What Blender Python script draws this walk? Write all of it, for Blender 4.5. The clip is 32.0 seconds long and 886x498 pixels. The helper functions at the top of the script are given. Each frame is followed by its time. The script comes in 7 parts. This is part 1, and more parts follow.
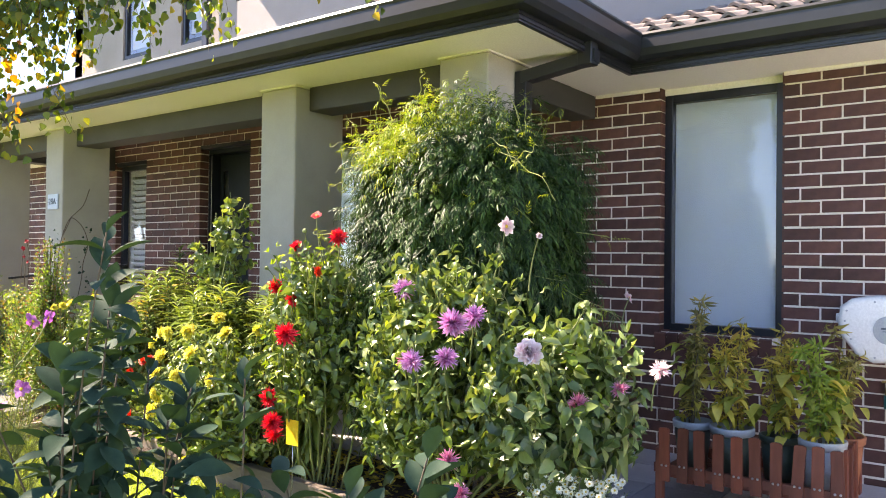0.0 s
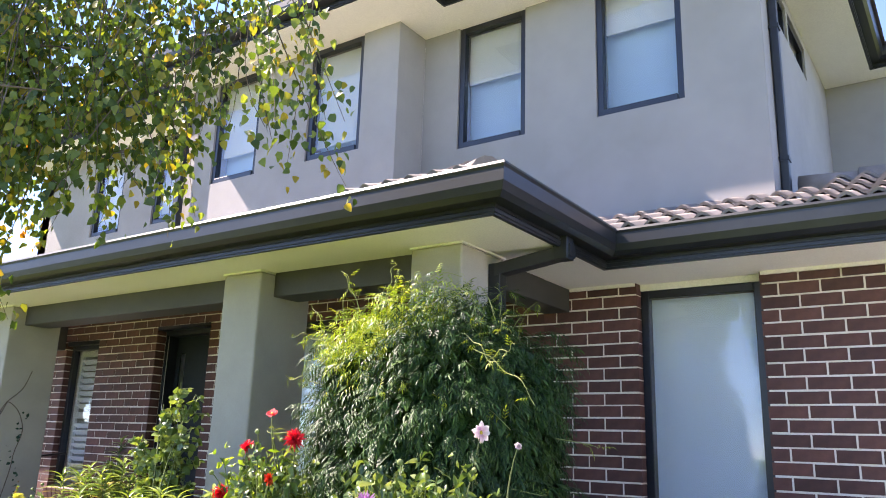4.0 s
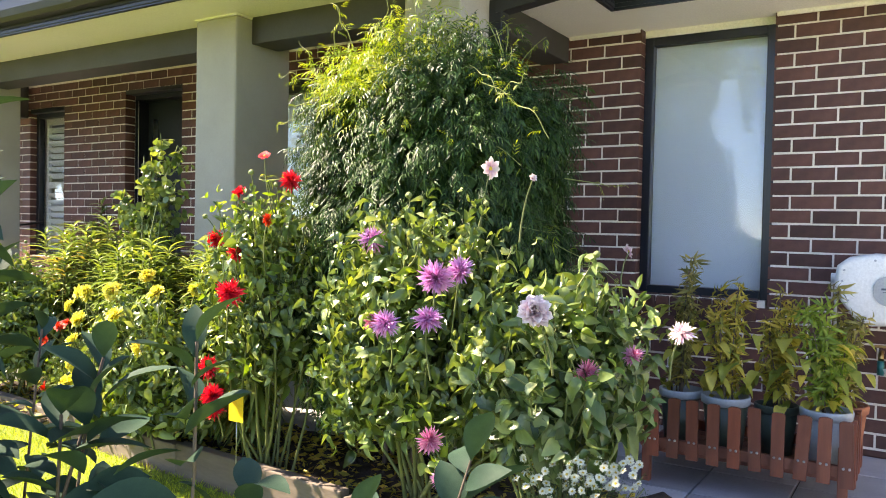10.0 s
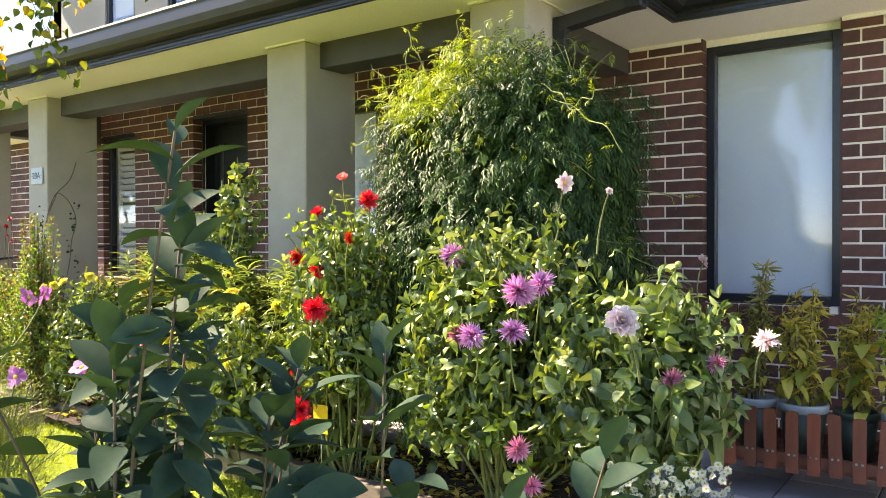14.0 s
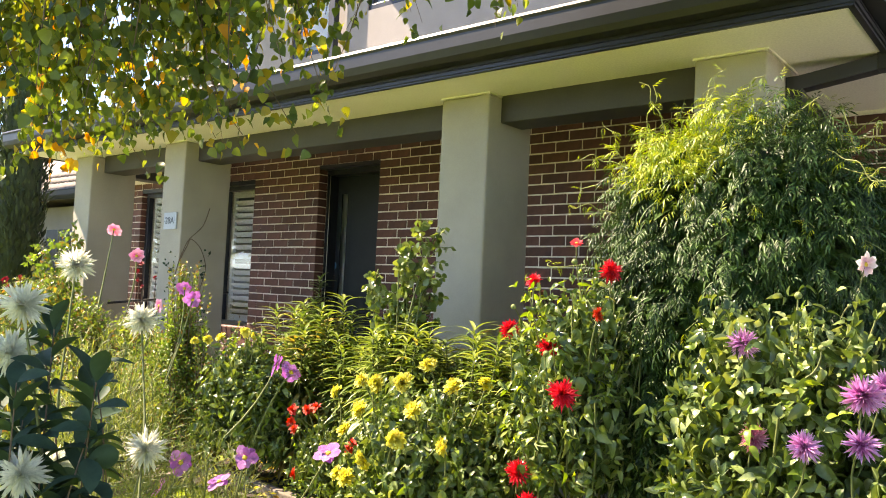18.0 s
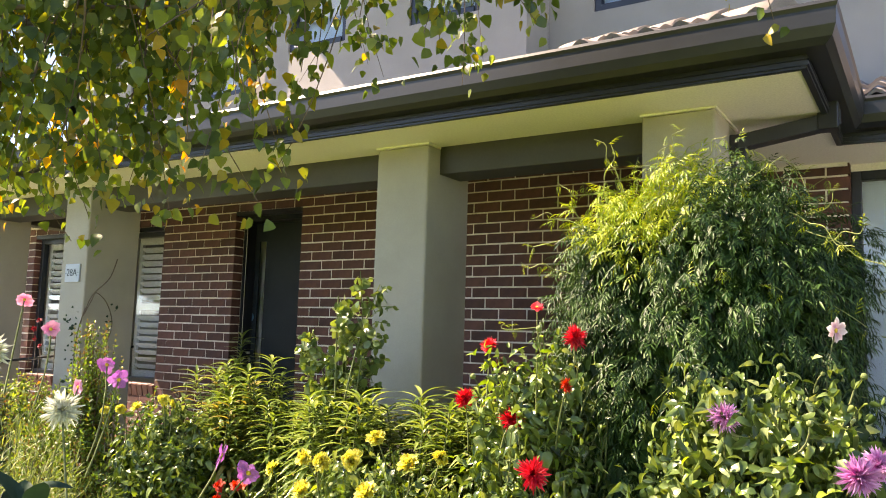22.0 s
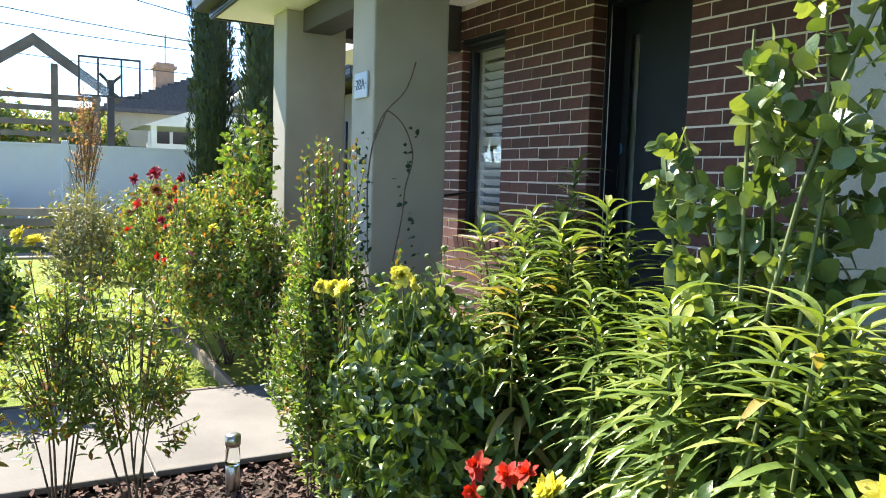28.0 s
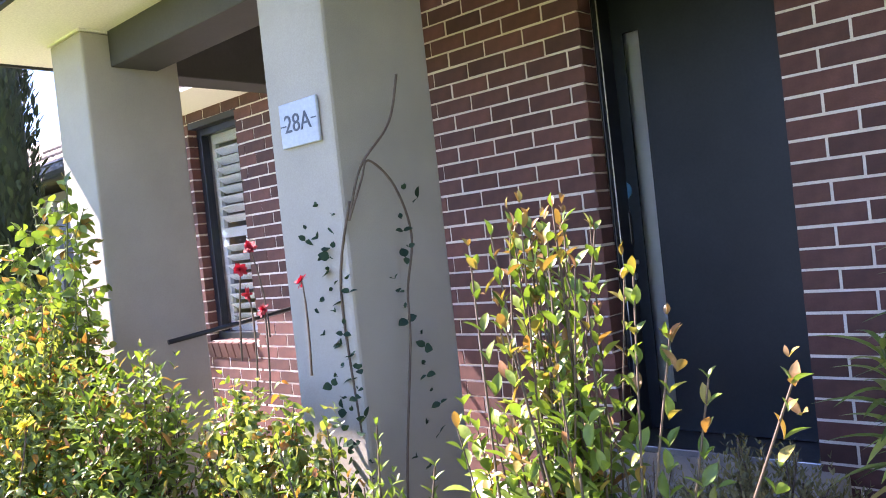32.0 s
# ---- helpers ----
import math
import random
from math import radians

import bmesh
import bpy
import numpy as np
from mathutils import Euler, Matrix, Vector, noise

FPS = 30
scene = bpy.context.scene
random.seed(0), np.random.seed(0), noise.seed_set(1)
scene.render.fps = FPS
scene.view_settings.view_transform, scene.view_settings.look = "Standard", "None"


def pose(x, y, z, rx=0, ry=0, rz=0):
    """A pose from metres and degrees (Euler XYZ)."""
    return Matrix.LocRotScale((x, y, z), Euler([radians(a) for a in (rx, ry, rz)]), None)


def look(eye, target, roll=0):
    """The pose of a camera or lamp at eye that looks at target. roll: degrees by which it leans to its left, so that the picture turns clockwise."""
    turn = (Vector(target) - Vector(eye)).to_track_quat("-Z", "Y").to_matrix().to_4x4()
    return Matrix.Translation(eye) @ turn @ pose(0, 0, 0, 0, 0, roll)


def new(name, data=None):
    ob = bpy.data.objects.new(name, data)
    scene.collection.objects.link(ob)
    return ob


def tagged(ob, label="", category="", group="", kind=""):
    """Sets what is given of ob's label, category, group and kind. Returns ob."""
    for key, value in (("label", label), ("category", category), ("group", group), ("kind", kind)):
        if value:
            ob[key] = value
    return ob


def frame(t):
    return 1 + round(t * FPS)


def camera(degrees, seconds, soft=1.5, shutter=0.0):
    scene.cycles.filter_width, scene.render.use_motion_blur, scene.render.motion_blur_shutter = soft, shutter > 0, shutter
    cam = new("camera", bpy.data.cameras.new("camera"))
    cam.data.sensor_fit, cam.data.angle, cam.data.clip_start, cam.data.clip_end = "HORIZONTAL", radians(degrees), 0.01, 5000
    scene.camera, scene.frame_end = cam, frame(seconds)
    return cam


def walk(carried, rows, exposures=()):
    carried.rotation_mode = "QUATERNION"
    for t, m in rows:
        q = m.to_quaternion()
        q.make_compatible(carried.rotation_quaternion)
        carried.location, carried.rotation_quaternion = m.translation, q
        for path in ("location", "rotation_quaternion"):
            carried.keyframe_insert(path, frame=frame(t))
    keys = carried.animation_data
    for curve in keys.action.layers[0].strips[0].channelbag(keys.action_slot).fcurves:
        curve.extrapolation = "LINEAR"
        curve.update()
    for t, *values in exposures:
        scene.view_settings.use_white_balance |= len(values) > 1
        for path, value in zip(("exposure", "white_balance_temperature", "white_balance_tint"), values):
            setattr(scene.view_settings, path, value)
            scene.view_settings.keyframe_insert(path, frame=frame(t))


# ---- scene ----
cam = camera(59.4, 32.0, soft=1.0)
PATH = [
    (0, (0.018, -0.009, 1.308), (-1.185, 1.588, 1.336), 0.7),
    (0.5, (0.038, 0.005, 1.319), (-1.139, 1.618, 1.425), 1.0),
    (1, (0.032, 0.019, 1.377), (-1.107, 1.65, 1.586), 1.4),
    (1.5, (0.041, 0.006, 1.396), (-1.063, 1.634, 1.759), 1.8),
    (2, (0.056, 0.016, 1.418), (-1.039, 1.594, 1.974), 2.7),
    (2.5, (0.092, 0.012, 1.414), (-1.023, 1.564, 2.001), 2.8),
    (4.5, (-0.26, 0.245, 1.408), (-1.344, 1.871, 1.833), 1.1),
    (5, (-0.357, 0.291, 1.382), (-1.366, 1.982, 1.731), 1.4),
    (5.5, (-0.454, 0.32, 1.37), (-1.383, 2.067, 1.656), 1.9),
    (6, (-0.498, 0.326, 1.346), (-1.362, 2.116, 1.571), 2.2),
    (6.5, (-0.46, 0.322, 1.302), (-1.305, 2.127, 1.474), 2.4),
    (7, (-0.411, 0.331, 1.275), (-1.289, 2.124, 1.385), 2.4),
    (7.5, (-0.405, 0.331, 1.264), (-1.329, 2.104, 1.314), 2.2),
    (8, (-0.411, 0.321, 1.24), (-1.375, 2.074, 1.24), 1.9),
    (8.5, (-0.4, 0.319, 1.229), (-1.393, 2.055, 1.201), 1.6),
    (9, (-0.405, 0.32, 1.232), (-1.414, 2.046, 1.188), 1.5),
    (9.5, (-0.407, 0.309, 1.237), (-1.44, 2.021, 1.182), 1.3),
    (10, (-0.408, 0.309, 1.224), (-1.473, 2.001, 1.171), 1.2),
    (10.5, (-0.434, 0.29, 1.224), (-1.529, 1.963, 1.171), 1.0),
    (11, (-0.48, 0.283, 1.225), (-1.587, 1.947, 1.177), 0.8),
    (11.5, (-0.511, 0.265, 1.225), (-1.607, 1.937, 1.183), 0.9),
    (12, (-0.533, 0.26, 1.231), (-1.599, 1.952, 1.19), 1.2),
    (12.5, (-0.542, 0.261, 1.233), (-1.592, 1.963, 1.189), 1.2),
    (13, (-0.487, 0.23, 1.228), (-1.555, 1.92, 1.183), 1.0),
    (13.5, (-0.438, 0.179, 1.231), (-1.549, 1.841, 1.187), 0.5),
    (14, (-0.454, 0.163, 1.233), (-1.622, 1.786, 1.211), -0.2),
    (14.5, (-0.576, 0.1, 1.25), (-1.803, 1.68, 1.259), -0.7),
    (15, (-0.687, 0.084, 1.262), (-1.968, 1.619, 1.307), -0.7),
    (15.5, (-0.797, 0.057, 1.276), (-2.125, 1.55, 1.362), -0.7),
    (17.5, (-1.277, 0.015, 1.311), (-2.583, 1.524, 1.451), 2.1),
    (18, (-1.325, -0.031, 1.297), (-2.589, 1.515, 1.411), 2.6),
    (18.5, (-1.376, -0.021, 1.292), (-2.604, 1.555, 1.393), 2.7),
    (19, (-1.439, 0.008, 1.353), (-2.629, 1.614, 1.432), 1.7),
    (19.5, (-1.511, 0.09, 1.333), (-2.656, 1.727, 1.429), 2.3),
    (20, (-1.573, 0.109, 1.334), (-2.682, 1.771, 1.427), 2.4),
    (20.5, (-1.603, 0.067, 1.326), (-2.688, 1.744, 1.413), 2.5),
    (21, (-1.622, 0.048, 1.328), (-2.701, 1.729, 1.421), 2.4),
    (21.5, (-1.621, 0.031, 1.341), (-2.698, 1.71, 1.475), 2.2),
    (22, (-1.612, 0.009, 1.409), (-2.674, 1.689, 1.63), 1.7),
    (22.5, (-1.633, 0.019, 1.392), (-2.674, 1.707, 1.652), 1.1),
    (23, (-1.725, 0.128, 1.339), (-2.764, 1.824, 1.55), 0.5),
    (23.5, (-1.838, 0.314, 1.314), (-2.898, 2.005, 1.441), -0.0),
    (24, (-1.971, 0.485, 1.263), (-3.038, 2.176, 1.313), -0.0),
    (24.5, (-2.168, 0.655, 1.26), (-3.243, 2.341, 1.231), 0.3),
    (26.5, (-2.574, 1.451, 1.28), (-4.008, 2.837, 1.132), 3.0),
    (27, (-2.732, 1.689, 1.279), (-4.315, 2.901, 1.116), 2.9),
    (27.5, (-2.941, 1.839, 1.283), (-4.629, 2.899, 1.111), 2.5),
    (28, (-3.198, 1.934, 1.295), (-4.948, 2.886, 1.116), 1.7),
    (28.5, (-3.457, 2.056, 1.296), (-5.228, 2.969, 1.123), 0.5),
    (29, (-3.694, 2.1, 1.323), (-5.449, 3.045, 1.156), -1.0),
    (29.5, (-4.039, 2.064, 1.343), (-5.746, 3.096, 1.195), -2.6),
    (30, (-4.314, 2.107, 1.345), (-5.96, 3.238, 1.224), -4.0),
    (30.5, (-4.57, 2.123, 1.379), (-6.134, 3.364, 1.269), -5.2),
    (31, (-4.84, 2.079, 1.37), (-6.331, 3.409, 1.288), -5.9),
    (31.5, (-5.092, 2.051, 1.358), (-6.512, 3.459, 1.309), -6.2),
    (32, (-5.412, 2.059, 1.392), (-6.743, 3.552, 1.368), -6.2),
]
walk(cam, [(t, look(eye, target, roll)) for t, eye, target, roll in PATH],
     [(0.0, 2.38, 7700, 24), (1.0, 2.42, 7250, 25), (2.0, 2.04, 6700, 28), (5.0, 2.28, 6900, 24), (7.0, 2.28, 7900, 25), (9.0, 2.46, 7800, 21), (13.0, 2.44, 8200, 19), (15.0, 2.25, 8400, 19), (20.0, 2.17, 8500, 19),
      (22.0, 2.11, 8500, 20), (23.0, 2.11, 9000, 25), (24.5, 2.15, 8900, 23), (27.0, 1.98, 6700, 12), (28.5, 1.92, 6600, 10), (30.0, 2.17, 6700, 13), (31.0, 2.42, 6700, 21), (32.0, 2.65, 6450, 35)])

# ---- world, sun, exposure ----
SUN_WAY = Vector((-3.2, -1.0, 3.6)).normalized()          # towards the sun
world = bpy.data.worlds.new("sky")
scene.world = world
world.use_nodes = True
wn = world.node_tree
sky = wn.nodes.new("ShaderNodeTexSky")
sky.sky_type, sky.sun_disc = "NISHITA", False
sky.sun_elevation = math.asin(SUN_WAY.z)
sky.sun_rotation = math.atan2(SUN_WAY.x, SUN_WAY.y)
sky.air_density, sky.dust_density, sky.ozone_density = 0.6, 0.0, 3.0
sky.altitude = 600
wn.links.new(sky.outputs[0], wn.nodes["Background"].inputs[0])
wn.nodes["Background"].inputs[1].default_value = 0.15
sun_data = bpy.data.lights.new("sun", "SUN")
sun_data.energy, sun_data.angle, sun_data.color = 5.0, radians(0.53), (1.0, 0.93, 0.82)
sun = new("sun", sun_data)
sun.matrix_world = look(SUN_WAY * 40, (0, 0, 0))

# ---- materials ----
def ramp(nt, fac, stops):
    r = nt.nodes.new("ShaderNodeValToRGB")
    while len(r.color_ramp.elements) < len(stops):
        r.color_ramp.elements.new(0.5)
    for e, (p, c) in zip(r.color_ramp.elements, stops):
        e.position, e.color = p, (*c, 1)
    nt.links.new(fac, r.inputs[0])
    return r.outputs[0]


def noise_tex(nt, scale, detail=4.0, rough=0.6, stretch=(1, 1, 1), space="Object"):
    tc = nt.nodes.new("ShaderNodeTexCoord")
    mp = nt.nodes.new("ShaderNodeMapping")
    mp.inputs["Scale"].default_value = stretch
    nt.links.new(tc.outputs[space], mp.inputs[0])
    n = nt.nodes.new("ShaderNodeTexNoise")
    n.inputs["Scale"].default_value, n.inputs["Detail"].default_value, n.inputs["Roughness"].default_value = scale, detail, rough
    nt.links.new(mp.outputs[0], n.inputs["Vector"])
    return n.outputs["Fac"]


def mix_rgb(nt, kind, fac, a, b):
    m = nt.nodes.new("ShaderNodeMix")
    m.data_type, m.blend_type = "RGBA", kind
    for sock, v in ((m.inputs[0], fac), (m.inputs[6], a), (m.inputs[7], b)):
        if isinstance(v, (int, float)):
            sock.default_value = v
        elif isinstance(v, tuple):
            sock.default_value = (*v, 1)
        else:
            nt.links.new(v, sock)
    return m.outputs[2]


def material(name):
    m = bpy.data.materials.new(name)
    m.use_nodes = True
    return m, m.node_tree, m.node_tree.nodes["Principled BSDF"]


def plain(name, low, high, rough=0.6, scale=6.0, fine=80.0, bump=0.15, metal=0.0, stretch=(1, 1, 1), per="", coat=0.0, dist=0.002):
    """A surface between two colours: broad stains, fine grain, relief; per: variation from piece to piece."""
    m, nt, b = material(name)
    c = ramp(nt, noise_tex(nt, scale, 5, 0.6, stretch), [(0.3, low), (0.7, high)])
    f = noise_tex(nt, fine, 3, 0.7, stretch)
    c = mix_rgb(nt, "MULTIPLY", 0.35, c, ramp(nt, f, [(0.25, (0.55, 0.55, 0.55)), (0.75, (1.25, 1.25, 1.25))]))
    if per == "object":
        o = nt.nodes.new("ShaderNodeObjectInfo").outputs["Random"]
        c = mix_rgb(nt, "MULTIPLY", 0.8, c, ramp(nt, o, [(0.0, (0.6, 0.58, 0.58)), (0.5, (1, 1, 1)), (1.0, (1.35, 1.25, 1.2))]))
    elif per == "island":
        o = nt.nodes.new("ShaderNodeNewGeometry").outputs["Random Per Island"]
        c = mix_rgb(nt, "MULTIPLY", 0.8, c, ramp(nt, o, [(0.0, (0.6, 0.58, 0.58)), (0.5, (1, 1, 1)), (1.0, (1.35, 1.25, 1.2))]))
    nt.links.new(c, b.inputs["Base Color"])
    b.inputs["Roughness"].default_value, b.inputs["Metallic"].default_value = rough, metal
    b.inputs["Coat Weight"].default_value = coat
    if bump:
        bp = nt.nodes.new("ShaderNodeBump")
        bp.inputs["Strength"].default_value, bp.inputs["Distance"].default_value = bump, dist
        nt.links.new(f, bp.inputs["Height"])
        nt.links.new(bp.outputs[0], b.inputs["Normal"])
    return m


def leafy(name, dark, mid, light, gloss=0.42, through_light=0.35, glow=(1.3, 1.25, 0.35), vary=1.0, odd=None, tip=None, relief=0.5):
    """Leaves and petals: colour varies from leaf to leaf, light passes through the blade."""
    m, nt, b = material(name)
    isl = nt.nodes.new("ShaderNodeNewGeometry").outputs["Random Per Island"]
    stops = [(0.0, dark), (0.5, mid), (0.9, light)] if not odd else [(0.0, dark), (0.45, mid), (0.8, light), (0.97, odd)]
    c = ramp(nt, isl, stops)
    big = noise_tex(nt, 2.2, 3, 0.6)
    c = mix_rgb(nt, "MULTIPLY", 0.6 * vary, c, ramp(nt, big, [(0.3, (0.55, 0.6, 0.5)), (0.7, (1.3, 1.25, 1.1))]))
    fine = noise_tex(nt, 60, 3, 0.6)
    c = mix_rgb(nt, "MULTIPLY", 0.35, c, ramp(nt, fine, [(0.3, (0.7, 0.7, 0.7)), (0.7, (1.2, 1.2, 1.2))]))
    if tip:
        far = nt.nodes.new("ShaderNodeVectorMath")
        far.operation = "LENGTH"
        nt.links.new(nt.nodes.new("ShaderNodeTexCoord").outputs["Object"], far.inputs[0])
        c = mix_rgb(nt, "MIX", ramp(nt, far.outputs["Value"], [(0.35, (0, 0, 0)), (0.95, (1, 1, 1))]), c, tip)
    nt.links.new(c, b.inputs["Base Color"])
    b.inputs["Roughness"].default_value = gloss
    bp = nt.nodes.new("ShaderNodeBump")
    bp.inputs["Strength"].default_value, bp.inputs["Distance"].default_value = relief, 0.004
    nt.links.new(noise_tex(nt, 85, 2, 0.5), bp.inputs["Height"])
    nt.links.new(bp.outputs[0], b.inputs["Normal"])
    tr = nt.nodes.new("ShaderNodeBsdfTranslucent")
    nt.links.new(mix_rgb(nt, "MULTIPLY", 1.0, c, glow), tr.inputs["Color"])
    mx = nt.nodes.new("ShaderNodeMixShader")
    mx.inputs[0].default_value = through_light
    nt.links.new(b.outputs[0], mx.inputs[1])
    nt.links.new(tr.outputs[0], mx.inputs[2])
    nt.links.new(mx.outputs[0], nt.nodes["Material Output"].inputs[0])
    return m


BRICK = plain("chocolate_brick", (0.064, 0.027, 0.023), (0.122, 0.052, 0.043), 0.75, 9, 130, 0.5, per="object", dist=0.003)
BRICK_FAR = plain("chocolate_brick_joined", (0.064, 0.027, 0.023), (0.122, 0.052, 0.043), 0.75, 9, 130, 0.5, per="island", dist=0.003)
MORTAR = plain("pale_mortar", (0.70, 0.65, 0.57), (0.83, 0.78, 0.70), 0.95, 12, 200, 0.5)
RENDER = plain("grey_green_render", (0.34, 0.325, 0.28), (0.41, 0.39, 0.34), 0.92, 2.5, 260, 0.5)
RENDER_UP = plain("grey_render", (0.265, 0.25, 0.243), (0.32, 0.30, 0.293), 0.92, 2.0, 260, 0.4)
SOFFIT = plain("cream_soffit", (0.82, 0.80, 0.73), (0.87, 0.85, 0.79), 0.7, 1.5, 90, 0.1)
CHARCOAL = plain("charcoal_metal", (0.011, 0.0125, 0.015), (0.018, 0.020, 0.023), 0.40, 4, 40, 0.05)
BEAM = plain("dark_beam_paint", (0.04, 0.04, 0.037), (0.055, 0.055, 0.05), 0.55, 4, 70, 0.1)
FRAME = plain("black_window_frame", (0.008, 0.011, 0.018), (0.014, 0.017, 0.026), 0.35, 5, 60, 0.05)
DOOR = plain("charcoal_door", (0.014, 0.020, 0.027), (0.020, 0.028, 0.036), 0.45, 3, 90, 0.08)
DOOR.node_tree.nodes["Principled BSDF"].inputs["Specular IOR Level"].default_value = 0.25
TILE = plain("grey_roof_tile", (0.24, 0.2, 0.17), (0.36, 0.31, 0.27), 0.8, 5, 120, 0.4, per="island")
CONCRETE = plain("concrete", (0.13, 0.122, 0.112), (0.19, 0.18, 0.165), 0.9, 2.2, 160, 0.4)
PORCH_SLAB = plain("pale_porch_concrete", (0.36, 0.345, 0.32), (0.45, 0.435, 0.41), 0.85, 2.2, 160, 0.3)
PAVER = plain("blue_grey_paver", (0.33, 0.345, 0.38), (0.43, 0.445, 0.48), 0.8, 3, 120, 0.3, per="object")
BLIND_UP = plain("cream_blind", (0.60, 0.59, 0.54), (0.66, 0.65, 0.60), 0.85, 1.5, 300, 0.05)
# curtain colour holds the blue sky reflection of the upper panes
SHEER_SKY = plain("sky_tinted_sheer", (0.40, 0.53, 0.63), (0.45, 0.58, 0.68), 0.8, 1.5, 300, 0.05)
BLIND = plain("white_blind", (0.76, 0.86, 0.97), (0.81, 0.90, 0.98), 0.8, 1.5, 300, 0.05)
WHITE = plain("white_paint", (0.72, 0.72, 0.70), (0.80, 0.80, 0.78), 0.5, 3, 90, 0.08)
GREY_TIMBER = plain("weathered_timber", (0.16, 0.14, 0.12), (0.30, 0.27, 0.23), 0.85, 4, 60, 0.5, stretch=(0.15, 1, 1), per="object")
RED_TIMBER = plain("red_stained_timber", (0.12, 0.032, 0.018), (0.24, 0.07, 0.036), 0.55, 6, 50, 0.35, stretch=(1, 1, 0.12), per="object")
SOIL = plain("dark_soil", (0.028, 0.02, 0.014), (0.07, 0.05, 0.035), 0.95, 14, 90, 1.0, dist=0.02)
MULCH = plain("bark_chip", (0.05, 0.03, 0.024), (0.16, 0.095, 0.075), 0.9, 20, 90, 0.6, per="island")
GRASS_GROUND = plain("grass_ground", (0.12, 0.17, 0.018), (0.22, 0.28, 0.028), 0.95, 3, 60, 1.0, dist=0.02)
STEM = plain("green_stem", (0.07, 0.10, 0.03), (0.16, 0.18, 0.06), 0.6, 12, 60, 0.2)
WOODY = plain("brown_twig", (0.07, 0.05, 0.035), (0.15, 0.11, 0.08), 0.85, 20, 90, 0.5)
LEAF = leafy("garden_leaf", (0.035, 0.075, 0.018), (0.07, 0.13, 0.03), (0.13, 0.20, 0.05))


def glassy(name, tint=(0.98, 0.99, 1.0), rough=0.0):
    m, nt, b = material(name)
    b.inputs["Base Color"].default_value = (*tint, 1)
    b.inputs["Transmission Weight"].default_value = 1.0
    b.inputs["Roughness"].default_value, b.inputs["IOR"].default_value = rough, 1.45
    return m


GLASS = glassy("window_glass")

# ---- building helpers ----
def box(bm, x0, x1, y0, y1, z0, z1, bevel=0.0):
    vs = [bm.verts.new((x, y, z)) for x in (x0, x1) for y in (y0, y1) for z in (z0, z1)]
    fs = [bm.faces.new([vs[i] for i in f]) for f in ((0, 1, 3, 2), (4, 6, 7, 5), (0, 4, 5, 1), (2, 3, 7, 6), (0, 2, 6, 4), (1, 5, 7, 3))]
    if bevel:
        es = {e for f in fs for e in f.edges}
        bmesh.ops.bevel(bm, geom=list(es), offset=bevel, segments=2, affect="EDGES", profile=0.5)
    return vs


def made(*boxes, bevel=0.0):
    bm = bmesh.new()
    for b in boxes:
        box(bm, *b, bevel=bevel)
    return bm


def ring_points(c, u, v, r, n):
    return [c + (u * math.cos(2 * math.pi * i / n) + v * math.sin(2 * math.pi * i / n)) * r for i in range(n)]


def tube(bm, pts, radii, n=8, caps=True):
    """A tube along points; radii: one number or one a point."""
    pts = [Vector(p) for p in pts]
    radii = [radii] * len(pts) if isinstance(radii, (int, float)) else radii
    rings, u = [], None
    for i, p in enumerate(pts):
        d = (pts[min(i + 1, len(pts) - 1)] - pts[max(i - 1, 0)]).normalized()
        u = d.orthogonal().normalized() if u is None else (u - d * u.dot(d)).normalized()
        rings.append([bm.verts.new(q) for q in ring_points(p, u, d.cross(u), radii[i], n)])
    for a, b in zip(rings, rings[1:]):
        for i in range(n):
            f = bm.faces.new((a[i], a[(i + 1) % n], b[(i + 1) % n], b[i]))
            f.smooth = True
    if caps:
        bm.faces.new(rings[0][::-1])
        bm.faces.new(rings[-1])
    return bm


def turned(bm, profile, n=24, at=(0, 0, 0), closed=True):
    """A body of revolution round z from (radius, height) pairs."""
    rings = [[bm.verts.new((at[0] + r * math.cos(2 * math.pi * i / n), at[1] + r * math.sin(2 * math.pi * i / n), at[2] + z)) for i in range(n)] for r, z in profile]
    for a, b in zip(rings, rings[1:]):
        for i in range(n):
            bm.faces.new((a[i], a[(i + 1) % n], b[(i + 1) % n], b[i])).smooth = True
    if closed:
        bm.faces.new(rings[0][::-1])
        bm.faces.new(rings[-1])
    return bm


def prism(bm, outline, axis, lo, hi):
    """Extrudes a closed outline of (a, b) pairs along an axis from lo to hi."""
    put = {"x": lambda a, b, c: (c, a, b), "y": lambda a, b, c: (a, c, b), "z": lambda a, b, c: (a, b, c)}[axis]
    r0 = [bm.verts.new(put(a, b, lo)) for a, b in outline]
    r1 = [bm.verts.new(put(a, b, hi)) for a, b in outline]
    n = len(outline)
    for i in range(n):
        bm.faces.new((r0[i], r0[(i + 1) % n], r1[(i + 1) % n], r1[i]))
    bm.faces.new(r0[::-1])
    bm.faces.new(r1)
    bmesh.ops.recalc_face_normals(bm, faces=bm.faces[:])
    return bm


def mesh_of(bm, name, mat, fix=True):
    if fix:
        bmesh.ops.recalc_face_normals(bm, faces=bm.faces[:])
    me = bpy.data.meshes.new(name)
    bm.to_mesh(me)
    bm.free()
    me.materials.append(mat)
    return me


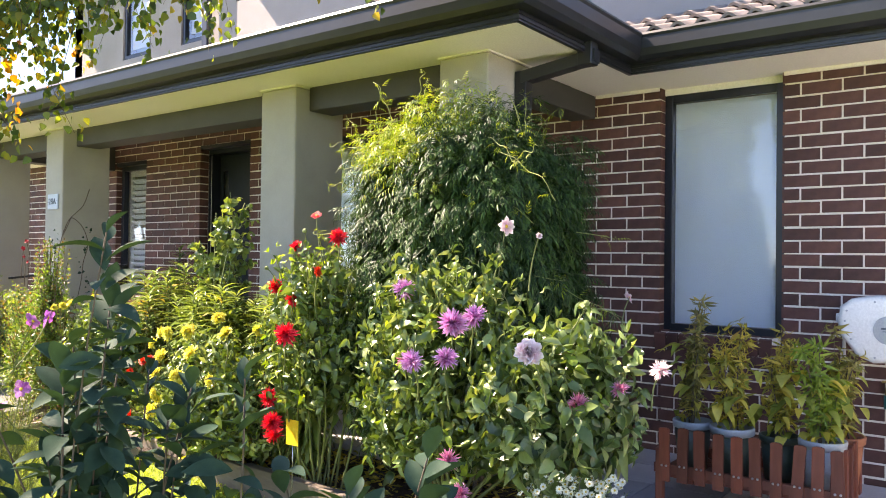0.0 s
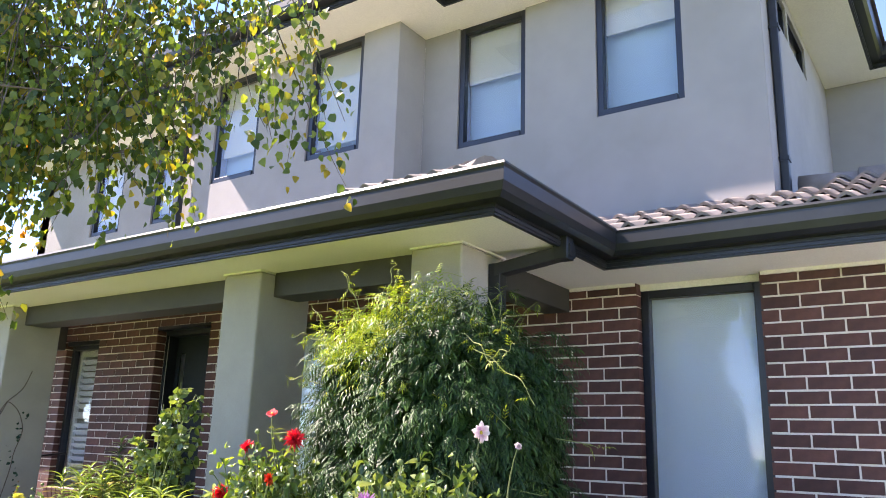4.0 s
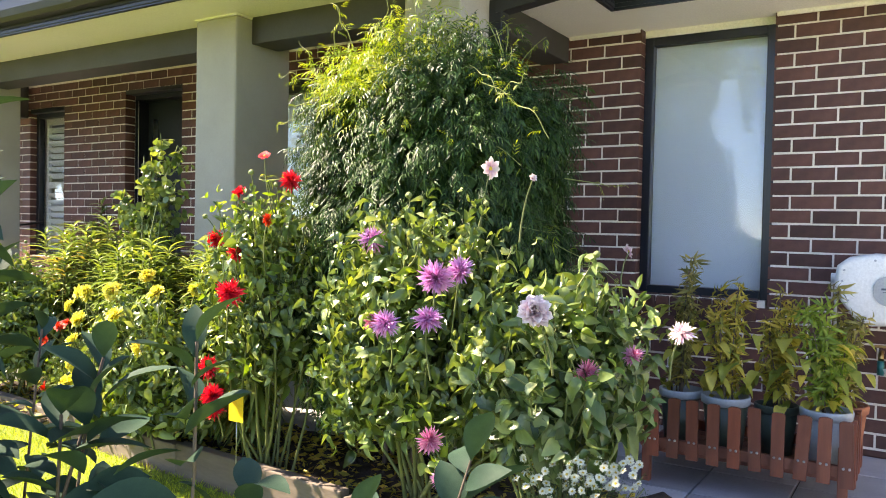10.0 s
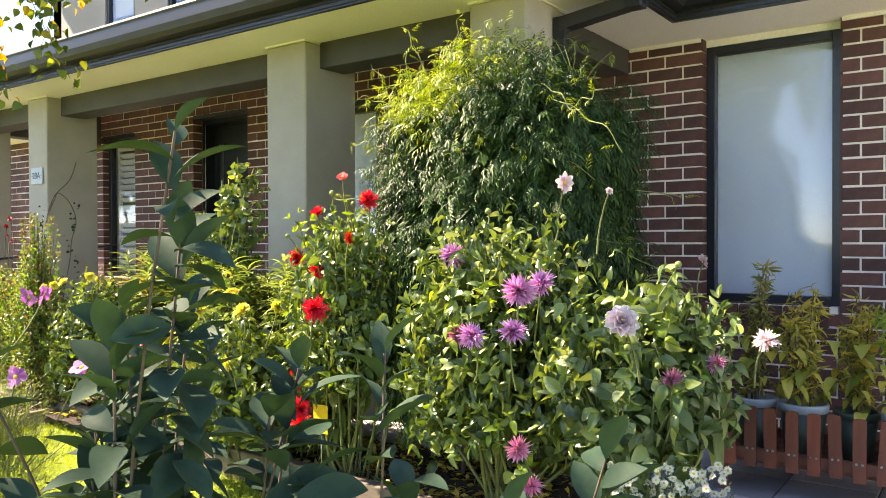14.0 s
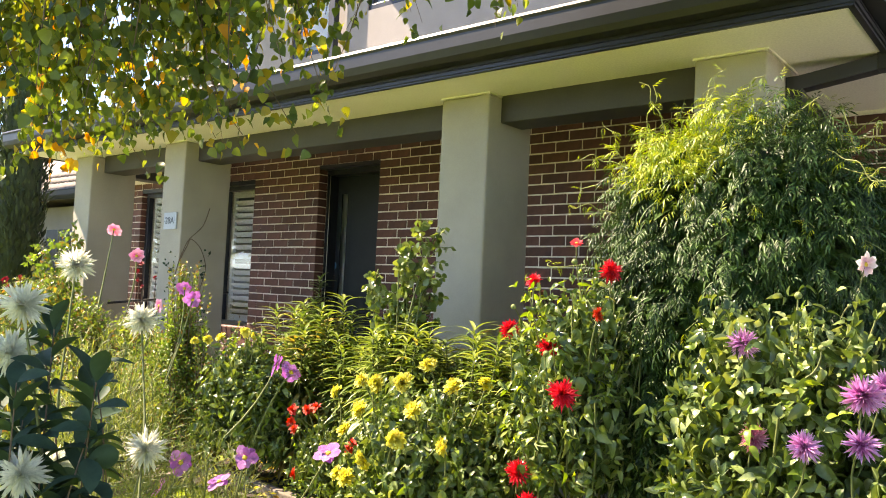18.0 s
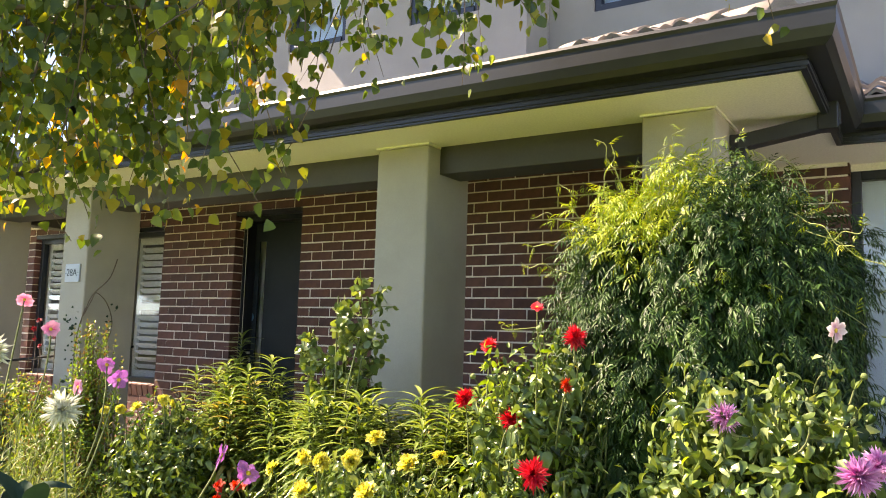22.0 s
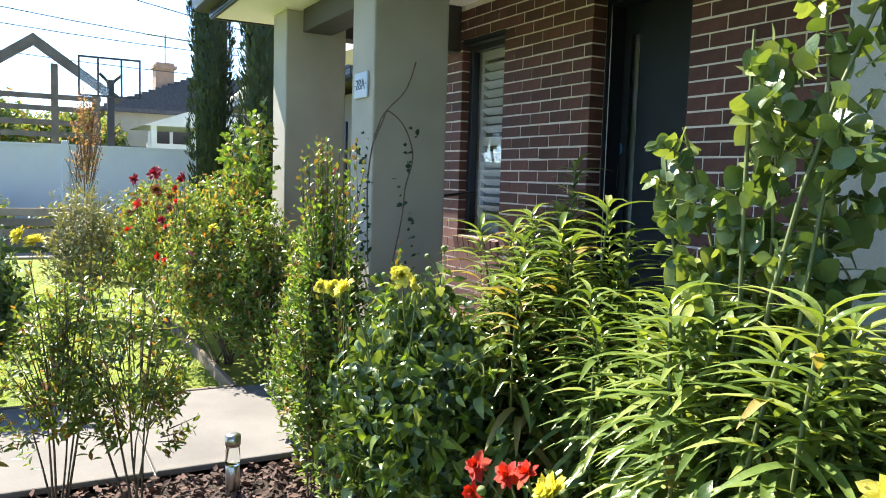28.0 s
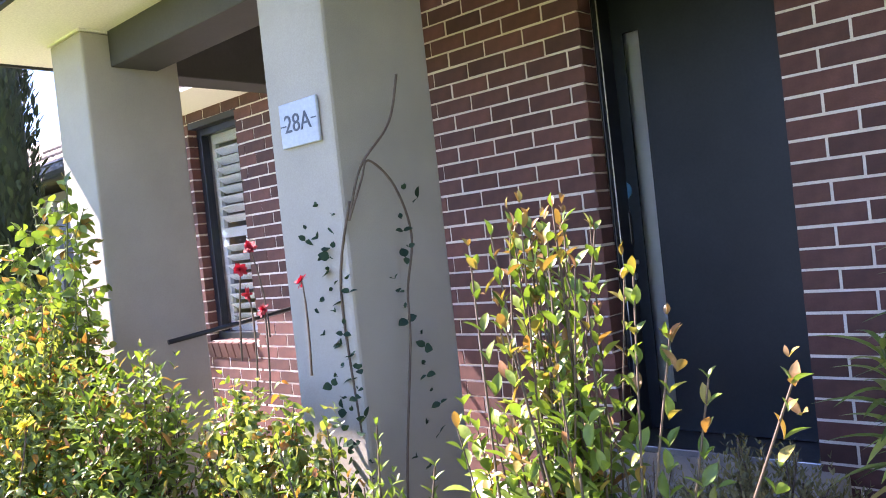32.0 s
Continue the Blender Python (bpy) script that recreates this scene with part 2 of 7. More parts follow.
def part(name, bm, mat, parent, label="", at=None, kind=""):
    """One mesh object under a thing or a part; bm: a bmesh or a mesh to share."""
    me = bm if isinstance(bm, bpy.types.Mesh) else mesh_of(bm, name, mat)
    ob = new(name, me)
    ob.parent = parent
    if at is not None:
        ob.matrix_basis = at
    return tagged(ob, label=label, kind=kind)


def thing(name, label, category, at=(0, 0, 0), group="", turn=0.0, scale=1.0):
    ob = new(name)
    ob.empty_display_size = 0.05
    ob.matrix_basis = pose(*at, 0, 0, turn) @ Matrix.Scale(scale, 4)
    return tagged(ob, label, category, group)


def structure(name, bm, mat, label="", category="", parent=None):
    ob = new(name, mesh_of(bm, name, mat))
    ob.parent = parent
    if parent is None:
        tagged(ob, label, category, "", "structure")
    return ob


rng = np.random.default_rng(7)


def soup(name, verts, faces, mat, smooth=True):
    """A mesh from arrays."""
    me = bpy.data.meshes.new(name)
    me.from_pydata(np.asarray(verts).reshape(-1, 3).tolist(), [], [tuple(f) for f in faces])
    me.materials.append(mat)
    if smooth:
        me.polygons.foreach_set("use_smooth", [True] * len(me.polygons))
    return me


def blade_shape(length=1.0, width=0.5, fold=0.12, droop=0.25, steps=4, belly=0.4):
    """A leaf along +y, folded on its midrib and curving down; returns verts and faces."""
    vs, fs = [(0, 0, 0)], []
    for i in range(1, steps + 1):
        s = i / steps
        w = width * 0.5 * (math.sin(math.pi * min(1, s ** (belly * 2))) ** 0.8 if i < steps else 0)
        y, z = length * s * (1 - 0.12 * droop * s), -droop * length * s * s
        if i < steps:
            vs += [(-w, y, z + fold * w * 2), (0, y, z), (w, y, z + fold * w * 2)]
        else:
            vs.append((0, y, z))
    for i in range(steps):
        if i == 0:
            fs += [(0, 2, 1), (0, 3, 2)]
        elif i < steps - 1:
            a, b = 1 + 3 * (i - 1), 1 + 3 * i
            fs += [(a, a + 1, b + 1, b), (a + 1, a + 2, b + 2, b + 1)]
        else:
            a = 1 + 3 * (i - 1)
            fs += [(a, a + 1, a + 3), (a + 1, a + 2, a + 3)]
    return np.array(vs), fs


def frames_from(ways, ups=None, roll=None):
    """Rotation matrices whose y axis follows ways and whose z axis is near up."""
    y = ways / np.maximum(np.linalg.norm(ways, axis=1, keepdims=True), 1e-6)
    up = np.tile((0.0, 0.0, 1.0), (len(y), 1)) if ups is None else ups
    x = np.cross(y, up)
    bad = np.linalg.norm(x, axis=1) < 1e-3
    x[bad] = (1, 0, 0)
    x /= np.linalg.norm(x, axis=1, keepdims=True)
    z = np.cross(x, y)
    if roll is not None:
        c, s = np.cos(roll)[:, None], np.sin(roll)[:, None]
        x, z = x * c + z * s, z * c - x * s
    return np.stack((x, y, z), axis=2)


def scatter(shape, places, ways, sizes, roll=None, ups=None):
    """Copies of one leaf at many places; returns arrays of verts and faces."""
    vs, fs = shape
    rot = frames_from(np.asarray(ways, float), ups, roll)
    allv = np.einsum("nij,kj->nki", rot, vs) * np.asarray(sizes).reshape(-1, 1, 1) + np.asarray(places)[:, None, :]
    k = len(vs)
    allf = [tuple(i + n * k for i in f) for n in range(len(allv)) for f in fs]
    return allv.reshape(-1, 3), allf


def merged(*pieces):
    vs, fs, base = [], [], 0
    for v, f in pieces:
        vs.append(v)
        fs += [tuple(i + base for i in g) for g in f]
        base += len(v)
    return np.concatenate(vs), fs


def sphere_ways(n, up=0.0):
    v = rng.normal(size=(n, 3))
    v /= np.linalg.norm(v, axis=1, keepdims=True)
    v[:, 2] += up
    return v / np.linalg.norm(v, axis=1, keepdims=True)

# ---- the ground ----
FRONT = 5.16        # face of the brick front wall
COURSE, BRICK_L, JOINT = 0.0818, 0.2345, 0.0115
bm = bmesh.new()
bmesh.ops.create_grid(bm, x_segments=40, y_segments=40, size=250)
for v in bm.verts:
    v.co.z = -0.02
ground = structure("ground", bm, GRASS_GROUND, "flat grassy ground reaching far beyond the garden", "ground")

# garden bed soil, heaped a little
bm = bmesh.new()
bmesh.ops.create_grid(bm, x_segments=60, y_segments=14, size=0.5)
for v in bm.verts:
    v.co = Vector((-3.55 + v.co.x * 4.7, 3.24 + v.co.y * 0.80, 0.07 + 0.05 * noise.noise((v.co.x * 40, v.co.y * 9, 0))))
bed_soil = structure("garden_bed", bm, SOIL, "dark bare soil of the flower bed beside the porch", "soil")

# porch slab with a door step
porch_floor = structure("porch_floor", made((-10.9, -2.6, 3.62, FRONT, -0.02, 0.12), bevel=0.01), PORCH_SLAB, "pale concrete porch slab under the columns", "floor")
door_step = structure("door_step", made((-7.3, -6.27, 4.80, FRONT, 0.12, 0.36), bevel=0.012), PORCH_SLAB, "pale concrete step below the front door", "step")

# path to the porch, in slabs with cut joints
path = structure("path", made((-7.65, -6.48, -6.0, 3.62, -0.02, 0.035)), MORTAR, "pale concrete garden path leading to the porch", "path")
for i in range(8):
    y0 = 3.60 - (i + 1) * 1.2
    part("slab", made((-7.65, -6.48, y0 + 0.004, y0 + 1.196, 0.0, 0.06), bevel=0.008), CONCRETE, path)

# paving under the window
# dark base runs on unseen past the pavers to cut green bounce light
paving = structure("paving", made((-1.32, 3.2, 2.55, FRONT + 7.0, -0.02, 0.008), (-2.12, -1.3205, 3.6, FRONT, -0.02, 0.008)), SOIL, "blue-grey square pavers with thin dark joints", "paving")
slab_me = mesh_of(made((0, 0.392, 0, 0.392, 0.0, 0.022), bevel=0.003), "paver", PAVER)
for i in range(13):
    for j in range(8):
        if i < 2 and j < 4:
            continue
        part("paver", slab_me, PAVER, paving, at=pose(-2.118 + i * 0.4, 2.552 + j * 0.4 - 0.6, 0.0 + 0.002 * ((i * 7 + j * 3) % 3)))

# mulch strip beside the path
bm = bmesh.new()
bmesh.ops.create_grid(bm, x_segments=14, y_segments=60, size=0.5)
for v in bm.verts:
    v.co = Vector((-6.14 + v.co.x * 0.68, 1.1 + v.co.y * 3.7, 0.01 + 0.025 * noise.noise((v.co.x * 9, v.co.y * 40, 3))))
mulch_bed = structure("mulch_bed", bm, SOIL, "strip of reddish bark mulch beside the path", "mulch")

# ---- brick walls ----
brick_meshes = {}


def brick_wall(name, x0, x1, z0, z1, openings, label, chosen):
    """A mortar body with real bricks set proud of it; openings: (x0, x1, z0, z1). chosen(x): bricks that are objects of their own."""
    xs = sorted({x0, x1, *[v for o in openings for v in o[:2]]})
    bm = bmesh.new()
    for a, b in zip(xs, xs[1:]):
        cuts = sorted([(o[2], o[3]) for o in openings if o[0] <= a + 1e-6 and o[1] >= b - 1e-6])
        z = z0
        for lo, hi in cuts + [(z1, z1)]:
            if lo - z > 0.01:
                box(bm, a - (0.0 if a == x0 else -0.012), b - (0.0 if b == x1 else 0.012), FRONT + 0.004, FRONT + 0.23, z, lo)
            z = hi
    wall = structure(name, bm, MORTAR, label, "wall")
    rest = []
    top = 2.512
    rows = int((z1 - top) / COURSE + 0.999)
    n = int((z1 - z0) / COURSE + 1)
    for r in range(n + 1):
        zt = top + rows * COURSE - r * COURSE
        zb = zt - COURSE + JOINT
        if zb < z0 - 0.02 or zt > z1 + 0.03:
            continue
        off = ((r - rows) % 2) * 0.5 * BRICK_L - 0.023
        zm = (zb + zt) / 2
        holes = [o for o in openings if o[2] - 0.02 < zm < o[3]]
        stops = sorted({x0, x1, *[v for o in holes for v in o[:2]]})
        k0, k1 = int(math.floor((x0 - off) / BRICK_L)) - 2, int((x1 - off) / BRICK_L) + 3
        cuts = [c for c in (k * BRICK_L + off - (0.031 if k * BRICK_L > -1.6 else 0.0) for k in range(k0, k1)) if x0 < c < x1]
        cuts = sorted(stops + [c for c in cuts if min(abs(c - v) for v in stops) > 0.07])
        for a, b in zip(cuts, cuts[1:]):
            if any(o[0] - 1e-6 <= a and b <= o[1] + 1e-6 for o in holes):
                continue
            a, b = a + (0.0 if a in stops else JOINT / 2), b - (0.0 if b in stops else JOINT / 2)
            deep = any(abs(a - v) < 1e-6 or abs(b - v) < 1e-6 for v in stops)
            key = (round(b - a, 2), deep)
            spot = (a, FRONT + 0.0012 * float(np.clip(rng.normal(), -1.6, 1.6)), zb + 0.001 * rng.normal())
            if chosen((a + b) / 2, zb):
                if key not in brick_meshes:
                    brick_meshes[key] = mesh_of(made((0, b - a, 0, 0.11 if deep else 0.03, 0, COURSE - JOINT), bevel=0.0), "brick", BRICK)
                part("brick", brick_meshes[key], BRICK, wall, at=pose(*spot, 0.25 * rng.normal(), 0.15 * rng.normal(), 0.15 * rng.normal()))
            else:
                rest.append((spot[0], spot[0] + b - a, spot[1], spot[1] + (0.11 if deep else 0.03), spot[2], spot[2] + COURSE - JOINT))
    if rest:
        part("bricks_further_off", made(*rest), BRICK_FAR, wall, kind="stuff")
    return wall


WIN1 = (-2.005, -1.215, 0.835, 2.508)
WIN2 = (-8.885, -8.245, 0.835, 2.40)
WIN3 = (-10.56, -9.95, 0.835, 2.40)
WIN4 = (-5.42, -4.74, 0.835, 2.40)
DOORWAY = (-7.212, -6.372, 0.36, 2.49)

# soldier sill bricks under a window
sill_me = mesh_of(made((0, 0.076, -0.03, 0.10, -0.115, 0.0), bevel=0.004), "sill_brick", BRICK)


def brick_sill(parent, o):
    for i in range(int((o[1] - o[0] + 0.06) / 0.086)):
        part("sill_brick", sill_me, BRICK, parent, at=pose(o[0] - 0.03 + i * 0.086, FRONT, o[2] - 0.004, 12))


# ---- windows ----
def window(name, o, label, inset=0.07, face=FRONT):
    """A dark aluminium window: frame of four rails, pane, blind behind it."""
    x0, x1, z0, z1 = o
    y0, y1, w = face + inset, face + inset + 0.07, 0.055
    body = new(name)
    tagged(body, label, "window", "", "structure")
    part("frame_jamb", made((x0, x0 + w, y0, y1, z0, z1), bevel=0.004), FRAME, body)
    part("frame_jamb", made((x1 - w, x1, y0, y1, z0, z1), bevel=0.004), FRAME, body)
    part("frame_head", made((x0 + w, x1 - w, y0, y1, z1 - w, z1), bevel=0.004), FRAME, body)
    part("frame_sill", made((x0 + w, x1 - w, y0 - 0.015, y1, z0, z0 + w), bevel=0.004), FRAME, body)
    g = part("pane", made((x0 + w - 0.005, x1 - w + 0.005, y0 + 0.03, y0 + 0.036, z0 + w - 0.005, z1 - w + 0.005)), GLASS, body)
    g.visible_shadow = False
    return body


# ---- outer shell of the ground floor ----
CHOOSE_ALL = lambda x, z: True
wall_window = brick_wall("wall_window", -2.70, -0.325, 0.0, 2.508, [WIN1], "dark chocolate brick wall with pale mortar joints", CHOOSE_ALL)
brick_sill(wall_window, WIN1)
wall_entry_east = brick_wall("wall_entry_east", DOORWAY[1], -2.70, 0.0, 2.72, [WIN4], "dark chocolate brick porch wall beside the door",
                             lambda x, z: x < -5.42 or -4.74 < x < -3.6)
wall_entry_door = brick_wall("wall_entry_door", WIN2[1], DOORWAY[1], 0.0, 2.72, [DOORWAY, (DOORWAY[0], DOORWAY[1], 0.0, 0.36)], "dark chocolate brick porch wall round the door", CHOOSE_ALL)
wall_entry_west = brick_wall("wall_entry_west", -11.2, WIN2[1], 0.0, 2.72, [WIN2, WIN3], "dark chocolate brick porch wall with two windows", CHOOSE_ALL)
brick_sill(wall_entry_west, WIN2)
brick_sill(wall_entry_west, WIN3)
brick_sill(wall_entry_east, WIN4)

for o in (WIN2, WIN3, WIN4, DOORWAY):
    clear = 2.512 - COURSE * (math.floor((2.512 - (COURSE - JOINT) / 2 - o[3]) / COURSE) + 1) + JOINT
    structure("lintel", made((o[0] + 0.001, o[1] - 0.001, FRONT + 0.002, FRONT + 0.111, o[3] - 0.005, clear - 0.002)), FRAME, "thin dark steel lintel above the opening", "trim")
window_1 = window("window_1", (WIN1[0], WIN1[1], WIN1[2], 2.468), "tall black-framed window with a closed white blind", 0.075)
window_head = structure("window_head", made((WIN1[0] + 0.001, WIN1[1] - 0.001, FRONT + 0.07, FRONT + 0.2, 2.4685, 2.527)), SOFFIT, "cream lining strip above the tall window", "trim")
window_2 = window("window_2", WIN2, "black-framed porch window with white plantation shutters")
window_3 = window("window_3", WIN3, "black-framed porch window with white plantation shutters")
window_4 = window("window_4", WIN4, "black-framed porch window with a closed pale blind")

# side, back and inner walls that close the ground floor
wall_back = structure("wall_back", made((-11.2, -0.335, 12.0, 12.2, 0, 2.7), (-0.56, -0.336, FRONT + 0.24, 12.0, 0, 2.49), (-11.2, -11.0, FRONT + 0.24, 12.0, 0, 2.7)), RENDER, "plain rendered walls closing the house", "wall")
ceiling_inside = structure("ceiling_inside", made((-11.0, -0.4, FRONT + 0.24, 12.0, 2.74, 2.80)), SOFFIT, "plain ceiling of the rooms inside", "ceiling")
floor_inside = structure("floor_inside", made((-11.0, -0.4, FRONT + 0.24, 12.0, 0.30, 0.36)), CONCRETE, "plain floor of the rooms inside", "floor")

# ---- porch columns, beams, ceilings ----
SOFF = 2.512
for cx0, cx1 in ((-2.79, -2.44), (-4.402, -4.04), (-7.56, -7.235), (-9.20, -8.872)):
    column = tagged(new("porch_column"), "square grey-green rendered porch column", "column", "porch columns")
    part("shaft", made((cx0, cx1, 3.66, 4.13, 0.12, SOFF - 0.010), bevel=0.012), RENDER, column)
    part("bead", made((cx0 - 0.007, cx1 + 0.007, 3.653, 4.137, SOFF - 0.010, SOFF)), SOFFIT, column)
for bx0, bx1 in ((-8.872, -7.56), (-7.235, -4.402), (-4.04, -2.79)):
    porch_beam = tagged(new("porch_beam", mesh_of(made((bx0, bx1, 3.787, 4.017, 2.347, SOFF + 0.19), bevel=0.006), "porch_beam", BEAM)), "dark painted beam between two porch columns", "beam", "porch beams")
side_beam = tagged(new("side_beam", mesh_of(made((-2.70, -2.50, 4.131, FRONT, 2.347, SOFF), bevel=0.006), "side_beam", BEAM)), "dark painted beam from the column to the brick wall", "beam", "porch beams")
far_beam = tagged(new("side_beam", mesh_of(made((-9.12, -8.92, 4.131, FRONT, 2.347, 2.72), bevel=0.006), "side_beam", BEAM)), "dark painted beam from the far column to the wall", "beam", "porch beams")
porch_ceiling = structure("porch_ceiling", made((-8.92, -2.5, 4.017, FRONT + 0.23, 2.72, 2.76)), SOFFIT, "cream ceiling boards above the porch", "ceiling")
soffit_porch = structure("soffit_porch", made((-9.62, -2.02, 3.29, 3.787, SOFF, SOFF + 0.02)), SOFFIT, "cream eave lining above the columns", "soffit")
soffit_end = structure("soffit_end", made((-9.62, -9.12, 3.787, FRONT + 0.2, SOFF, SOFF + 0.02)), SOFFIT, "cream eave lining at the far end of the porch", "soffit")
soffit_far = structure("soffit_far", made((-11.3, -9.621, 4.74, FRONT + 0.2, SOFF, SOFF + 0.02)), SOFFIT, "cream eave lining beyond the porch", "soffit")
soffit_return = structure("soffit_return", made((-2.50, -2.02, 3.787, 4.65, SOFF, SOFF + 0.02)), SOFFIT, "cream eave lining of the porch return", "soffit")
soffit_wing = structure("soffit_wing", made((-2.50, 3.2, 4.65, FRONT + 0.08, SOFF, SOFF + 0.02)), SOFFIT, "cream eave lining above the tall window", "soffit")
cornice = structure("trim", made((-2.49, WIN1[0] - 0.01, FRONT - 0.022, FRONT - 0.001, SOFF - 0.022, SOFF), (WIN1[1] + 0.01, -0.335, FRONT - 0.022, FRONT - 0.001, SOFF - 0.022, SOFF)), SOFFIT, "cream quad trim where the brickwork meets the eave", "trim")

# ---- fascia and gutters ----
FASC = [(0.0, 0.0), (0.0, 0.17), (0.025, 0.17), (0.025, 0.0)]


def gutter_profile(y):
    """Quad gutter in section, y: back of it; open at the top, with a rolled front."""
    pts = [(0, 0.118), (0, 0.0), (-0.075, 0.0), (-0.102, 0.018), (-0.116, 0.05), (-0.119, 0.10), (-0.126, 0.112), (-0.119, 0.124), (-0.108, 0.116), (-0.105, 0.055), (-0.095, 0.026), (-0.072, 0.01), (-0.01, 0.01), (-0.01, 0.118)]
    return [(y + a, b * 1.3) for a, b in pts]


def mitred(pts, axis, face, sign, a0, a1, m0, m1):
    """A section drawn along x or y whose ends are cut at 45 degrees: each end moves by m times the distance out from the face."""
    bm = bmesh.new()
    rows = []
    for end, m in ((a0, m0), (a1, m1)):
        ring = []
        for c, z in pts:
            out = end + m * sign * (c - face)
            ring.append(bm.verts.new((out, c, z) if axis == "x" else (c, out, z)))
        rows.append(ring)
    n = len(pts)
    for i in range(n):
        bm.faces.new((rows[0][i], rows[0][(i + 1) % n], rows[1][(i + 1) % n], rows[1][i]))
    bm.faces.new(rows[0])
    bm.faces.new(rows[1][::-1])
    bmesh.ops.recalc_face_normals(bm, faces=bm.faces)
    return bm


RIBS = ((0.012, 0.03), (0.036, 0.046))


def eave_run(x0, x1, y, z, label, m0=0, m1=0):
    """Fascia and gutter along x, the fascia's face at y."""
    g = tagged(new("gutter"), label, "gutter", "house gutters")
    part("fascia", mitred([(y + a, z + b) for a, b in FASC], "x", y, -1, x0, x1, m0, m1), CHARCOAL, g)
    for lo, hi in RIBS:
        part("fascia_rib", mitred([(y - 0.008, z + lo), (y - 0.0005, z + lo), (y - 0.0005, z + hi), (y - 0.008, z + hi)], "x", y, -1, x0, x1, m0, m1), CHARCOAL, g)
    part("channel", mitred([(a, z + 0.058 + b) for a, b in gutter_profile(y - 0.001)], "x", y, -1, x0, x1, m0, m1), CHARCOAL, g)
    return g


def eave_end(y0, y1, x, z, label, sign=1, m0=0, m1=0):
    """The same along y; sign 1: its face looks to +x."""
    g = tagged(new("gutter"), label, "gutter", "house gutters")
    part("fascia", mitred([(x - sign * a, z + b) for a, b in FASC], "y", x, sign, y0, y1, m0, m1), CHARCOAL, g)
    for lo, hi in RIBS:
        part("fascia_rib", mitred([(x + sign * 0.0005, z + lo), (x + sign * 0.008, z + lo), (x + sign * 0.008, z + hi), (x + sign * 0.0005, z + hi)], "y", x, sign, y0, y1, m0, m1), CHARCOAL, g)
    part("channel", mitred([(x - sign * a, z + 0.058 + b) for a, b in gutter_profile(-0.001)], "y", x, sign, y0, y1, m0, m1), CHARCOAL, g)
    return g


PG = 2.50
porch_gutter = eave_run(-9.62, -2.0, 3.27, PG, "charcoal steel gutter and fascia along the porch eave", -1, 1)
end_gutter = eave_end(3.27, 4.63, -2.0, PG, "charcoal steel gutter on the porch roof's return", 1, -1, -1)
wing_gutter = eave_run(-2.0, 3.2, 4.63, PG, "charcoal steel gutter and fascia above the tall window", 1, 0)
left_gutter = eave_end(3.27, 4.74, -9.62, PG, "charcoal steel gutter at the porch roof's far end", -1, -1, 0)

# downpipe from the return gutter, along the eave to the column
downpipe = tagged(new("downpipe"), "square charcoal downpipe bending back to the column", "downpipe")
part("outlet", made((-2.045, -1.955, 3.98, 4.07, 2.43, 2.60), bevel=0.006), CHARCOAL, downpipe)
bm = bmesh.new()
pts = [Vector((-2.0, 4.025, 2.475)), Vector((-2.40, 3.98, 2.40))]
d = (pts[1] - pts[0]).normalized()
for c in (pts[0] + Vector((0.05, 0.02, 0.01)), pts[1]):
    for u, v in ((-1, -1), (1, -1), (1, 1), (-1, 1)):
        bm.verts.new(c + Vector((-d.y, d.x, 0)).normalized() * 0.045 * u + Vector((0, 0, 0.035)) * v)
bm.verts.ensure_lookup_table()
for f in ((0, 1, 5, 4), (1, 2, 6, 5), (2, 3, 7, 6), (3, 0, 4, 7), (0, 3, 2, 1), (4, 5, 6, 7)):
    bm.faces.new([bm.verts[i] for i in f])
part("offset_pipe", bm, CHARCOAL, downpipe)
part("drop_pipe", made((-2.437, -2.36, 3.94, 4.02, 0.02, 2.44), bevel=0.005), CHARCOAL, downpipe)

# ---- tiled roofs ----
PITCH = 0.414


def tile_shape(w=0.30, l=0.36, t=0.02, n=12):
    """One interlocking concrete tile with a double roll, lying along +y."""
    bm = bmesh.new()
    top, bot = [], []
    for j, y in enumerate((0.0, l)):
        for i in range(n + 1):
            x = i / n
            z = 0.045 * (0.5 - 0.5 * math.cos(4 * math.pi * x)) + (0.034 if j == 0 else 0.0)
            top.append(bm.verts.new((x * w, y, z + t)))
            bot.append(bm.verts.new((x * w, y, z)))
    for i in range(n):
        bm.faces.new((top[i], top[i + 1], top[n + 2 + i], top[n + 1 + i])).smooth = True
        bm.faces.new((bot[i], top[i], top[i + 1], bot[i + 1])) if False else bm.faces.new((bot[i + 1], top[i + 1], top[i], bot[i]))
    bm.faces.new((bot[0], top[0], top[n + 1], bot[n + 1]))
    bm.faces.new((bot[2 * n + 1], top[2 * n + 1], top[n], bot[n]))
    return bm


TILE_OBJ = plain("grey_roof_tile_piece", (0.17, 0.145, 0.13), (0.26, 0.225, 0.205), 0.8, 5, 120, 0.4, per="object")
tile_me = mesh_of(tile_shape(), "roof_tile", TILE_OBJ)
ROOF_Z = PG + 0.172
tilt = math.degrees(math.atan(PITCH))


def roof_face(name, outline, label):
    bm = bmesh.new()
    vs = [bm.verts.new((p[0], p[1], p[2] - 0.03)) for p in outline]
    f = bm.faces.new(vs)
    low = bmesh.ops.extrude_face_region(bm, geom=[f])
    for v in low["geom"]:
        if isinstance(v, bmesh.types.BMVert):
            v.co.z -= 0.03
    return structure(name, bm, TILE_OBJ, label, "roof")


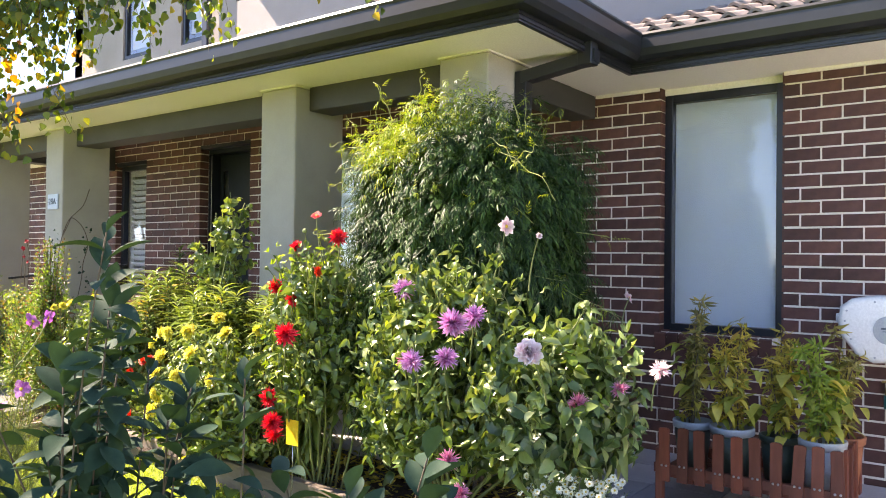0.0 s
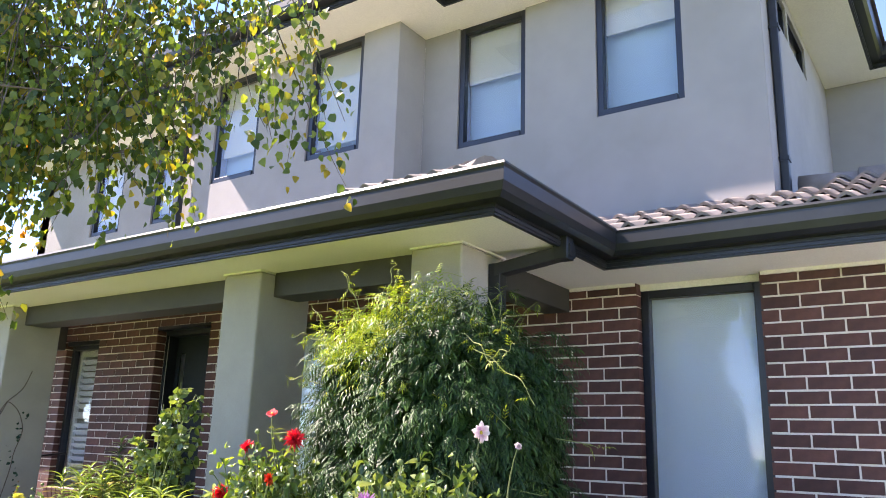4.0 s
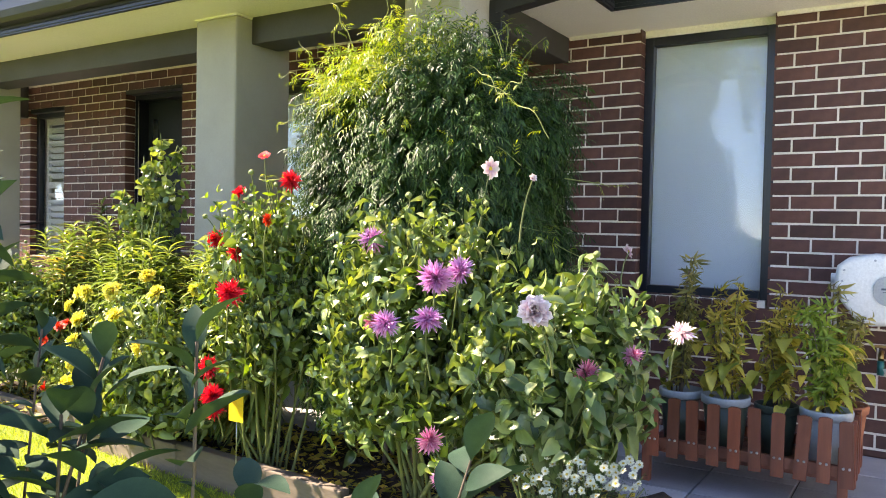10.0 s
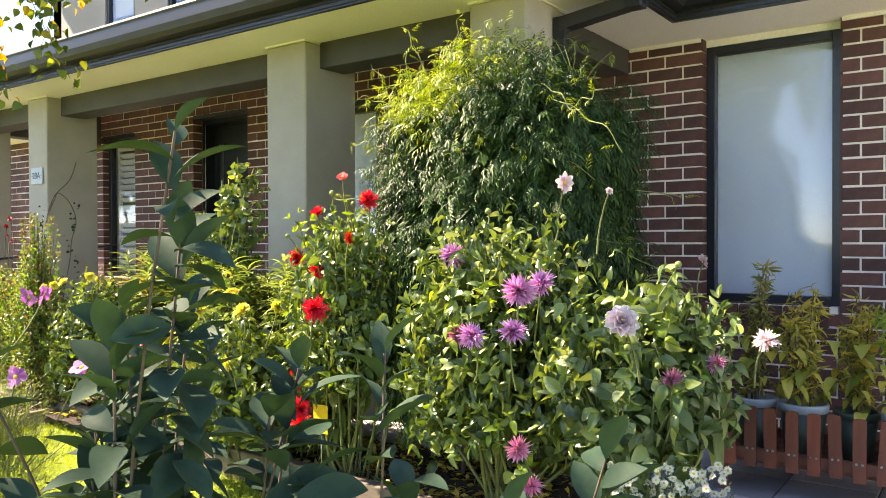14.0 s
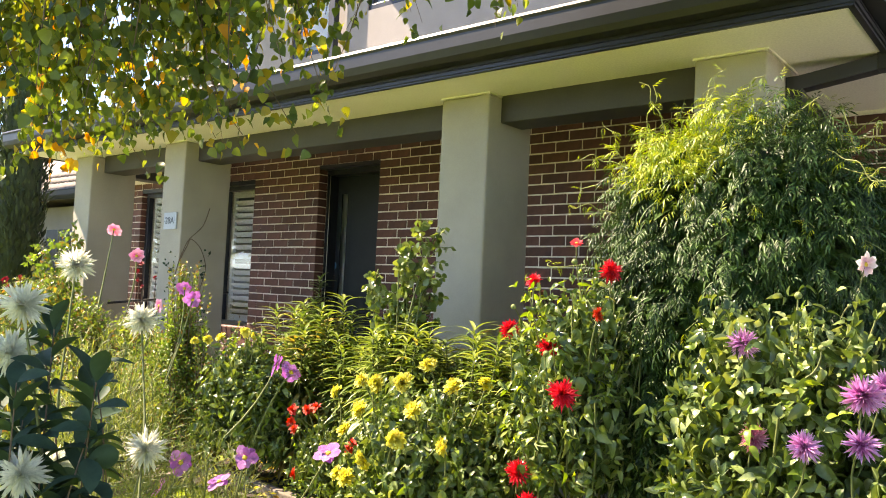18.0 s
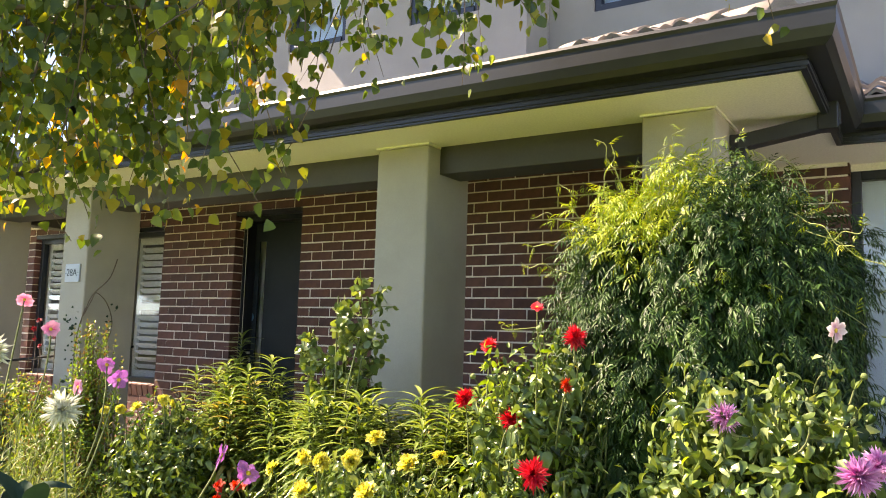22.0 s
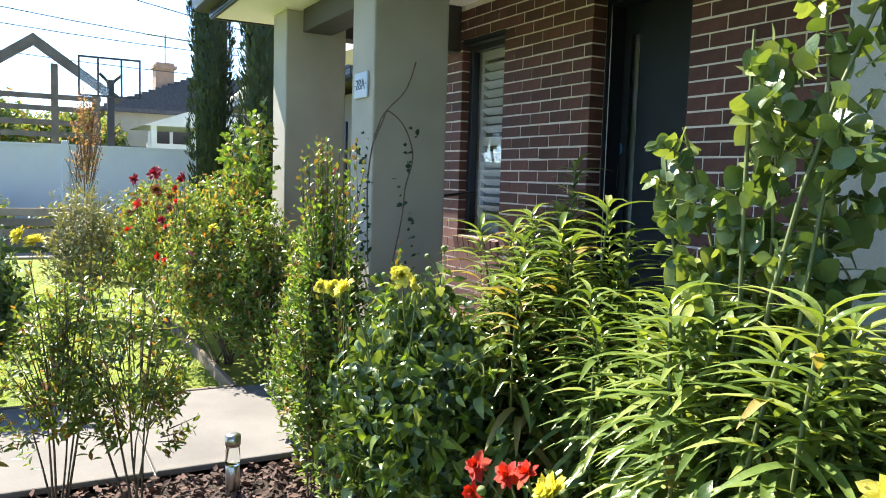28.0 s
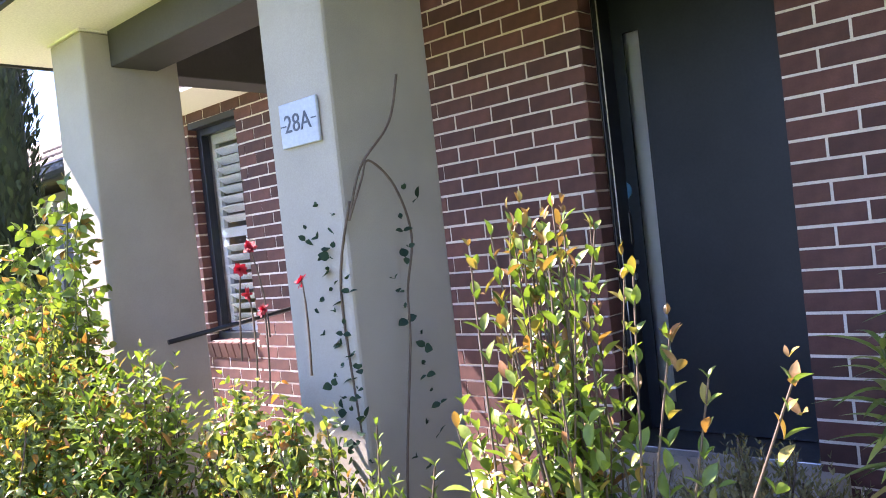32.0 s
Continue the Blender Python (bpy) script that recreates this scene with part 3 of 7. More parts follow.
wz = lambda y, y0: ROOF_Z + (y - y0) * PITCH
WY, PY = 4.53, 3.17
roof_wing = roof_face("roof_wing", [(-2.07, 4.66, wz(4.66, WY)), (3.2, 4.66, wz(4.66, WY)), (3.2, 6.05, wz(6.05, WY)), (-1.0, 6.05, wz(6.05, WY)), (-1.0, 5.62, wz(5.62, WY)), (-2.4, 5.62, wz(5.62, WY))], "grey concrete tile roof above the window wing")
for r in range(9):
    for c in range(18):
        y, x = WY + 0.06 + r * 0.30, -2.35 + c * 0.30
        if x < -2.0 - 0.4 + 0.0 or (y > 5.45 and x < -1.05) or y > 5.85:
            continue
        part("roof_tile", tile_me, TILE_OBJ, roof_wing, at=pose(x, y, wz(y, WY) - 0.02, tilt, 0.4 * rng.normal(), 0.3 * rng.normal()))
# unseen slope added to keep green ground bounce off the upper eaves
roof_wing_back = roof_face("roof_wing_back", [(-1.0, 6.05, wz(6.05, WY)), (3.2, 6.05, wz(6.05, WY)), (3.2, 12.0, wz(6.05, WY) - 0.3), (-1.0, 12.0, wz(6.05, WY) - 0.3)], "unseen grey roof sheet added to block ground bounce")
ridge = bmesh.new()
for i in range(11):
    tube(ridge, [(-1.08 + i * 0.39, 6.06, wz(6.05, WY) - 0.01), (-0.66 + i * 0.39, 6.06, wz(6.05, WY) - 0.02)], [0.10, 0.085], 12)
part("ridge_cap", ridge, TILE_OBJ, roof_wing)
roof_porch = roof_face("roof_porch", [(-9.58, 3.30, wz(3.30, PY) - 0.07), (-2.05, 3.30, wz(3.30, PY) - 0.07), (-3.96, 5.21, wz(5.21, PY) - 0.07), (-9.58, 5.21, wz(5.21, PY) - 0.07)], "grey concrete tile roof above the porch")
for r in range(7):
    for c in range(26):
        y, x = PY + 0.06 + r * 0.30, -9.6 + c * 0.30
        if x + 0.3 > -1.92 - (y - PY):
            continue
        if r < 2 or x > -4.5:
            part("roof_tile", tile_me, TILE_OBJ, roof_porch, at=pose(x, y, wz(y, PY) - (0.026 if x > -3.25 else 0.066), tilt, 0.4 * rng.normal(), 0.3 * rng.normal()))
roof_return = roof_face("roof_return", [(-2.05, 3.30, wz(3.30, PY) - 0.07), (-2.05, 4.66, wz(4.66, WY) - 0.07), (-3.0, 5.62, wz(5.62, WY) - 0.07), (-3.96, 5.21, wz(5.21, PY) - 0.07)], "grey concrete tile hip at the porch corner")
cap = bmesh.new()
for i in range(0, 6):
    p = Vector((-2.09 - i * 0.28, PY + 0.17 + i * 0.28, ROOF_Z + 0.02 + (0.16 + i * 0.28) * PITCH))
    q = p + Vector((-0.31, 0.31, 0.31 * PITCH))
    tube(cap, [p + Vector((0, 0, -0.005)), q + Vector((0, 0, -0.015))], [0.085, 0.075], 12)
part("hip_cap", cap, TILE_OBJ, roof_return)

# ---- upper storey ----
EAVE2 = 5.185


def rendered_wall(bm, x0, x1, y, z0, z1, openings):
    xs = sorted({x0, x1, *[v for o in openings for v in o[:2]]})
    for a, b in zip(xs, xs[1:]):
        z = z0
        for lo, hi in sorted((o[2], o[3]) for o in openings if o[0] <= a + 1e-6 and o[1] >= b - 1e-6) + [(z1, z1)]:
            if lo - z > 0.005:
                box(bm, a, b, y, y + 0.22, z, lo)
            z = hi


A_WINS = [(-6.69, -6.0, 4.017, EAVE2), (-5.30, -4.615, 4.017, EAVE2)]
B_WINS = [(-3.80, -3.105, 3.985, EAVE2), (-2.453, -1.745, 3.995, EAVE2)]
C_WINS = [(-9.92, -9.26, 3.99, EAVE2), (-8.58, -7.92, 3.99, EAVE2)]
bm = bmesh.new()
rendered_wall(bm, -7.14, -4.19, 5.2, 3.0, EAVE2, A_WINS)
wall_upper_a = structure("wall_upper_middle", bm, RENDER_UP, "grey rendered upper wall standing forward", "wall")
bm = bmesh.new()
rendered_wall(bm, -4.19, -1.165, 5.6, 2.9, EAVE2, B_WINS)
box(bm, -4.41, -4.191, 5.42, 5.6, 3.0, EAVE2)
wall_upper_b = structure("wall_upper_right", bm, RENDER_UP, "grey rendered upper wall above the tiled roof", "wall")
bm = bmesh.new()
rendered_wall(bm, -11.2, -7.14, 5.82, 3.0, EAVE2, C_WINS)
box(bm, -7.139, -6.92, 5.42, 5.82, 3.0, EAVE2)
wall_upper_c = structure("wall_upper_left", bm, RENDER_UP, "grey rendered upper wall set back", "wall")
wall_upper_side = structure("wall_upper_side", made((-1.385, -1.166, 5.82, 6.1, 2.9, EAVE2), (-1.385, -1.166, 6.1, 7.45, 2.9, 4.77), (-1.385, -1.166, 6.1, 7.45, 5.09, EAVE2), (-1.385, -1.166, 6.62, 6.68, 4.77, 5.09), (-1.385, -1.166, 7.45, 8.9, 2.9, EAVE2), (-1.165, -0.6, 8.65, 8.87, 2.9, EAVE2), (-0.82, -0.6, 8.87, 11.8, 2.9, EAVE2), (-11.2, -0.82, 11.6, 11.8, 2.7, EAVE2), (-11.2, -11.0, 5.82, 11.6, 2.7, EAVE2)), RENDER_UP, "grey rendered side walls of the upper storey", "wall")
for i, (ya, yb) in enumerate(((6.1, 6.62), (6.68, 7.45))):
    slot = tagged(new("window_slot_%d" % (i + 1)), "narrow black-framed slot window high on the side wall", "window", "", "structure")
    part("window_frame", made((-1.235, -1.185, ya, ya + 0.04, 4.77, 5.09), (-1.235, -1.185, yb - 0.04, yb, 4.77, 5.09), (-1.235, -1.185, ya + 0.04, yb - 0.04, 4.77, 4.81), (-1.235, -1.185, ya + 0.04, yb - 0.04, 5.05, 5.09)), FRAME, slot)
    part("pane", made((-1.215, -1.209, ya + 0.035, yb - 0.035, 4.805, 5.055)), GLASS, slot)
upper_ceiling = structure("ceiling_upper", made((-11.0, -0.7, 5.85, 11.6, EAVE2 + 0.05, EAVE2 + 0.1)), SOFFIT, "plain ceiling of the upper rooms", "ceiling")
up_labels = "black-framed upper window with a half-drawn white blind"
for i, (o, y) in enumerate([(o, 5.2) for o in A_WINS] + [(o, 5.6) for o in B_WINS] + [(o, 5.82) for o in C_WINS]):
    w = window("window_%d" % (5 + i), (o[0], o[1], o[2], o[3]), up_labels, 0.02, face=y)
    drop = (0.75, 0.9, 0.45, 0.35, 0.9, 0.9)[i]
    part("blind", made((o[0] + 0.05, o[1] - 0.05, y + 0.12, y + 0.13, o[3] - 0.05 - drop * (o[3] - o[2] - 0.1), o[3] - 0.05)), BLIND_UP, w, "white roller blind")
    part("curtain", made((o[0] + 0.02, o[1] - 0.02, y + 0.20, y + 0.21, o[2] + 0.05, o[3] - 0.05)), SHEER_SKY, w, "pale sheer curtain tinted like the sky's reflection")
EG = EAVE2 + 0.005
for nm, q in (("soffit_upper_a", (-7.36, -3.72, 4.73, 5.3)), ("soffit_upper_b", (-3.72, -0.72, 5.22, 5.7)), ("soffit_upper_inner", (-4.19, -3.72, 5.3, 5.7)), ("soffit_upper_nook", (-7.36, -7.14, 5.3, 5.9)), ("soffit_upper_c", (-11.7, -7.36, 5.32, 5.9)), ("soffit_upper_d", (-1.165, -0.72, 5.7, 8.42)), ("soffit_upper_e", (-1.165, 0.0, 8.42, 8.9)), ("soffit_upper_f", (-0.6, 0.0, 8.9, 11.8))):
    structure(nm, made((*q, EAVE2, EAVE2 + 0.02)), SOFFIT, "cream eave lining of the upper roof", "soffit")
upper_gutter_a = eave_run(-7.37, -3.70, 4.71, EG, "charcoal steel gutter of the upper roof", -1, 1)
upper_gutter_b = eave_run(-3.70, -0.70, 5.20, EG, "charcoal steel gutter of the upper roof", 1, 1)
upper_gutter_c = eave_run(-11.7, -7.37, 5.30, EG, "charcoal steel gutter of the upper roof", 0, -1)
upper_end_a = eave_end(4.71, 5.20, -3.70, EG, "charcoal steel gutter on the upper roof's return", 1, -1, -1)
upper_end_b = eave_end(5.20, 8.42, -0.70, EG, "charcoal steel gutter along the upper side eave", 1, -1, -1)
upper_end_c = eave_run(-0.70, 0.0, 8.42, EG, "charcoal steel gutter on the upper side step", 1, 1)
upper_end_d = eave_end(4.71, 5.30, -7.37, EG, "charcoal steel gutter on the upper roof's return", -1, -1, -1)
upper_end_e = eave_end(8.42, 11.8, 0.0, EG, "charcoal steel gutter along the rear side eave", 1, -1, 0)
bm = bmesh.new()
for quad in ([(-7.42, 4.6, 5.37), (-3.6, 4.6, 5.37), (-4.6, 8.6, 7.0), (-7.0, 8.6, 7.0)], [(-3.6, 5.0, 5.37), (-0.55, 5.0, 5.37), (-3.5, 8.6, 6.9), (-4.6, 8.6, 7.0)], [(-11.8, 5.0, 5.37), (-7.42, 5.0, 5.37), (-7.0, 8.6, 7.0), (-9.0, 8.6, 7.0)],
             [(-0.55, 5.0, 5.37), (-0.55, 12.0, 5.37), (-3.5, 8.6, 6.9)], [(-11.8, 12.0, 5.37), (-0.55, 12.0, 5.37), (-3.5, 8.6, 6.9), (-9.0, 8.6, 7.0)], [(-11.8, 12.0, 5.37), (-11.8, 5.0, 5.37), (-9.0, 8.6, 7.0)]):
    bm.faces.new([bm.verts.new(p) for p in quad])
roof_upper = structure("roof_upper", bm, TILE_OBJ, "grey concrete tile roof of the upper storey", "roof")
for x, y0, top, low, r in ((-1.13, 5.85, (-0.735, 5.85), 3.2, 0.028), (-7.08, 5.12, (-7.33, 4.72), 3.0, 0.045)):
    dp = tagged(new("upper_downpipe"), "square charcoal downpipe on the rendered upper wall", "downpipe", "upper downpipes")
    part("pipe", made((x - r, x + r, y0 - 0.035, y0 + 0.035, low, EAVE2 - 0.13), bevel=0.006), CHARCOAL, dp)
    part("elbow", tube(bmesh.new(), [(*top, EAVE2 + 0.05), (*top, EAVE2 - 0.03), (x, y0, EAVE2 - 0.10), (x, y0, EAVE2 - 0.2)], r * 1.1, 4), CHARCOAL, dp)
    for z in (3.45, 4.5):
        part("strap", made((x - r - 0.008, x + r + 0.008, y0 - 0.04, y0 + 0.045, z, z + 0.03)), CHARCOAL, dp)

# ---- plants: kit ----
LEAF_DAHLIA = leafy("dahlia_leaf", (0.035, 0.070, 0.022), (0.090, 0.150, 0.045), (0.195, 0.265, 0.088), 0.29, 0.24, odd=(0.34, 0.40, 0.21))
LEAF_SHOOT = leafy("bright_young_leaf", (0.13, 0.22, 0.03), (0.21, 0.32, 0.045), (0.33, 0.43, 0.07), 0.4, 0.42)
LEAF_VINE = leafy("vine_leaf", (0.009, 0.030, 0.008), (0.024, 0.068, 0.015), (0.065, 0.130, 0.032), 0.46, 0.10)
# new leaves, their colour lifted to carry the sun on the vine
LEAF_VINE_NEW_LIT = leafy("vine_sunlit_new_growth", (0.15, 0.25, 0.03), (0.26, 0.36, 0.04), (0.42, 0.47, 0.06), 0.42, 0.34)
LEAF_LILY = leafy("lily_leaf", (0.085, 0.145, 0.038), (0.17, 0.25, 0.068), (0.32, 0.385, 0.125), 0.32, 0.30)
LEAF_LILY_OLD = leafy("withered_lily_leaf", (0.22, 0.17, 0.06), (0.34, 0.27, 0.09), (0.45, 0.36, 0.14), 0.6, 0.3)
LEAF_DARK = leafy("dark_glossy_leaf", (0.018, 0.044, 0.032), (0.027, 0.060, 0.042), (0.042, 0.082, 0.052), 0.62, 0.10, relief=0.08)
LEAF_ROSE = leafy("rose_leaf", (0.075, 0.13, 0.05), (0.15, 0.22, 0.08), (0.31, 0.36, 0.16), 0.32, 0.42, odd=(0.42, 0.18, 0.06))
LEAF_ROSE_CANE = leafy("round_rose_leaf", (0.06, 0.11, 0.04), (0.12, 0.18, 0.06), (0.24, 0.30, 0.11), 0.30, 0.30)
LEAF_TIP = leafy("young_tip_leaf", (0.17, 0.10, 0.055), (0.24, 0.15, 0.07), (0.27, 0.24, 0.08), 0.45, 0.3)
LEAF_TWIG = leafy("willowy_leaf", (0.09, 0.15, 0.035), (0.165, 0.245, 0.052), (0.27, 0.355, 0.08), 0.40, 0.36, (1.05, 1.2, 0.35), odd=(0.32, 0.15, 0.07))
LEAF_OLIVE = leafy("olive_leaf", (0.08, 0.135, 0.04), (0.14, 0.21, 0.06), (0.24, 0.30, 0.10), 0.36, 0.44, odd=(0.32, 0.16, 0.06))
LEAF_BIRCH = leafy("birch_leaf", (0.045, 0.085, 0.024), (0.10, 0.155, 0.036), (0.22, 0.27, 0.055), 0.42, 0.5, odd=(0.34, 0.25, 0.03))
LEAF_AUTUMN = leafy("autumn_birch_leaf", (0.50, 0.20, 0.02), (0.62, 0.33, 0.03), (0.66, 0.46, 0.06), 0.5, 0.5, (1.3, 1.0, 0.3))
LEAF_FEATHER = leafy("feathery_leaf", (0.10, 0.15, 0.055), (0.17, 0.22, 0.08), (0.27, 0.30, 0.12), 0.6, 0.4)
LEAF_GREY = leafy("grey_green_leaf", (0.139, 0.150, 0.081), (0.232, 0.225, 0.127), (0.341, 0.312, 0.172), 0.6, 0.25)
LEAF_DRY = leafy("yellowing_leaf", (0.24, 0.25, 0.06), (0.46, 0.40, 0.085), (0.74, 0.60, 0.14), 0.6, 0.42, odd=(0.26, 0.16, 0.06))
LEAF_CYPRESS = leafy("cypress_foliage", (0.014, 0.03, 0.014), (0.024, 0.045, 0.02), (0.04, 0.065, 0.026), 0.7, 0.1)
GRASS = leafy("lawn_grass", (0.17, 0.27, 0.018), (0.29, 0.40, 0.028), (0.44, 0.50, 0.045), 0.5, 0.42)
RED = leafy("red_petal", (0.55, 0.008, 0.022), (0.72, 0.014, 0.032), (0.82, 0.03, 0.05), 0.5, 0.3, (1.2, 0.6, 0.6), tip=(0.84, 0.025, 0.06))
ORANGE = leafy("orange_red_petal", (0.55, 0.02, 0.01), (0.70, 0.045, 0.014), (0.80, 0.09, 0.02), 0.5, 0.3, (1.2, 0.7, 0.4))
MAUVE = leafy("mauve_petal", (0.56, 0.12, 0.46), (0.68, 0.22, 0.58), (0.78, 0.36, 0.70), 0.5, 0.3, (1.1, 0.8, 1.1), tip=(0.84, 0.52, 0.80))
PINK = leafy("pink_petal", (0.70, 0.10, 0.34), (0.78, 0.18, 0.44), (0.84, 0.36, 0.56), 0.5, 0.3, (1.1, 0.8, 0.9), tip=(0.88, 0.48, 0.70))
BLUSH = leafy("blush_petal", (0.66, 0.36, 0.56), (0.76, 0.52, 0.66), (0.84, 0.70, 0.76), 0.5, 0.3, (1.1, 1.0, 1.0), tip=(0.90, 0.82, 0.84))
YELLOW = leafy("yellow_petal", (0.80, 0.70, 0.10), (0.87, 0.81, 0.17), (0.90, 0.87, 0.32), 0.55, 0.28, (1.1, 1.05, 0.6))
WHITE_PETAL = leafy("white_petal", (0.76, 0.78, 0.72), (0.84, 0.85, 0.80), (0.88, 0.88, 0.85), 0.5, 0.5, (1.05, 1.05, 1.0))
FADED = leafy("faded_petal", (0.14, 0.05, 0.035), (0.22, 0.08, 0.05), (0.28, 0.12, 0.08), 0.7, 0.2)
DARKRED = leafy("dark_red_petal", (0.22, 0.005, 0.02), (0.34, 0.01, 0.03), (0.45, 0.02, 0.05), 0.5, 0.3, (1.2, 0.6, 0.6))
PURPLE = leafy("cosmos_petal", (0.40, 0.11, 0.46), (0.50, 0.16, 0.56), (0.60, 0.26, 0.66), 0.5, 0.35, (1.1, 0.8, 1.1))
EYE_YELLOW = plain("yellow_flower_eye", (0.55, 0.36, 0.03), (0.70, 0.50, 0.06), 0.8, 40, 300, 0.6)

DROOPY = blade_shape(1.0, 0.56, 0.22, 0.70, 6, 0.38)
LIMP = blade_shape(1.0, 0.60, 0.40, 1.05, 6, 0.42)
CUPPED = blade_shape(1.0, 0.40, 0.75, -0.35, 5, 0.40)
TWIGGY = blade_shape(1.0, 0.44, 0.25, 0.20, 5, 0.56)
WILLOW = blade_shape(1.0, 0.34, 0.22, 0.18, 5, 0.42)
LEAF_VINE.node_tree.nodes["Principled BSDF"].inputs["Specular IOR Level"].default_value = 0.3
LEAF_DARK.node_tree.nodes["Principled BSDF"].inputs["Specular IOR Level"].default_value = 0.14

OVATE = blade_shape(1.0, 0.54, 0.16, 0.42, 5, 0.38)
BROAD = blade_shape(1.0, 0.62, 0.12, 0.28, 6, 0.36)
LANCE = blade_shape(1.0, 0.155, 0.28, 0.68, 6, 0.40)
NARROW = blade_shape(1.0, 0.26, 0.20, 0.12, 3, 0.45)
ROUND = blade_shape(1.0, 0.85, 0.10, 0.18, 5, 0.42)
HEART = blade_shape(1.0, 0.80, 0.10, 0.22, 5, 0.27)
NEEDLE = blade_shape(1.0, 0.07, 0.1, 0.2, 2, 0.4)
PETAL_CACTUS = blade_shape(1.0, 0.15, 0.6, -0.10, 4, 0.40)
PETAL_BALL = blade_shape(1.0, 0.58, 0.45, -0.30, 4, 0.62)
PETAL_SHORT = blade_shape(1.0, 0.46, 0.35, -0.25, 5, 0.85)
PETAL_WIDE = blade_shape(1.0, 0.74, 0.08, 0.05, 5, 0.75)
PETAL_FLAT = blade_shape(1.0, 0.55, 0.10, 0.08, 4, 0.62)


def sticks(p0, p1, r0, r1):
    """Thin four-sided stems from p0 to p1; returns arrays."""
    p0, p1 = np.asarray(p0, float), np.asarray(p1, float)
    m = frames_from(p1 - p0)
    n = len(p0)
    r0, r1 = np.broadcast_to(r0, (n,)), np.broadcast_to(r1, (n,))
    vs = np.zeros((n, 8, 3))
    for i in range(4):
        a = math.pi / 2 * i
        d = m[:, :, 0] * math.cos(a) + m[:, :, 2] * math.sin(a)
        vs[:, i] = p0 + d * r0[:, None]
        vs[:, 4 + i] = p1 + d * r1[:, None]
    fs = [(8 * k + i, 8 * k + (i + 1) % 4, 8 * k + 4 + (i + 1) % 4, 8 * k + 4 + i) for k in range(n) for i in range(4)]
    return vs.reshape(-1, 3), fs


def bent(p0, p1, sag=0.0, bow=0.06, n=5):
    """Points of a slightly bowed stem."""
    p0, p1 = np.asarray(p0, float), np.asarray(p1, float)
    side = rng.normal(size=3) * bow * np.linalg.norm(p1 - p0)
    t = np.linspace(0, 1, n)[:, None]
    return p0 + (p1 - p0) * t + side * (4 * t * (1 - t)) * 0.5 - np.array((0, 0, sag)) * t * t


def stem_run(pts, r0, r1):
    r = np.linspace(r0, r1, len(pts))
    return sticks(pts[:-1], pts[1:], r[:-1], r[1:])


def shoots(tips, axes, length, pairs, shape, size, angle=(35, 75), low=1.0, jitter=0.25, whorl=2, hang=0.0):
    """Leafy shoots: leaves stand round each axis below its tip, opening from the first angle at the tip to the second lower down."""
    tips, axes = np.asarray(tips, float), np.asarray(axes, float)
    axes = axes / np.linalg.norm(axes, axis=1, keepdims=True)
    n = len(tips)
    m = frames_from(axes)
    phase = rng.uniform(0, 6.28, n)
    places, ways, sizes, ups = [], [], [], []
    for k in range(pairs):
        s = k / max(1, pairs - 1)
        for w in range(whorl):
            az = phase + (k * 0.5 + w * 2.0 / whorl) * math.pi + rng.normal(size=n) * 0.35
            th = np.radians(angle[0] + (angle[1] - angle[0]) * s + rng.normal(size=n) * 12)
            out = m[:, :, 0] * np.cos(az)[:, None] + m[:, :, 2] * np.sin(az)[:, None]
            places.append(tips - axes * (length * s))
            ways.append(axes * np.cos(th)[:, None] + out * np.sin(th)[:, None] + rng.normal(size=(n, 3)) * jitter * 0.4)
            sizes.append(size * (0.62 + (low - 0.62) * min(1, s * 1.6)) * rng.uniform(0.75, 1.25, n))
            ways[-1] = ways[-1] + np.array((0, 0, -hang))
            ups.append(axes * (1 - 0.6 * hang) + out * hang + rng.normal(size=(n, 3)) * jitter)
    return scatter(shape, np.concatenate(places), np.concatenate(ways), np.concatenate(sizes), ups=np.concatenate(ups))


def envelope(n, centre, radii, low=-0.5, shell=0.55, square=1.0, lumps=0.28, tufts=0.0):
    """Points in the outer part of an ellipsoid with an uneven surface, and the ways out of it."""
    w = sphere_ways(n * 2)
    w = w[w[:, 2] > low][:n]
    bump = np.array([noise.noise(Vector(v * 2.3) + Vector(centre)) for v in w])
    if tufts:
        bump = bump + tufts / lumps * np.array([noise.noise(Vector(v * 7.5) + Vector(centre)) for v in w])
    r = (rng.uniform(shell ** 3, 1, len(w)) ** (1 / 3)) * (1 + lumps * bump)
    q = np.sign(w) * np.abs(w) ** square
    return np.asarray(centre) + q * r[:, None] * np.asarray(radii), w


BLOOMS = {}


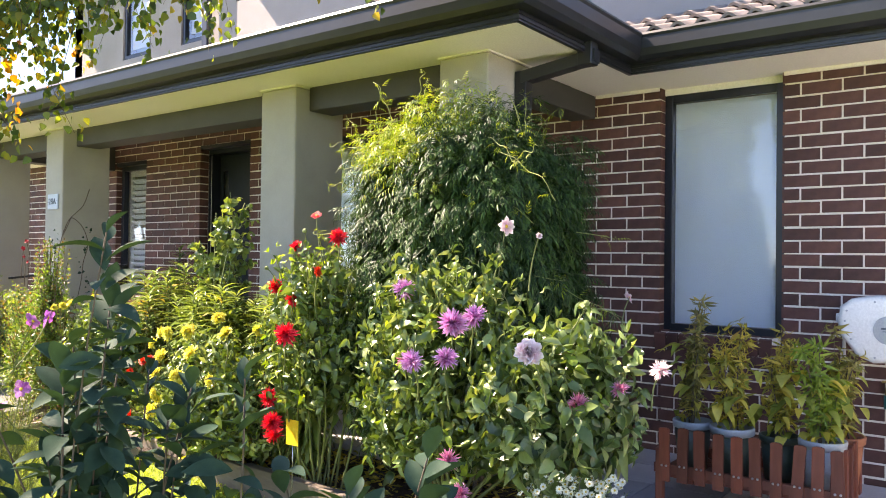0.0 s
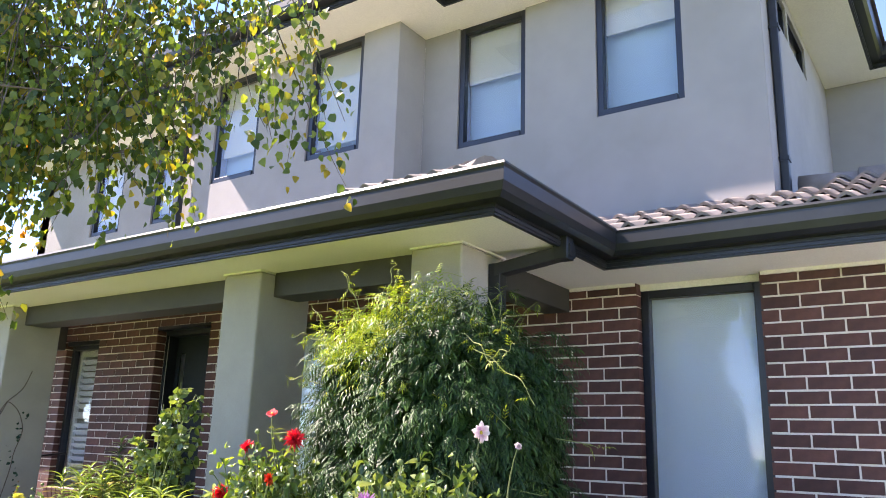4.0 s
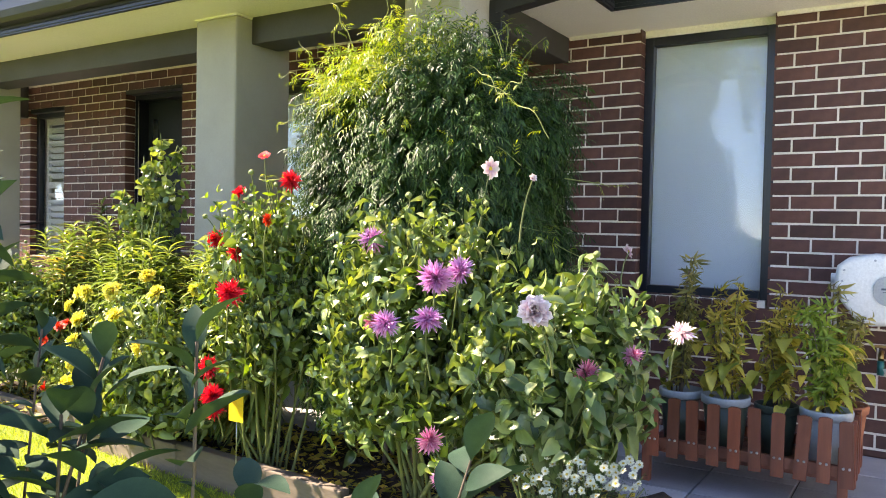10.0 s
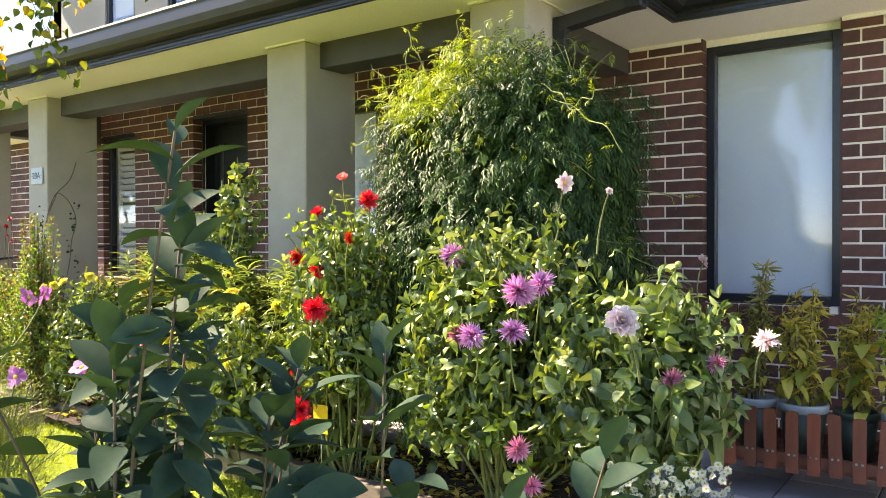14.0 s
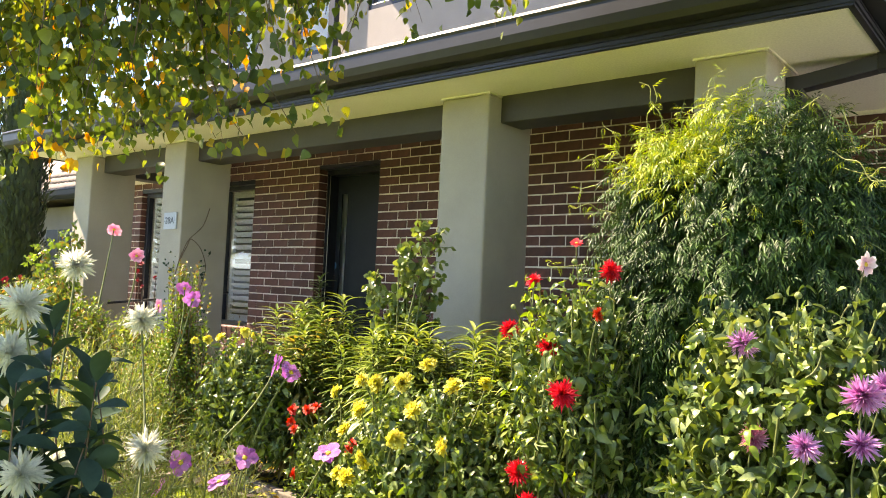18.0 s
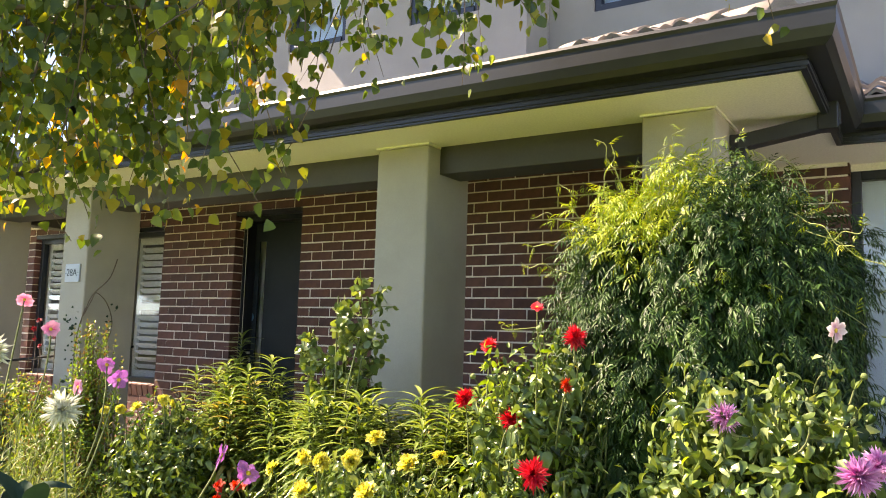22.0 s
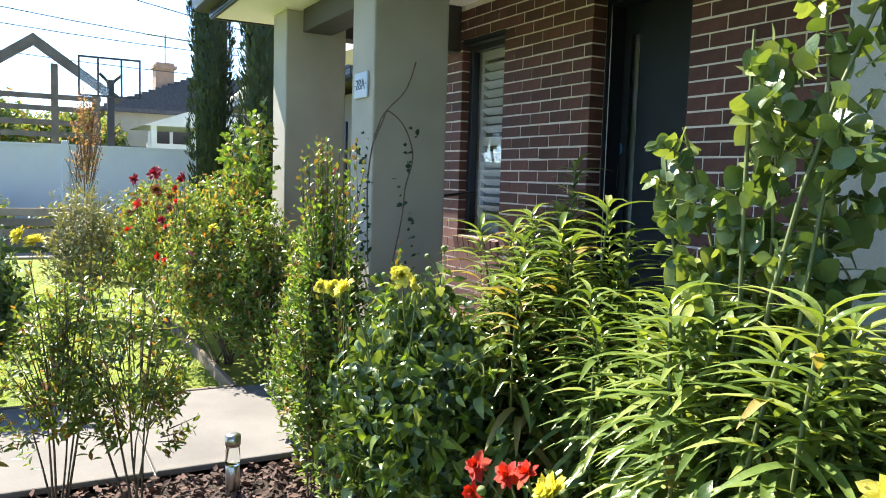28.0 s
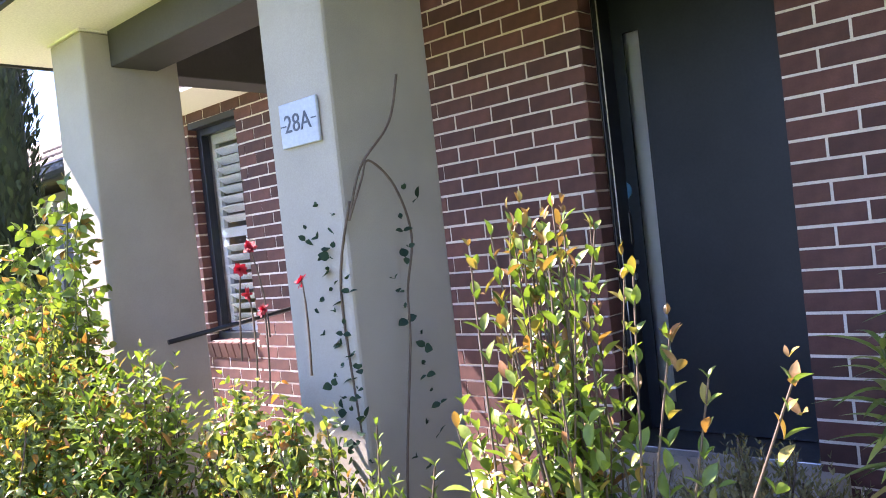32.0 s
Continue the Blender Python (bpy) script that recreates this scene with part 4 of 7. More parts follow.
def bloom_mesh(kind, mat, form=0):
    """A flower of radius 1 that looks along +z; form: one of three slightly different ones."""
    key = (kind, mat.name, form)
    if key in BLOOMS:
        return BLOOMS[key]
    rows, shape = {
        "cactus": (((24, -22, 0.90), (25, -4, 0.98), (25, 12, 0.98), (23, 28, 0.93), (20, 44, 0.86), (15, 60, 0.78), (9, 76, 0.68)), PETAL_CACTUS),
        "ball": (((12, -18, 1.0), (12, 4, 0.98), (11, 26, 0.94), (10, 48, 0.86), (7, 68, 0.76), (3, 84, 0.66)), PETAL_BALL),
        "double": (((17, -14, 1.0), (17, 4, 0.98), (16, 20, 0.94), (14, 36, 0.86), (12, 52, 0.76), (8, 68, 0.66), (4, 82, 0.58)), PETAL_SHORT),
        "open": (((8, 5, 1.0), (8, 22, 0.9)), PETAL_FLAT),
        "cosmos": (((8, 6, 1.0),), PETAL_WIDE),
        "daisy": (((11, 4, 1.0),), PETAL_FLAT),
        "rose": (((8, 5, 1.0), (7, 30, 0.9), (6, 55, 0.8), (5, 75, 0.7)), PETAL_FLAT),
    }[kind]
    pl, wy, sz, up = [], [], [], []
    for n, el, l in rows:
        ph = rng.uniform(0, 6)
        for i in range(n):
            a, e = ph + 2 * math.pi * i / n + rng.normal() * 0.08, math.radians(el + rng.normal() * (9 + 3 * form))
            wy.append((math.cos(a) * math.cos(e), math.sin(a) * math.cos(e), math.sin(e)))
            up.append((-math.cos(a) * math.sin(e), -math.sin(a) * math.sin(e), math.cos(e)))
            pl.append((0, 0, 0.02))
            sz.append(l * rng.uniform(0.78 - 0.06 * form, 1.12))
    v, f = scatter(shape, np.array(pl), np.array(wy), np.array(sz), ups=np.array(up))
    BLOOMS[key] = soup("bloom", v, f, mat)
    return BLOOMS[key]


def eye_mesh(r, mat):
    key = ("eye", mat.name, r)
    if key not in BLOOMS:
        BLOOMS[key] = mesh_of(turned(bmesh.new(), [(r * 0.5, -0.02), (r, 0.03), (r * 0.85, 0.12), (r * 0.4, 0.17)], 10), "flower_eye", mat)
    return BLOOMS[key]


def bloom(plant, base, at, radius, kind, mat, label="", way=None, eye=False):
    way = Vector(way) if way else Vector((0.1 + 0.5 * rng.normal(), -0.7, 0.35 + 0.4 * rng.normal()))
    form = int(rng.integers(3)) if kind in ("cactus", "double", "ball", "rose") else 0
    shape = Matrix.Diagonal((radius, radius * rng.uniform(0.86, 1.04), radius * rng.uniform(0.8, 1.0), 1.0))
    m = way.normalized().to_track_quat("Z", "Y").to_matrix().to_4x4()
    here = Vector(at) - Vector(base)
    ob = part("bloom", bloom_mesh(kind, mat, form), mat, plant, label, Matrix.Translation(here) @ m @ pose(0, 0, 0, 0, 0, float(rng.uniform(0, 360))) @ shape)
    if eye:
        part("flower_eye", eye_mesh(0.2, EYE_YELLOW), EYE_YELLOW, ob)
    return ob


BUD = leafy("flower_bud", (0.09, 0.15, 0.045), (0.14, 0.21, 0.06), (0.20, 0.25, 0.08), 0.5, 0.1)


def bud_mesh():
    if "bud" not in BLOOMS:
        BLOOMS["bud"] = mesh_of(turned(bmesh.new(), [(0.25, -0.9), (0.8, -0.6), (1.0, 0.0), (0.8, 0.55), (0.35, 0.95)], 10), "bud", BUD)
    return BLOOMS["bud"]


def bush(name, label, category, base, centre, radii, n, length, pairs, shape, size, leaf_mat, angle=(35, 80), low=-0.55, rise=0.5, stems=9, stem_mat=None, whorl=2, shell=0.5, blooms=(), group="", lowleaf=1.0, stem_r=0.006, wands=(), young=False):
    """A leafy plant on stems: shoots fill an uneven crown round centre; blooms: (place, radius, kind, material, label)."""
    plant = thing(name, label, category, base, group)
    if shape is OVATE:
        n, size = int(n * 1.75), size * 0.80
    b = np.asarray(base, float)
    tips, ways = envelope(n, np.asarray(centre, float) - b, radii, low, shell)
    keep = tips[:, 2] > 0.04
    tips, ways = tips[keep], ways[keep]
    axes = ways * 0.8 + np.array((0, 0, rise)) + rng.normal(size=ways.shape) * 0.25
    if shape is OVATE:
        lot = rng.integers(0, 10, len(tips))
        v, f = merged(*[shoots(tips[k], axes[k], length, pairs, sh, size * sc, an, low=lowleaf, whorl=whorl, jitter=jt, hang=hg)
                        for k, sh, sc, an, jt, hg in ((lot < 2, OVATE, 0.95, angle, 0.5, 0.2), ((lot > 1) & (lot < 5), DROOPY, 1.05, (55, 100), 0.5, 0.6), ((lot > 4) & (lot < 8), LIMP, 1.0, (60, 110), 0.6, 0.8), (lot == 8, CUPPED, 0.85, angle, 0.6, 0.0)) if k.any()])
        k = lot > 8
        young_v, young_f = shoots(tips[k], axes[k], length * 0.8, pairs, DROOPY, size * 0.8, (30, 90), low=lowleaf, whorl=whorl, jitter=0.5)
    else:
        v, f = shoots(tips, axes, length, pairs, shape, size, angle, low=lowleaf, whorl=whorl)
    runs = []
    for top in wands:
        t = np.asarray(top, float) - b
        foot = np.array((t[0] * 0.12, t[1] * 0.12, 0.0))
        runs.append(stem_run(bent(foot, t, bow=0.04), stem_r, stem_r * 0.35))
        w = shoots([t], [t - foot], (t[2] - foot[2]) * rng.uniform(0.4, 0.6), 17, shape, size * 1.0, (25, 55))
        v, f = merged((v, f), w)
    part("foliage", soup("foliage", v, f, leaf_mat), leaf_mat, plant, kind="stuff")
    if shape is OVATE:
        part("young_growth", soup("young_growth", young_v, young_f, LEAF_SHOOT), LEAF_SHOOT, plant, "bright yellow-green young leaves", kind="stuff")
    if young:
        tops = np.array(wands[::2]) - b
        v, f = shoots(tops + np.array((0, 0, 0.03)), rng.normal(size=tops.shape) * 0.15 + np.array((0, 0, 1)), 0.07, 3, shape, size * 0.7, (15, 40))
        part("young_leaves", soup("young_leaves", v, f, LEAF_TIP), LEAF_TIP, plant, "pinkish young leaves at the twig tips", kind="stuff")
    for i in range(stems):
        t = tips[int(rng.integers(len(tips)))]
        foot = np.array((rng.normal() * 0.05, rng.normal() * 0.04, -0.01))
        runs.append(stem_run(bent(foot, t), stem_r, stem_r * 0.45))
    pick = rng.choice(len(tips), min(len(tips), 60), replace=False)
    mid = np.asarray(centre) - b
    inner = mid * np.array((1, 1, 0.75)) + (tips[pick] - mid) * 0.45
    runs.append(sticks(inner, tips[pick], stem_r * 0.5, stem_r * 0.3))
    for at, radius, kind, mat, lab in blooms:
        p = np.asarray(at) - b
        q = p * np.array((0.85, 0.85, 0.78)) + rng.normal(size=3) * 0.03
        runs.append(stem_run(bent(q, p, bow=0.08), min(stem_r * 0.6, 0.004), min(stem_r * 0.45, 0.0028)))
    buds = []
    if name == "dahlia_plant":
        high = tips[np.argsort(-tips[:, 2] + 0.6 * tips[:, 1])[: max(12, len(tips) // 4)]]
        for k in rng.choice(len(high), 8, replace=False):
            e = high[k] + np.array((rng.normal() * 0.03, -0.03 + rng.normal() * 0.03, rng.uniform(0.04, 0.11)))
            runs.append(stem_run(bent(high[k], e, bow=0.15), stem_r * 0.35, stem_r * 0.25))
            buds.append(e)
    v, f = merged(*runs)
    part("stem", soup("stem", v, f, stem_mat or STEM), stem_mat or STEM, plant, kind="stuff")
    for k, e in enumerate(buds):
        part("bud", bud_mesh(), BUD, plant, at=pose(*e, rng.normal() * 25, rng.normal() * 25, 0) @ Matrix.Scale(rng.uniform(0.008, 0.014), 4))
    for at, radius, kind, mat, lab in blooms:
        bloom(plant, base, at, radius, kind, mat, lab, eye=kind in ("cosmos", "open", "daisy"))
    return plant


# ---- climbing vine over the first column ----
TENDRIL = plain("pale_tendril", (0.20, 0.24, 0.07), (0.30, 0.33, 0.11), 0.6, 12, 60, 0.2)
vine = thing("climbing_vine", "dense green climbing vine mounded over the porch column", "vine", (-2.5, 3.45, 0.08))
sprig = []
LEAFLET = blade_shape(1.0, 0.17, 0.25, 0.30, 3, 0.38)
for k, q in enumerate((0.25, 0.47, 0.68)):
    for side in (-1, 1):
        sprig.append(scatter(LEAFLET, [(0, q, -0.16 * q * q)], [(side * 0.8, 0.85, -0.35)], [0.46 * (1 - 0.35 * q)]))
sprig.append(scatter(LEAFLET, [(0, 0.80, -0.10)], [(0, 1, -0.35)], [0.5]))
SPRIG = merged(*sprig)
tips, ways = envelope(18000, (0.06, 0.06, 1.02), (0.62, 0.60, 1.04), -0.62, 0.82, 0.80, 0.16, 0.24)
ax = ways * 0.75 + np.array((0, 0, -0.75)) + rng.normal(size=ways.shape) * 0.4
# sunlit upper left set by leaf colour, mixed with yellow-green new leaves
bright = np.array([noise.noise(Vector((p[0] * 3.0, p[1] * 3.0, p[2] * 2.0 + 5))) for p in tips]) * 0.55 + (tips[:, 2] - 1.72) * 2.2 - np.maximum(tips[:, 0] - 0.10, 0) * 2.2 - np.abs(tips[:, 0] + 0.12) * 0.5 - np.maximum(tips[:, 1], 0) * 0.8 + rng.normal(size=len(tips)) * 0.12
newer_lit = bright > 0.10
for mask, mat, nm, lab in ((~newer_lit, LEAF_VINE, "foliage", ""), (newer_lit, LEAF_VINE_NEW_LIT, "new_growth", "yellow-green new leaves with the sunlit tone in their colour")):
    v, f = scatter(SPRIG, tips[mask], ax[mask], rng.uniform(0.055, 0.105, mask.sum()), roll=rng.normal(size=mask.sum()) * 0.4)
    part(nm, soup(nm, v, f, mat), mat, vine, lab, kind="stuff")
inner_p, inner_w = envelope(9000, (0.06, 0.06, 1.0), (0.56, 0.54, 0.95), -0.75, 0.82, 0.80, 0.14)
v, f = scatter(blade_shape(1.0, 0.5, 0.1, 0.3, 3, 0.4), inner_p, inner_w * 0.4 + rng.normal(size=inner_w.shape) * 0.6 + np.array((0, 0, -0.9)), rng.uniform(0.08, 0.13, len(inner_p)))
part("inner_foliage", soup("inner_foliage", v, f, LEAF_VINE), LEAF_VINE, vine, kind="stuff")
runs, lp, lw = [], [], []
# long waving tendrils that reach out past the mound
for s, e in (((-0.30, -0.35, 1.85), (-0.20, -0.42, 2.16)), ((-0.34, -0.35, 1.75), (-0.45, -0.40, 2.05)), ((-0.36, -0.35, 1.80), (-0.58, -0.40, 1.93)), ((-0.05, -0.3, 2.0), (0.06, -0.38, 2.22)), ((0.1, -0.3, 2.0), (0.22, -0.40, 2.17)), ((0.45, -0.35, 1.82), (0.66, -0.42, 1.72)), ((0.5, -0.35, 1.75), (0.84, -0.40, 1.62)), ((0.55, -0.3, 1.7), (0.72, -0.35, 1.80)), ((-0.42, -0.3, 1.6), (-0.66, -0.35, 1.72)), ((-0.2, -0.3, 1.95), (-0.30, -0.35, 2.22))):
    s, e = np.array(s), np.array(e)
    side = np.cross(e - s, (0.3, 1, 0.2))
    side = side / np.linalg.norm(side)
    ph = rng.uniform(0, 6)
    g = [s + (e - s) * u + side * 0.022 * u * math.sin(ph + u * 13) + np.array((0, 0, -0.09 * u * u * abs(e[0] - s[0]) / 0.3)) for u in np.linspace(0, 1, 15)]
    runs.append(stem_run(np.array(g), 0.0024, 0.0014))
    for q in g[3::2]:
        lp.append(q)
        lw.append(rng.normal(size=3) + np.array((0, 0, -0.2)))
for i in range(46):
    a = rng.uniform(0, 6.28)
    r = rng.uniform(0.1, 0.75)
    s = np.array((0.62 * math.cos(a) * r * 1.25, 0.45 * math.sin(a) * r, 0.98 + 1.06 * max(0.05, 1 - r ** 3) ** 0.5))
    up = rng.uniform(0.05, 0.2)
    e = s + np.array((rng.normal() * 0.10, rng.normal() * 0.07 - 0.04, up))
    g = bent(s, e, sag=rng.uniform(0, 0.1), bow=0.35, n=7)
    runs.append(stem_run(g, 0.0025, 0.0012))
    for q in g[2:]:
        lp.append(q)
        lw.append(rng.normal(size=3) + np.array((0, 0, -0.2)))
for i in range(22):
    a = rng.uniform(2.4, 6.6)
    s = np.array((0.75 * math.cos(a), 0.5 * math.sin(a), rng.uniform(0.9, 1.9)))
    s[:2] *= math.sqrt(max(0.15, 1 - ((s[2] - 1.05) / 1.14) ** 2))
    g = bent(s, s * np.array((1.28, 1.2, 1.0)) + np.array((0, 0, rng.uniform(-0.02, 0.12))), sag=0.08, bow=0.35, n=7)
    runs.append(stem_run(g, 0.0025, 0.0012))
    for q in g[2:]:
        lp.append(q)
        lw.append(rng.normal(size=3) + np.array((0, 0, -0.3)))
v, f = merged(*runs)
part("tendril", soup("tendril", v, f, TENDRIL), TENDRIL, vine, "thin waving tendrils", kind="stuff")
v, f = scatter(SPRIG, np.array(lp), np.array(lw), rng.uniform(0.035, 0.075, len(lp)))
part("tendril_leaves", soup("tendril_leaves", v, f, LEAF_VINE_NEW_LIT), LEAF_VINE_NEW_LIT, vine, kind="stuff")
runs = [stem_run(bent((0.18 * math.cos(k), 0.16 * math.sin(k), 0), (0.4 * math.cos(k * 2.1), 0.3 * math.sin(k * 1.7), 1.3)), 0.014, 0.006) for k in range(9)]
v, f = merged(*runs)
part("stem", soup("stem", v, f, WOODY), WOODY, vine, kind="stuff")

# ---- dahlias, front row ----
D = "dahlia"
bush("dahlia_plant", "tall leafy dahlia with spiky mauve flowers", "dahlia", (-2.15, 2.92, 0.08), (-2.08, 2.84, 0.74), (0.54, 0.36, 0.62), 520, 0.16, 3, OVATE, 0.080, LEAF_DAHLIA, stems=16, group="dahlias in the bed", stem_r=0.010,
     blooms=[((-2.19, 2.64, 1.175), 0.060, "cactus", MAUVE, "spiky mauve flower"), ((-1.80, 2.48, 1.06), 0.068, "cactus", MAUVE, "spiky mauve flower"), ((-1.755, 2.56, 1.08), 0.060, "cactus", MAUVE, "spiky mauve flower"),
             ((-1.79, 2.42, 0.925), 0.056, "cactus", MAUVE, "spiky mauve flower"), ((-1.93, 2.38, 0.905), 0.054, "cactus", MAUVE, "spiky mauve flower"), ((-2.14, 2.60, 0.87), 0.058, "cactus", PINK, "spiky pink flower"), ((-1.90, 3.02, 1.466), 0.046, "open", BLUSH, "pale open flower on a long stalk"), ((-1.64, 2.87, 1.414), 0.016, "ball", BLUSH, "fading seed head")])
bush("dahlia_plant", "broad-leaved dahlia with pink and blush flowers", "dahlia", (-1.47, 2.78, 0.06), (-1.47, 2.76, 0.74), (0.34, 0.32, 0.38), 240, 0.15, 3, OVATE, 0.105, LEAF_DAHLIA, stems=12, group="dahlias in the bed", stem_r=0.008,
     blooms=[((-1.36, 2.32, 0.99), 0.052, "ball", BLUSH, "large blush and white flower"), ((-1.30, 2.57, 0.79), 0.050, "cactus", PINK, "spiky pink flower"), ((-1.20, 2.72, 0.83), 0.042, "cactus", PINK, "spiky pink flower"), ((-1.06, 2.76, 0.91), 0.050, "cactus", BLUSH, "pale half-open flower"),
             ((-1.43, 3.33, 1.15), 0.034, "open", BLUSH, "pale small flower"), ((-1.76, 2.40, 0.54), 0.052, "cactus", PINK, "spiky pink flower"), ((-1.74, 2.46, 0.40), 0.05, "cactus", PINK, "spiky pink flower")])
bush("dahlia_plant", "low dahlia with very large ribbed leaves", "dahlia", (-1.46, 2.72, 0.05), (-1.48, 2.62, 0.70), (0.26, 0.20, 0.20), 40, 0.14, 2, BROAD, 0.13, LEAF_DAHLIA, angle=(50, 95), stems=8, group="dahlias in the bed", stem_r=0.008)
bush("dahlia_plant", "leggy dahlia with bright red spiky flowers", "dahlia", (-2.98, 2.92, 0.08), (-2.96, 2.86, 0.84), (0.32, 0.28, 0.58), 250, 0.15, 3, OVATE, 0.074, LEAF_DAHLIA, stems=14, group="dahlias in the bed", stem_r=0.008,
     blooms=[((-2.78, 2.82, 1.415), 0.058, "cactus", RED, "bright red flower"), ((-2.79, 2.49, 0.945), 0.068, "cactus", RED, "bright red flower"), ((-3.05, 2.62, 0.60), 0.062, "cactus", RED, "bright red flower"), ((-3.21, 2.93, 1.37), 0.046, "cactus", RED, "bright red flower"), ((-2.94, 2.82, 1.53), 0.034, "open", RED, "small bright red flower"),
             ((-3.27, 2.84, 1.15), 0.050, "cactus", RED, "bright red flower"), ((-2.99, 2.72, 1.10), 0.056, "cactus", RED, "bright red flower"), ((-2.73, 2.64, 1.245), 0.034, "cactus", ORANGE, "fading red flower"), ((-2.98, 2.58, 0.49), 0.062, "cactus", RED, "bright red flower"), ((-2.99, 2.60, 0.42), 0.058, "cactus", RED, "bright red flower"), ((-3.12, 2.86, 1.31), 0.022, "ball", FADED, "brown faded flower head")])
yl = "pale yellow double flower"
bush("dahlia_plant", "bushy dahlia covered in pale yellow flowers", "dahlia", (-3.72, 2.88, 0.08), (-3.68, 2.80, 0.46), (0.48, 0.34, 0.42), 400, 0.14, 3, OVATE, 0.072, LEAF_DAHLIA, stems=14, group="dahlias in the bed", stem_r=0.007,
     blooms=[((x, y, z), r * 0.85, "double", YELLOW, yl) for x, y, z, r in ((-3.87, 2.54, 0.88, 0.054), (-3.72, 2.48, 0.89, 0.054), (-3.61, 2.53, 0.90, 0.058), (-3.67, 2.77, 0.955, 0.054), (-3.38, 2.60, 0.90, 0.056), (-3.36, 2.80, 0.905, 0.042), (-3.87, 2.54, 0.745, 0.056), (-3.47, 2.45, 0.80, 0.060), (-3.52, 2.40, 0.685, 0.056), (-3.30, 2.45, 0.68, 0.050), (-3.70, 2.40, 0.57, 0.056), (-3.90, 2.50, 0.44, 0.062), (-4.05, 2.62, 0.62, 0.05), (-4.12, 2.66, 0.40, 0.05), (-4.2, 2.7, 0.78, 0.05))])
bush("dahlia_plant", "low bedding dahlia with small orange-red flowers", "dahlia", (-4.55, 3.02, 0.08), (-4.52, 3.0, 0.30), (0.34, 0.22, 0.28), 150, 0.10, 3, OVATE, 0.055, LEAF_DAHLIA, stems=8, group="dahlias in the bed",
     blooms=[((x, y, z), 0.042, "rose", ORANGE, "small orange-red flower") for x, y, z in ((-4.77, 2.90, 0.60), (-4.66, 2.92, 0.61), (-4.61, 2.94, 0.63), (-4.76, 2.89, 0.54), (-4.33, 2.93, 0.44), (-4.63, 2.82, 0.28), (-4.30, 2.92, 0.48), (-4.72, 2.88, 0.50))])
bush("dahlia_plant", "dense dark-leaved dahlia with a few yellow flowers", "dahlia", (-5.38, 3.08, 0.08), (-5.38, 3.05, 0.52), (0.44, 0.27, 0.46), 420, 0.13, 3, OVATE, 0.072, LEAF_DAHLIA, stems=12, group="dahlias in the bed",
     blooms=[((x, y, z), r, "double", YELLOW, yl) for x, y, z, r in ((-5.62, 2.80, 0.93, 0.028), (-5.45, 2.78, 0.95, 0.030), (-5.26, 2.74, 0.975, 0.036), (-5.28, 2.93, 1.005, 0.036), (-5.22, 2.95, 0.985, 0.030))])

# ---- lilies: upright stalks with long arching leaves ----
def lily_clump(base, stalks, label, old=0.0):
    plant = thing("lily_clump", label, "lily", base, "lilies in the bed")
    b = np.asarray(base)
    green, dry, runs = [], [], []
    for x, y, z in stalks:
        top = np.array((x, y, z)) - b
        foot = np.array((top[0] * 0.7 + rng.normal() * 0.03, top[1] * 0.7, 0.0))
        g = bent(foot, top, bow=0.05, n=8)
        runs.append(stem_run(g, 0.007, 0.004))
        h = top[2]
        n = int(h / 0.0088)
        for k in range(n):
            s = 1 - k / n
            if s < 0.12:
                continue
            p = g[0] + (g[-1] - g[0]) * s
            a = k * 2.4 + rng.normal() * 0.3
            el = 0.95 - 1.0 * min(1, (1 - s) * 1.8) + rng.normal() * 0.12
            w = np.array((math.cos(a) * math.cos(el), math.sin(a) * math.cos(el), math.sin(el)))
            (dry if rng.random() < old * (1.35 - s) else green).append((p, w, rng.uniform(0.125, 0.19) * (0.75 + 0.35 * (1 - abs(2 * s - 1)))))
    for lot, mat, nm, lab in ((green, LEAF_LILY, "leaves", ""), (dry, LEAF_LILY_OLD, "withered_leaves", "withered yellow-brown leaves")):
        if lot:
            v, f = scatter(LANCE, np.array([q[0] for q in lot]), np.array([q[1] for q in lot]), np.array([q[2] for q in lot]))
            part(nm, soup(nm, v, f, mat), mat, plant, lab, kind="stuff")
    v, f = merged(*runs)
    part("stalk", soup("stalk", v, f, STEM), STEM, plant, kind="stuff")
    return plant


def cluster(cx, cy, z, n, sx, sy):
    return [(cx + rng.normal() * sx, cy + rng.normal() * sy, z * rng.uniform(0.8, 1.02)) for _ in range(n)]


lily_clump((-5.26, 3.36, 0.08), [(-5.33, 3.43, 1.19)] + cluster(-5.24, 3.34, 1.14, 13, 0.12, 0.08), "clump of lilies with arching yellow-green leaves", 0.3)
lily_clump((-4.86, 3.42, 0.08), [(-4.95, 3.43, 1.23)] + cluster(-4.82, 3.38, 1.12, 11, 0.11, 0.07), "clump of lilies with broad arching leaves and a bud", 0.05)
lily_clump((-4.45, 3.26, 0.08), cluster(-4.44, 3.24, 1.08, 14, 0.15, 0.08), "clump of leafy green lilies before the column", 0.03)
lily_clump((-3.62, 3.22, 0.08), cluster(-3.60, 3.2, 1.12, 13, 0.14, 0.08), "clump of leafy green lilies before the column", 0.03)
lily_clump((-3.28, 3.10, 0.08), cluster(-3.30, 3.08, 1.06, 9, 0.08, 0.06), "clump of leafy green lilies beside red dahlias", 0.03)

lily_clump((-3.98, 3.42, 0.08), cluster(-3.98, 3.38, 1.08, 12, 0.13, 0.06), "clump of leafy green lilies at the column's foot", 0.03)
